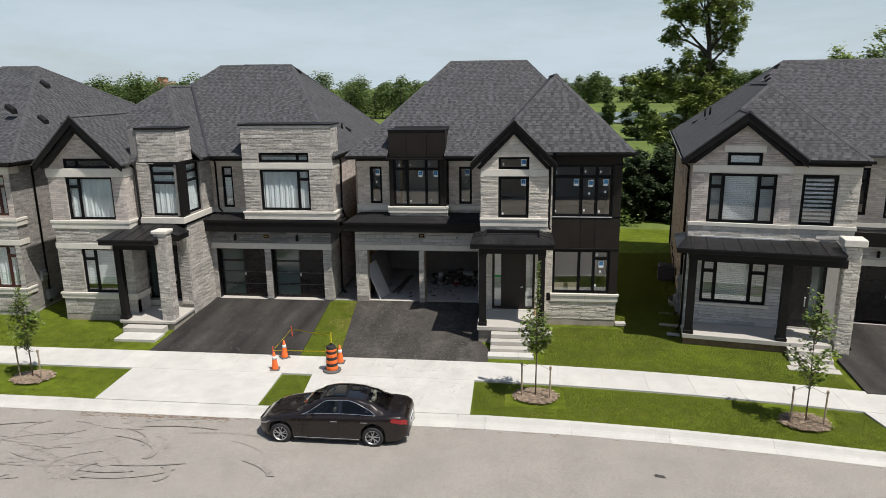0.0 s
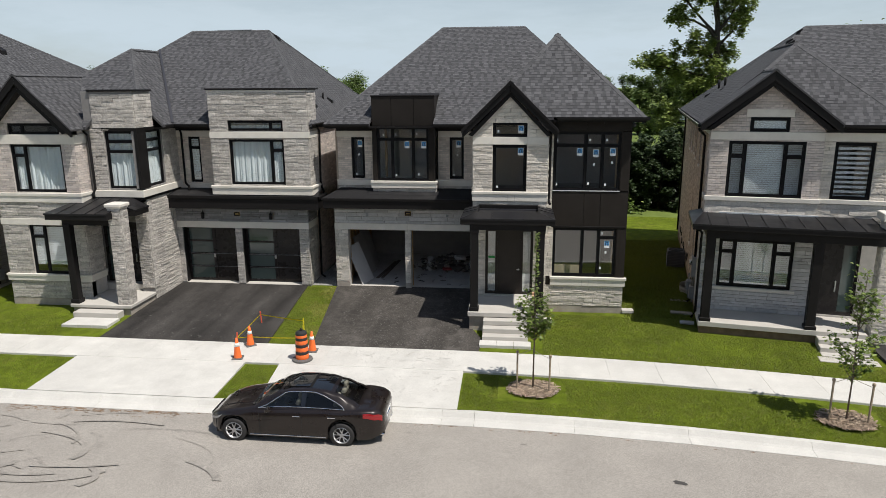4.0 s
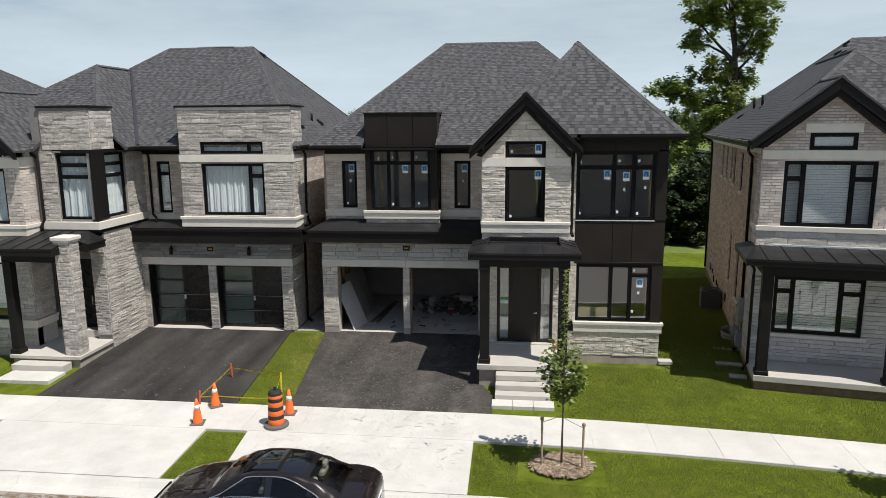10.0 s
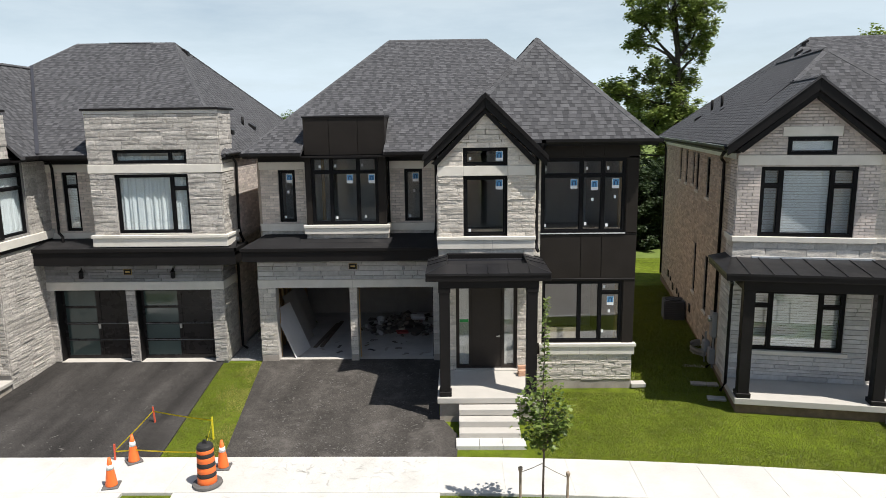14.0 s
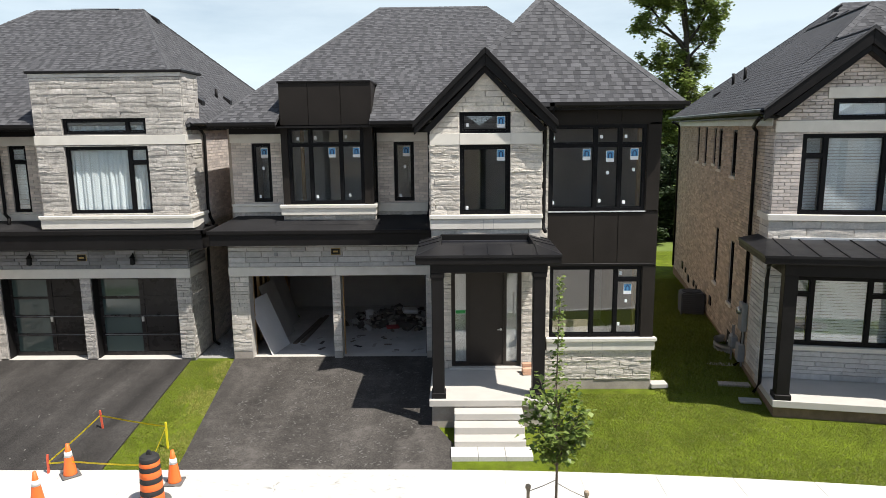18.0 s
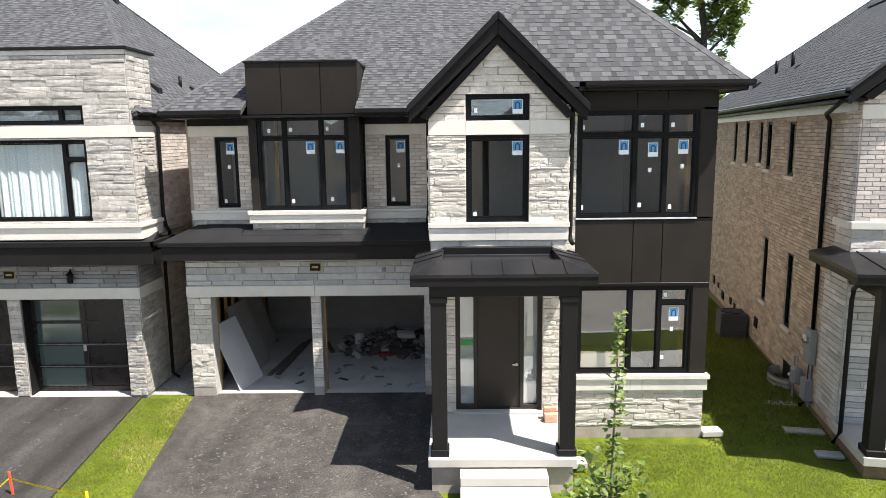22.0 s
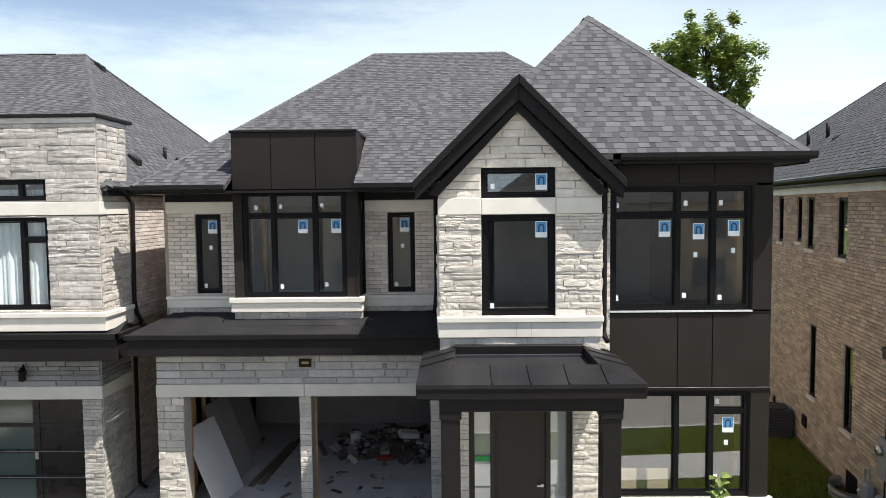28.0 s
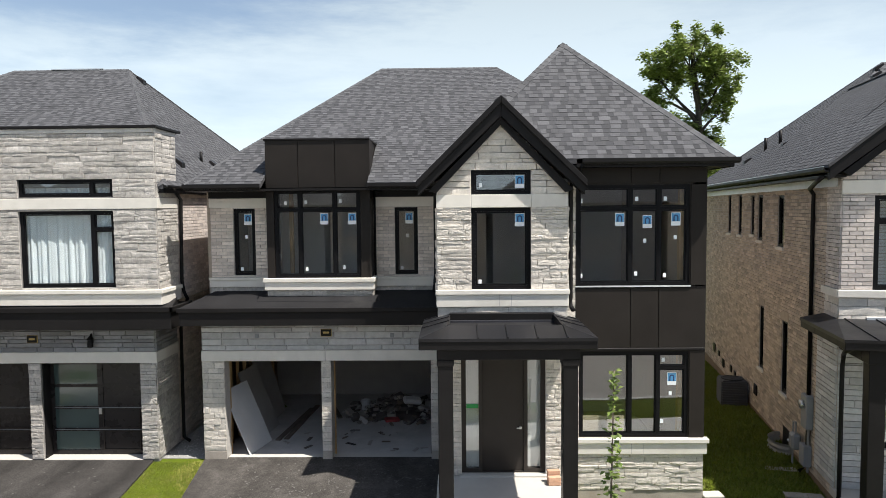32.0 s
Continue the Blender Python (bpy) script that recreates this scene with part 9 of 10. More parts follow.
rng = random.Random(77)
spots = []
for i in range(230):
    az = radians(rng.uniform(-44, 34))
    deg = math.degrees(az)
    if 4 < deg < 19:
        d = rng.uniform(430, 520)
    elif deg < -12:
        d = rng.uniform(180, 360)
    else:
        d = rng.uniform(255, 400)
    spots.append((d * math.sin(az), d * math.cos(az), rng.uniform(15, 21) if d > 425 else rng.uniform(10, 16), rng.uniform(5, 8)))
for i in range(16):
    az, d = radians(rng.uniform(-32, -24)), rng.uniform(130, 190)
    spots.append((d * math.sin(az), d * math.cos(az), rng.uniform(11, 15), rng.uniform(4, 6)))
for i in range(110):
    az, d = radians(rng.uniform(-46, 36)), rng.uniform(430, 560)
    spots.append((d * math.sin(az), d * math.cos(az), rng.uniform(11, 16), rng.uniform(6, 9)))
woods("far_woods", spots, 5, "distant belt of green woods along the horizon", "leaf_wood")

# pond, sand path and a far building
n = 40
g = Geo()
g.add([(40 + 24 * math.cos(2 * math.pi * j / n) * (1 + 0.12 * math.sin(3 * 2 * math.pi * j / n)), 250 + 42 * math.sin(2 * math.pi * j / n), -1.45) for j in range(n)], [tuple(range(n))])
tagged(part("pond", g, "water"), "still pond in the field", "pond", kind="structure")
g = Geo()
for j in range(12):
    y0, y1 = 190 + 9 * j, 190 + 9 * (j + 1)
    x0, x1 = -34 + 4 * math.sin(j * 0.5), -34 + 4 * math.sin((j + 1) * 0.5)
    g.add([(x0, y0, -1.2), (x0 + 5, y0, -1.2), (x1 + 5, y1, -1.2), (x1, y1, -1.2)], [(0, 1, 2, 3)])
tagged(part("sand_path", g, "sand"), "pale sandy path through the field", "path", kind="structure")
far_b = thing("far_building", Matrix.Translation((-236, 441, -2)), "distant pink brick building on the horizon", "building", in_world=False)
part("wall", Geo().box(-5, 5, -6, 6, 0, 16.4), "far_wall", far_b)
hat = part("roof_house", Geo().box(-4, 1, -3, 3, 16.4, 18.7), "far_wall", far_b)
part("roof_cap", Geo().hexa([(-4.4, -3.4, 18.7), (1.4, -3.4, 18.7), (1.4, 3.4, 18.7), (-4.4, 3.4, 18.7)], [(-3, -2, 19.6), (0, -2, 19.6), (0, 2, 19.6), (-3, 2, 19.6)]), "bark_dark", far_b)

# ---- parked car ----
def lerp_table(t, table):
    for (a, va), (b, vb) in zip(table[:-1], table[1:]):
        if t <= b:
            k = (t - a) / (b - a)
            k = k * k * (3 - 2 * k) * 0.5 + k * 0.5
            return va + (vb - va) * k
    return table[-1][1]


CAR_F, CAR_R, WHEEL = 0.80, 3.65, 0.33
HOOD = ((0, 0.50), (0.08, 0.62), (0.3, 0.755), (0.9, 0.885), (1.45, 0.98), (2.2, 0.99), (3.6, 0.99), (4.1, 1.00), (4.45, 0.99), (4.62, 0.93), (4.70, 0.80))
BELT = ((0, 0.47), (0.1, 0.585), (0.6, 0.765), (1.3, 0.865), (2.5, 0.90), (3.6, 0.93), (4.3, 0.93), (4.6, 0.88), (4.70, 0.76))
WIDE = ((0, 0.40), (0.1, 0.60), (0.35, 0.775), (0.8, 0.885), (1.6, 0.90), (3.2, 0.905), (4.1, 0.875), (4.45, 0.80), (4.62, 0.69), (4.70, 0.55))
ROOF = ((1.28, 0.97), (1.6, 1.17), (1.95, 1.34), (2.3, 1.42), (2.7, 1.435), (3.1, 1.41), (3.5, 1.31), (3.85, 1.15), (4.12, 1.0))
RWIDE = ((1.28, 0.70), (1.8, 0.60), (2.3, 0.56), (2.9, 0.55), (3.5, 0.55), (4.12, 0.62))


def car_under(x):
    z = 0.20 + 0.10 * max(0, 0.25 - x) / 0.25 + 0.12 * max(0, x - 4.35) / 0.35
    for c in (CAR_F, CAR_R):
        d = abs(x - c)
        if d < 0.385:
            z = max(z, WHEEL + math.sqrt(max(0.0, 0.385 ** 2 - d * d)))
    return z


def make_car(x, y, z, turn):
    car = thing("car", pose(x, y, z, 0, 0, turn), "dark brown metallic four-door sedan parked at the kerb", "car", in_world=False)
    xs = sorted({round(4.70 * i / 94, 3) for i in range(95)} | {CAR_F - 0.385, CAR_F + 0.385, CAR_R - 0.385, CAR_R + 0.385, 0.03, 4.67})
    g = Geo()
    rows = []
    for s in xs:
        lo, be, ho, w = car_under(s), lerp_table(s, BELT), lerp_table(s, HOOD), lerp_table(s, WIDE)
        mid = lo + (be - lo) * 0.5
        half = [(w * 0.955, lo), (w * 0.985, lo + 0.06), (w * 0.998, lo + (be - lo) * 0.3), (w, mid), (w * 0.992, lo + (be - lo) * 0.72), (w * 0.972, be - 0.02), (w * 0.945, be + 0.018),
                (w * 0.88, be + (ho - be) * 0.45 + 0.02), (w * 0.72, be + (ho - be) * 0.75 + 0.01), (w * 0.45, ho - 0.008), (w * 0.2, ho), (0.0, ho + 0.004)]
        rows.append([(s, -a, b) for a, b in half] + [(s, a, b) for a, b in half[-2::-1]])
    k = len(rows[0])
    g.v = [p for r in rows for p in r]
    g.f = [(i * k + j, (i + 1) * k + j, (i + 1) * k + j + 1, i * k + j + 1) for i in range(len(rows) - 1) for j in range(k - 1)]
    g.f += [tuple(range(k)), tuple(reversed([(len(rows) - 1) * k + j for j in range(k)]))]
    body = part("body", g, "paint_brown", car, smooth=True)
    part("underbody", Geo().box(0.25, 4.45, -0.72, 0.72, 0.18, 0.55), "rubber", car)
    # cabin: glass house with roof and pillars
    gs = [1.28 + (4.12 - 1.28) * i / 34 for i in range(35)]

    def cabin(s, f, off=0.0):
        """A point of the cabin's skin at s along and f from the belt (0) to the roof's middle (1)."""
        be, rz, bw, rw = lerp_table(s, HOOD) - 0.05, lerp_table(s, ROOF), lerp_table(s, WIDE) * 0.90, lerp_table(s, RWIDE)
        rw = min(rw, bw)
        if f < 0.62:
            q = f / 0.62
            ww, zz = bw + (rw - bw) * q, be + (rz - 0.045 - be) * (q * 1.02 - 0.02 * q * q)
        else:
            q = (f - 0.62) / 0.38
            ww, zz = rw * (1 - q), rz - 0.045 * (1 - q) ** 2
        return ww + off * 0.8, max(be - 0.02, zz) + off * 0.5

    fs = [0, 0.15, 0.3, 0.45, 0.58, 0.64, 0.72, 0.82, 0.92, 1.0]

    def skin(name, mat, s0, s1, f0, f1, off, both=True, parent=car, label=""):
        ss = [s for s in gs if s0 < s < s1]
        ss = [s0] + ss + [s1]
        ff = [f0] + [f for f in fs if f0 < f < f1] + [f1]
        for side in ((-1, 1) if both else (0,)):
            h = Geo()
            if side:
                h.v = [(s, side * cabin(s, f, off)[0], cabin(s, f, off)[1]) for s in ss for f in ff]
                m = len(ff)
            else:
                h.v = []
                for s in ss:
                    left = [(s, -cabin(s, f, off)[0], cabin(s, f, off)[1]) for f in ff]
                    right = [(s, cabin(s, f, off)[0], cabin(s, f, off)[1]) for f in ff[-2::-1]]
                    h.v += left + right
                m = 2 * len(ff) - 1
            h.f = [(i * m + j, (i + 1) * m + j, (i + 1) * m + j + 1, i * m + j + 1) for i in range(len(ss) - 1) for j in range(m - 1)]
            if side > 0:
                h.f = [f[::-1] for f in h.f]
            part(name, h, mat, parent, label, smooth=True)

    def arch(s):
        """How high the side glass reaches at s."""
        return max(0.085, min(0.57, 0.085 + (s - 1.46) * 0.72, 0.085 + 0.49 * math.sqrt(max(0.0, (3.72 - s) / 0.80))))

    def side_skin(name, mat, s0, s1, lo, hi, off, parent=car, label=""):
        """A strip of the cabin's side between two heights that may change along it."""
        n, m = max(2, round((s1 - s0) / 0.06)), 5
        for sy in (-1, 1):
            h = Geo()
            for i in range(n + 1):
                s = s0 + (s1 - s0) * i / n
                for j in range(m + 1):
                    a, b = cabin(s, lo(s) + (hi(s) - lo(s)) * j / m, off)
                    h.v.append((s, sy * a, b))
            h.f = [(i * (m + 1) + j, (i + 1) * (m + 1) + j, (i + 1) * (m + 1) + j + 1, i * (m + 1) + j + 1)[::-sy] for i in range(n) for j in range(m)]
            part(name, h, mat, parent, label, smooth=True)

    skin("windscreen", "screen_glass", 1.32, 2.02, 0.68, 1.0, 0.004, False)
    skin("rear_window", "screen_glass", 3.36, 4.02, 0.70, 1.0, 0.004, False)
    side_skin("side_window", "car_glass", 1.46, 2.60, lambda s: 0.085, arch, 0.0)
    side_skin("side_window", "car_glass", 2.68, 3.715, lambda s: 0.085, arch, 0.0)
    side_skin("pillar", "car_black", 2.58, 2.70, lambda s: 0.07, lambda s: 0.58, 0.004)
    side_skin("roof_rail", "paint_brown", 1.30, 4.10, lambda s: arch(s) - 0.012, lambda s: 0.70, 0.006)
    side_skin("waist_panel", "paint_brown", 1.30, 4.10, lambda s: 0.0, lambda s: 0.095, 0.006)
    skin("roof_panel", "car_black", 2.0, 3.38, 0.69, 1.0, 0.006, False, label="black glass roof panel")
    skin("roof_edge", "paint_brown", 1.96, 2.04, 0.69, 1.0, 0.010, False)
    skin("sunroof", "car_black", 2.12, 2.74, 0.74, 1.0, 0.045, False, label="tilted black glass sunroof")
    skin("sunroof_frame", "black_trim", 2.07, 2.80, 0.72, 1.0, 0.014, False)
    skin("roof_edge", "paint_brown", 3.30, 3.40, 0.69, 1.0, 0.010, False)
    for sy in (-1, 1):
        line = [1.46 + (3.72 - 1.46) * i / 40 for i in range(41)]
        pts = [(s, sy * cabin(s, arch(s), 0.014)[0], cabin(s, arch(s), 0.014)[1]) for s in line]
        part("window_trim", Geo().tube(pts, 0.014, 6), "chrome", car, "chrome arch over the side windows", smooth=True)
        pts = [(s, sy * cabin(s, 0.095, 0.022)[0], cabin(s, 0.095, 0.022)[1]) for s in line]
        part("window_trim", Geo().tube(pts, 0.011, 6), "chrome", car, "chrome waist strip", smooth=True)
        part("hood_crease", Geo().tube([(x, sy * (0.30 + 0.10 * x), lerp_table(x, HOOD) - 0.004) for x in (0.25, 0.5, 0.8, 1.1, 1.3)], 0.012, 6), "paint_brown", car, smooth=True)
    part("wiper_tray", Geo().box(1.24, 1.36, -0.62, 0.62, 0.93, 0.972), "car_black", car, bevel=0.01)
    # seats behind the glass
    for s, yy in ((2.35, -0.38), (2.35, 0.38), (3.35, -0.4), (3.35, 0.4)):
        part("seat", Geo().hexa([(s - 0.1, yy - 0.24, 0.6), (s + 0.12, yy - 0.24, 0.6), (s + 0.12, yy + 0.24, 0.6), (s - 0.1, yy + 0.24, 0.6)], [(s + 0.05, yy - 0.2, 1.1), (s + 0.17, yy - 0.2, 1.1), (s + 0.17, yy + 0.2, 1.1), (s + 0.05, yy + 0.2, 1.1)]), "seat_beige", car, bevel=0.04)
        part("headrest", Geo().box(s + 0.08, s + 0.18, yy - 0.12, yy + 0.12, 1.12, 1.25), "seat_beige", car, bevel=0.03)
    part("dashboard", Geo().box(1.4, 1.75, -0.6, 0.6, 0.85, 0.95), "rubber", car, bevel=0.03)
    # wheels
    for cx in (CAR_F, CAR_R):
        for sy in (-1, 1):
            o = 0.79 * sy
            h = Geo()
            prof = [(0.215, -0.10), (0.30, -0.11), (0.325, -0.085), (0.33, 0.0), (0.325, 0.085), (0.30, 0.11), (0.215, 0.10)]
            n = 28
            h.v = [(cx + r * math.cos(2 * math.pi * j / n), o + d, WHEEL + r * math.sin(2 * math.pi * j / n)) for r, d in prof for j in range(n)]
            h.f = [(i * n + j, i * n + (j + 1) % n, (i + 1) * n + (j + 1) % n, (i + 1) * n + j) for i in range(len(prof) - 1) for j in range(n)]
            wheel = part("wheel", h, "rubber", car, smooth=True)
            rim = part("rim", Geo().tube([(cx, o + sy * 0.02, WHEEL), (cx, o + sy * 0.05, WHEEL)], 0.205, 28), "rubber", wheel, "dark wheel well")
            ring = Geo()
            pr = [(0.205, 0.06), (0.225, 0.105), (0.215, 0.11), (0.195, 0.075)]
            ring.v = [(cx + r * math.cos(2 * math.pi * j / n), o + sy * d, WHEEL + r * math.sin(2 * math.pi * j / n)) for r, d in pr for j in range(n)]
            ring.f = [(i * n + j, i * n + (j + 1) % n, ((i + 1) % 4) * n + (j + 1) % n, ((i + 1) % 4) * n + j) for i in range(4) for j in range(n)]
            part("rim", ring, "rim", wheel)
            for q in range(5):
                for dq in (-0.26, 0.26):
                    a = 2 * math.pi * q / 5 + 0.3
                    p0 = Vector((cx + 0.05 * math.cos(a), o + sy * 0.085, WHEEL + 0.05 * math.sin(a)))
                    p1 = Vector((cx + 0.205 * math.cos(a + dq), o + sy * 0.09, WHEEL + 0.205 * math.sin(a + dq)))
                    part("spoke", Geo().tube([p0, p1], 0.017, 5, 0.014), "rim", wheel)
            part("hub", Geo().tube([(cx, o + sy * 0.06, WHEEL), (cx, o + sy * 0.105, WHEEL)], 0.05, 14), "rim", wheel)
            arch = Geo()
            for j in range(16):
                a0, a1 = math.pi * j / 16, math.pi * (j + 1) / 16
                pts = []
                for a, r, d in ((a0, 0.383, 0.885), (a1, 0.383, 0.885), (a1, 0.383, 0.6), (a0, 0.383, 0.6)):
                    pts.append((cx + r * math.cos(a), sy * d, WHEEL + r * math.sin(a)))
                arch.add(pts, [(0, 1, 2, 3), (3, 2, 1, 0)])
            part("wheel_arch", arch, "rubber", car)
    # lamps, mirrors, handles and trim
    def flank(q, f):
        """A point of the body's side at q along, f from the sill (0) to the shoulder (1) and on to the bonnet's or boot's edge (1.5)."""
        lo, be, ho, w = car_under(q), lerp_table(q, BELT), lerp_table(q, HOOD), lerp_table(q, WIDE)
        tab = ((0.0, 0.985, lo), (0.5, 1.0, lo + (be - lo) * 0.5), (0.72, 0.992, lo + (be - lo) * 0.72), (1.0, 0.972, be - 0.02), (1.15, 0.945, be + 0.018), (1.5, 0.88, be + (ho - be) * 0.45 + 0.02))
        for (f0, w0, z0), (f1, w1, z1) in zip(tab[:-1], tab[1:]):
            if f <= f1:
                k = (f - f0) / (f1 - f0)
                return w * (w0 + (w1 - w0) * k), z0 + (z1 - z0) * k
        return w * tab[-1][1], tab[-1][2]

    def lamp_patch(name, mat, s0, s1, lo_f, hi_f, sy, out):
        """A lamp's lens that follows the body between two heights."""
        n, m = 12, 4
        h = Geo()
        for i in range(n + 1):
            q = s0 + (s1 - s0) * i / n
            for j in range(m + 1):
                f = lo_f(i / n) + (hi_f(i / n) - lo_f(i / n)) * j / m
                ww, zz = flank(q, f)
                h.v.append((q + (0.006 if q > 2 else -0.006), sy * (ww + out), zz + 0.002))
        h.f = [(i * (m + 1) + j, (i + 1) * (m + 1) + j, (i + 1) * (m + 1) + j + 1, i * (m + 1) + j + 1)[::-sy] for i in range(n) for j in range(m)]
        return part(name, h, mat, car, smooth=True)

    for sy in (-1, 1):
        lamp_patch("headlamp", "lamp_clear", 0.10, 0.46, lambda u: 0.78 + 0.14 * u, lambda u: 1.0, sy, 0.010)
        lamp_patch("tail_lamp", "tail_red", 4.20, 4.66, lambda u: 0.86 - 0.14 * u, lambda u: 1.06 - 0.02 * u, sy, 0.012)
        m = part("mirror", Geo().hexa([(1.68, sy * 0.88, 0.93), (1.82, sy * 0.88, 0.93), (1.80, sy * 0.88, 1.06), (1.72, sy * 0.88, 1.05)][::sy], [(1.70, sy * 1.06, 0.95), (1.84, sy * 1.06, 0.95), (1.82, sy * 1.05, 1.07), (1.74, sy * 1.05, 1.06)][::sy]), "paint_brown", car, bevel=0.02)
        for hx in (2.38, 3.30):
            part("door_handle", Geo().box(hx, hx + 0.2, sy * 0.905 - 0.012, sy * 0.905 + 0.012, 0.80, 0.825), "chrome", car, bevel=0.006)
        part("sill_trim", Geo().box(1.22, 3.24, sy * 0.885 - 0.014, sy * 0.885 + 0.014, 0.245, 0.265), "chrome", car, bevel=0.004)
        for hx in (1.50, 2.62, 3.52):
            part("door_gap", Geo().box(hx, hx + 0.008, sy * 0.903 - 0.006, sy * 0.903 + 0.006, 0.32, 0.84), "rubber", car)
    part("grille", Geo().box(-0.01, 0.05, -0.38, 0.38, 0.38, 0.58), "car_black", car, bevel=0.01)
    part("rear_plate", Geo().box(4.685, 4.71, -0.26, 0.26, 0.58, 0.72), "white_paint", car, "number plate with unreadable bar")
    part("plate_bar", Geo().box(4.708, 4.716, -0.19, 0.19, 0.62, 0.68), "sticker_dark", car)
    part("exhaust", Geo().box(4.55, 4.70, 0.45, 0.62, 0.24, 0.30), "chrome", car, bevel=0.015)
    part("exhaust", Geo().box(4.55, 4.70, -0.62, -0.45, 0.24, 0.30), "chrome", car, bevel=0.015)
    return car


make_car(-7.92, 18.90, -0.445, 0.0)


# ---- cones, barrel, stakes and tape ----
def cone(x, y, z, turn, h=0.70):
    c = thing("traffic_cone", pose(x, y, z, 0, 0, turn), "orange traffic cone with a white reflective collar", "traffic cone", "cones round the tape", in_world=False)
    part("base", Geo().box(-0.18, 0.18, -0.18, 0.18, 0, 0.035), "rubber_grey", c, bevel=0.015)
    part("body", Geo().turned([(0.135, 0.03), (0.13, 0.05), (0.088, h * 0.52), (0.06, h * 0.76), (0.03, h), (0.018, h)], 20), "orange", c, smooth=True)
    part("collar", Geo().turned([(0.083, h * 0.60), (0.0645, h * 0.76)], 20), "cone_white", c, smooth=True)
    return c


cone(-9.02, 22.78, -0.172, 12)
cone(-9.04, 23.92, -0.166, 40)
cone(-6.74, 23.62, -0.168, 5)
bar = thing("traffic_barrel", Matrix.Translation((-6.84, 22.85, -0.172)) @ Matrix.Diagonal((0.84, 0.84, 0.86, 1)), "orange and black striped construction barrel on a rubber foot", "traffic barrel", in_world=False)
part("foot", Geo().turned([(0.38, 0), (0.40, 0.02), (0.39, 0.07), (0.30, 0.09)], 24), "rubber_grey", bar)
z = 0.08
for i, (mat, h, r) in enumerate((("orange", 0.19, 0.255), ("rubber", 0.12, 0.25), ("orange", 0.16, 0.245), ("rubber", 0.12, 0.24), ("orange", 0.15, 0.232), ("rubber", 0.11, 0.225), ("orange", 0.10, 0.222), ("rubber", 0.10, 0.215))):
    part("band", Geo().turned([(r, z), (r + 0.005, z + 0.01), (r - 0.005, z + h - 0.01), (r - 0.012, z + h)], 24), mat, bar, "orange band" if mat == "orange" else "black band", smooth=True)
    z += h
part("top", Geo().turned([(0.20, z - 0.01), (0.17, z + 0.03), (0.05, z + 0.04)], 24), "rubber", bar)
part("handle", Geo().hexa([(-0.07, -0.025, z + 0.03), (0.07, -0.025, z + 0.03), (0.07, 0.025, z + 0.03), (-0.07, 0.025, z + 0.03)], [(-0.03, -0.02, z + 0.15), (0.04, -0.02, z + 0.15), (0.04, 0.02, z + 0.15), (-0.03, 0.02, z + 0.15)]), "rubber", bar, bevel=0.012)


def stake(x, y, z, h, mat, label, lean=(0, 0)):
    s = part("marker_stake", Geo().hexa([(-0.018, -0.018, -0.1), (0.018, -0.018, -0.1), (0.018, 0.018, -0.1), (-0.018, 0.018, -0.1)], [(-0.018 + lean[0], -0.018 + lean[1], h), (0.018 + lean[0], -0.018 + lean[1], h), (0.018 + lean[0], 0.018 + lean[1], h), (-0.018 + lean[0], 0.018 + lean[1], h)]), mat)
    s.location = (x, y, z)
    return tagged(s, label, "stake", "marker stakes")


stake(-9.42, 26.0, drive_z(26.0), 0.44, "stake_red", "red-painted marker stake on the driveway", (-0.05, 0.03))
stake(-9.55, 24.0, -0.17, 0.42, "stake_red", "red-painted marker stake by the pavement", (0.02, 0))
stake(-7.50, 25.1, -0.14, 0.60, "tape_yellow", "yellow marker stake in the grass strip")
tape = thing("barrier_tape", Matrix.Translation((-8.4, 24.5, -0.15)), "yellow barrier tape strung round a patch", "barrier tape")


def ribbon(a, b, sag, name="tape_length"):
    a, b = Vector(a), Vector(b)
    g = Geo()
    n = 10
    up = Vector((0, 0, 0.018))
    for i in range(n):
        p, q = a.lerp(b, i / n), a.lerp(b, (i + 1) / n)
        p -= Vector((0, 0, sag * math.sin(math.pi * i / n)))
        q -= Vector((0, 0, sag * math.sin(math.pi * (i + 1) / n)))
        g.add([p - up, q - up, q + up, p + up], [(0, 1, 2, 3), (3, 2, 1, 0)])
    part(name, g, "tape_yellow", tape)


ribbon((-9.55, 24.0, 0.06), (-9.47, 26.02, 0.22), 0.015)
ribbon((-9.47, 26.02, 0.22), (-7.50, 25.1, 0.36), 0.015)
ribbon((-7.50, 25.1, 0.36), (-6.95, 23.06, 0.50), 0.015)
ribbon((-6.95, 23.06, 0.50), (-9.04, 23.92, 0.14), 0.015)
ribbon((-9.04, 23.92, 0.14), (-9.55, 24.0, 0.06), 0.01)

# ---- loose things on the building site ----
def leaning_board(x, y, z, w, h, lean, turn, name="drywall_sheet", mat="drywall", label="white drywall sheet leaning on the garage wall"):
    b = part(name, Geo().box(-w / 2, w / 2, -0.008, 0.008, 0, h), mat, bevel=0.002)
    b.matrix_world = pose(x, y, z, 0, 0, turn) @ pose(0, 0, 0, lean, 0, 0)
    return tagged(b, label, "board", "boards in the garage")


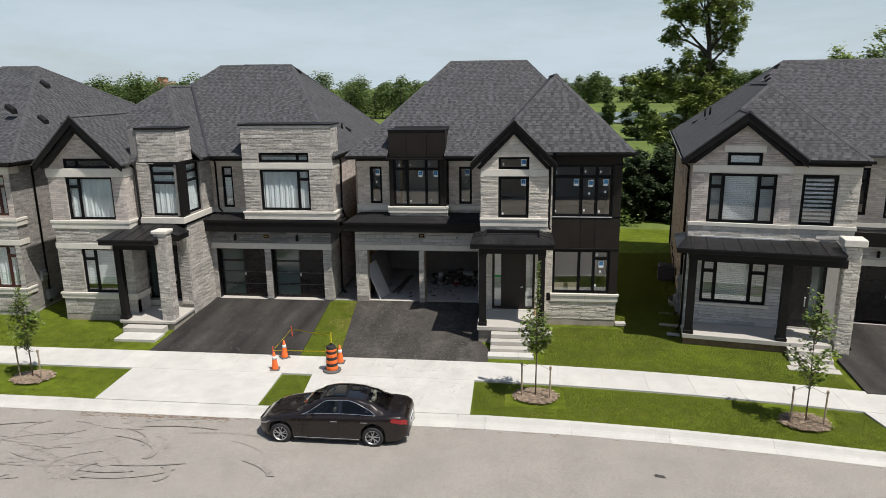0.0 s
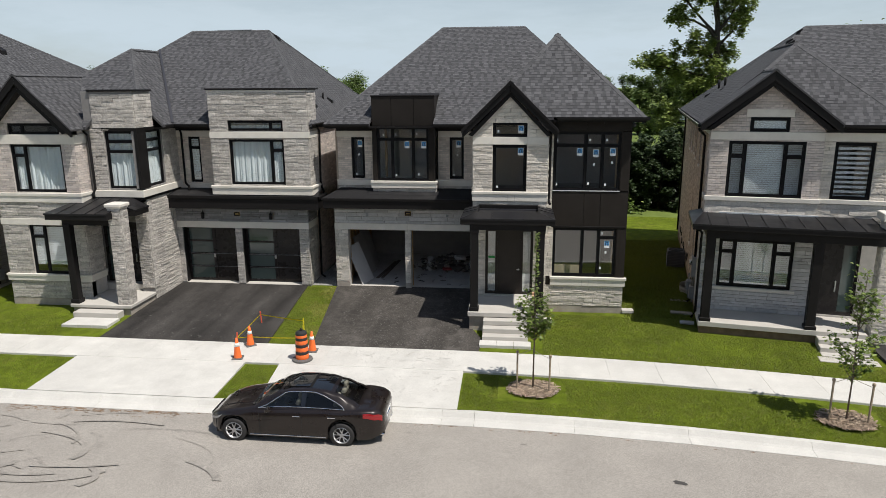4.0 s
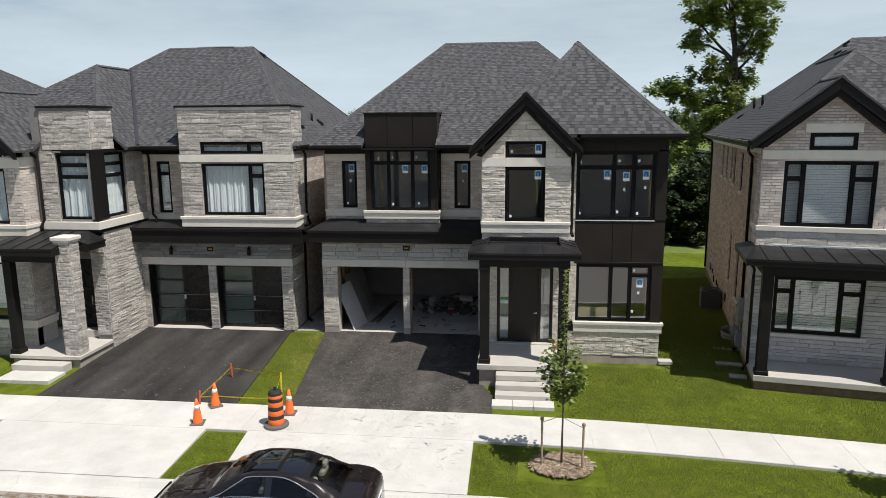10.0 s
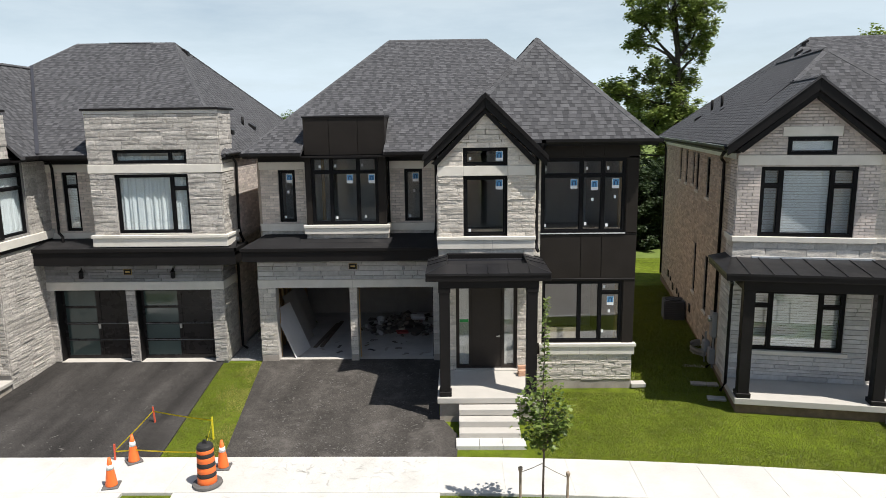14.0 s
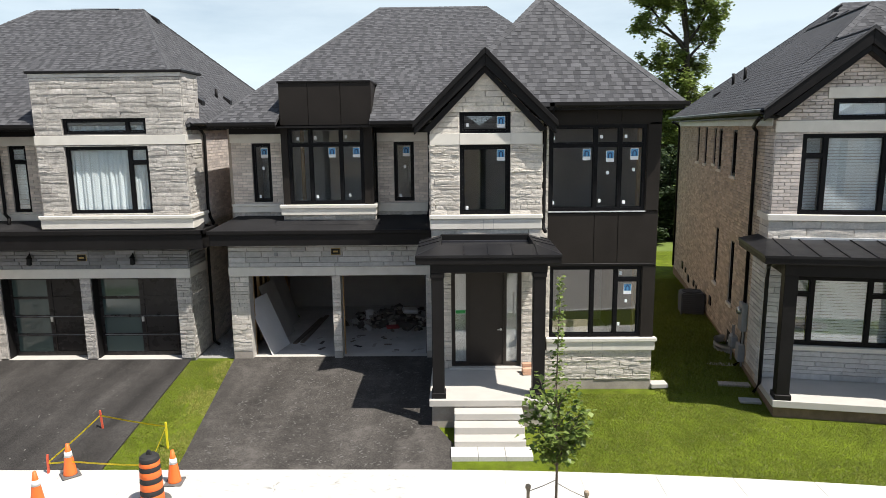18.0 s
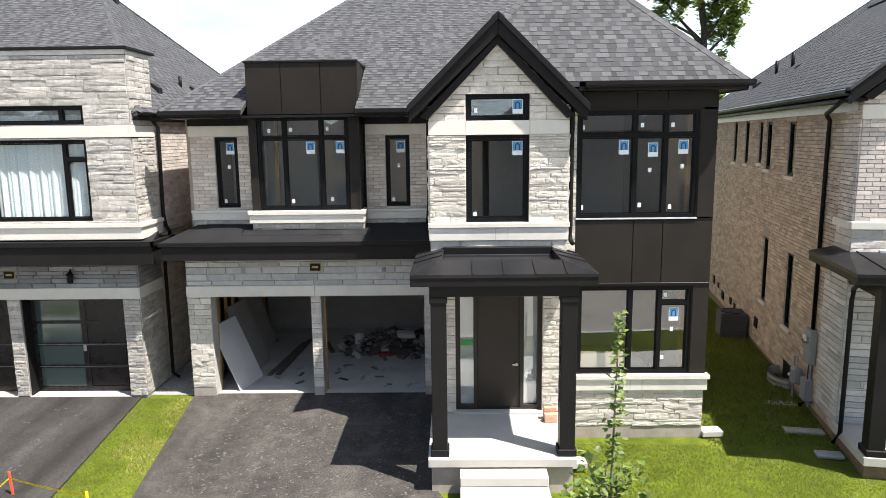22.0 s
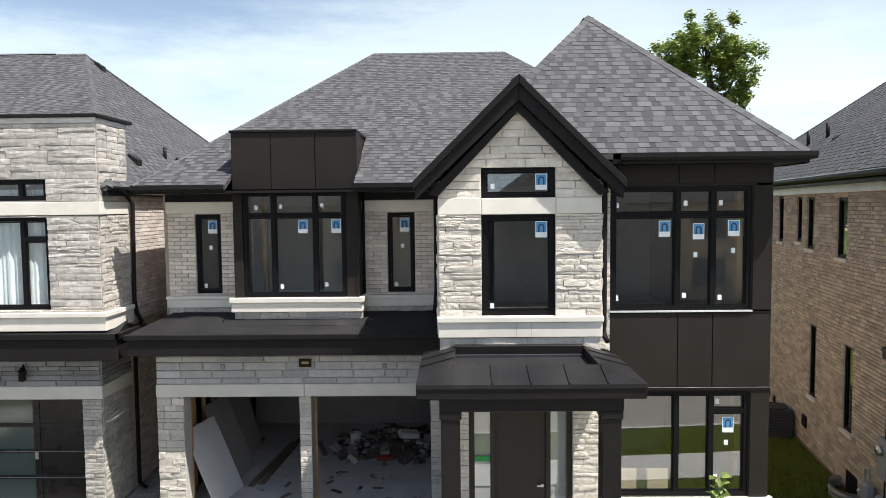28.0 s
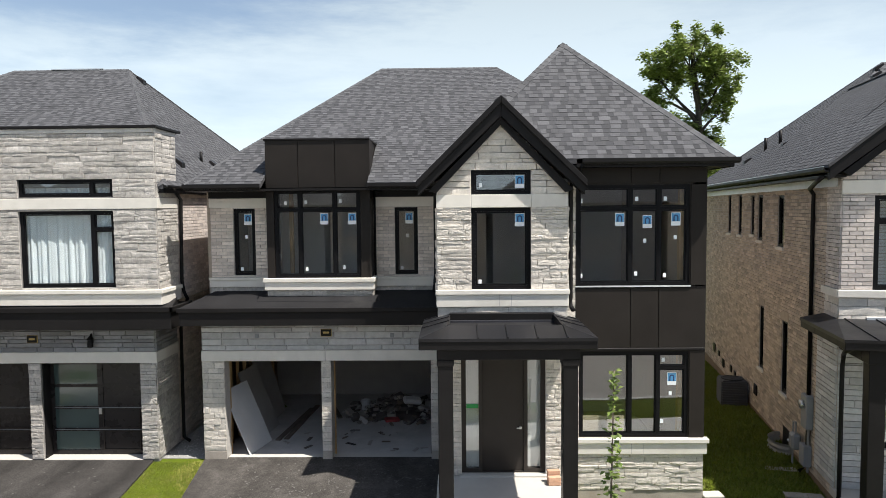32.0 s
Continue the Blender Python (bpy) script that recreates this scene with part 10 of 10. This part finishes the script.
leaning_board(-6.50, 31.35, 0.05, 1.20, 1.80, -24, 78)
leaning_board(-6.60, 32.7, 0.05, 1.25, 1.95, -21, 84, mat="drywall_dim", label="grey drywall sheet leaning on the garage wall")
leaning_board(-6.75, 34.1, 0.05, 1.30, 2.1, -17, 86, mat="drywall_dim", label="grey drywall sheet leaning on the garage wall")
for i, (x, y, L, turn) in enumerate(((-6.05, 33.4, 3.0, 84), (-5.88, 33.6, 3.2, 86), (-5.0, 34.4, 1.1, 110))):
    b = part("plank", Geo().box(-L / 2, L / 2, -0.07, 0.07, 0, 0.04), "bark", bevel=0.004)
    b.matrix_world = pose(x, y, 0.042, 0, 0, turn)
    tagged(b, "loose timber plank on the garage floor", "plank", "planks in the garage")
rng = random.Random(5)
pile = thing("rubble_heap", Matrix.Translation((-3.1, 34.6, 0.04)), "heap of building rubble and scraps in the garage", "rubble", in_world=False)
g = Geo()
for j in range(3):
    n = 16
    r, hh = 1.05 - 0.35 * j, 0.16 + 0.16 * j
    g.turned([(r, 0), (r * 0.75, hh * 0.7), (r * 0.25, hh)], n, (rng.uniform(-0.1, 0.1), rng.uniform(-0.2, 0.2), 0))
part("core", g, "rubble", pile)
for i in range(150):
    a, r = rng.uniform(0, 6.283), rng.random() ** 0.7 * 1.7
    s = rng.uniform(0.05, 0.17)
    zz = max(0.0, 0.42 * (1 - r / 1.2)) + rng.uniform(0, 0.08)
    gg = Geo().box(-s, s, -s * rng.uniform(0.3, 1), s * rng.uniform(0.3, 1), -s * 0.3, s * rng.uniform(0.1, 0.7))
    o = part("scrap", gg, rng.choice(("rubble", "rubble", "rubble", "drywall_dim", "concrete_raw", "bark")), pile)
    o.matrix_basis = pose(r * math.cos(a), r * math.sin(a) * 0.9, zz, rng.uniform(-30, 30), rng.uniform(-30, 30), rng.uniform(0, 180))
o = part("scrap", Geo().box(-0.22, 0.22, -0.12, 0.12, -0.03, 0.05), "rubble_red", pile, "dark red scrap of cloth", bevel=0.02)
o.matrix_basis = pose(-0.1, -1.05, 0.06, 5, 3, 20)
o = part("bucket", Geo().turned([(0.13, 0), (0.15, 0.3), (0.14, 0.3), (0.125, 0.02)], 16), "drywall", pile, "white plastic bucket")
o.matrix_basis = pose(-1.05, 0.2, 0.02, 0, 0, 0)
o = part("bag", Geo().box(-0.28, 0.28, -0.16, 0.16, 0, 0.16), "drywall", pile, "pale paper sack", bevel=0.05)
o.matrix_basis = pose(0.45, -0.35, 0.38, 12, 8, 15)
for i in range(26):
    x, y = rng.uniform(-6.6, -2.1), rng.uniform(31.1, 33.2)
    s = rng.uniform(0.02, 0.09)
    o = part("floor_scrap", Geo().box(-s * 1.6, s * 1.6, -s * 0.5, s * 0.5, 0, 0.02), rng.choice(("rubble", "drywall_dim", "bark")), bevel=0.003)
    o.matrix_world = pose(x, y, 0.042, 0, 0, rng.uniform(0, 180))
    tagged(o, "small scrap on the garage floor", "scrap", "scraps on the garage floor")
for i, (x, y, z0, turn) in enumerate(((0.80, 27.75, 0.59, 5), (0.80, 27.75, 0.677, 3), (0.80, 27.755, 0.764, 6), (0.80, 27.61, 0.59, 4), (0.80, 27.61, 0.677, 7))):
    o = part("loose_brick", Geo().box(-0.13, 0.13, -0.06, 0.06, 0, 0.085), "brick_loose", bevel=0.006)
    o.matrix_world = pose(x, y, z0, 0, 0, turn)
    tagged(o, "loose orange brick on the porch beside the door", "brick", "bricks on the porch")
for i, (x, y, w_) in enumerate(((1.15, 26.9, 0.5), (4.35, 28.3, 0.45))):
    o = part("paving_block", Geo().box(-w_ / 2, w_ / 2, -0.15, 0.15, 0, 0.12), "concrete_step", bevel=0.01)
    o.matrix_world = pose(x, y, -0.02, 0, 0, 3)
    tagged(o, "pale concrete block on the lawn edge", "block", "blocks by the wall")
o = part("concrete_plank", Geo().box(-0.35, 0.35, -0.1, 0.1, 0, 0.08), "concrete_step", bevel=0.008)
o.matrix_world = pose(-8.25, 33.2, 0.03, 0, 0, 6)
tagged(o, "pale concrete plank on the gravel", "plank")
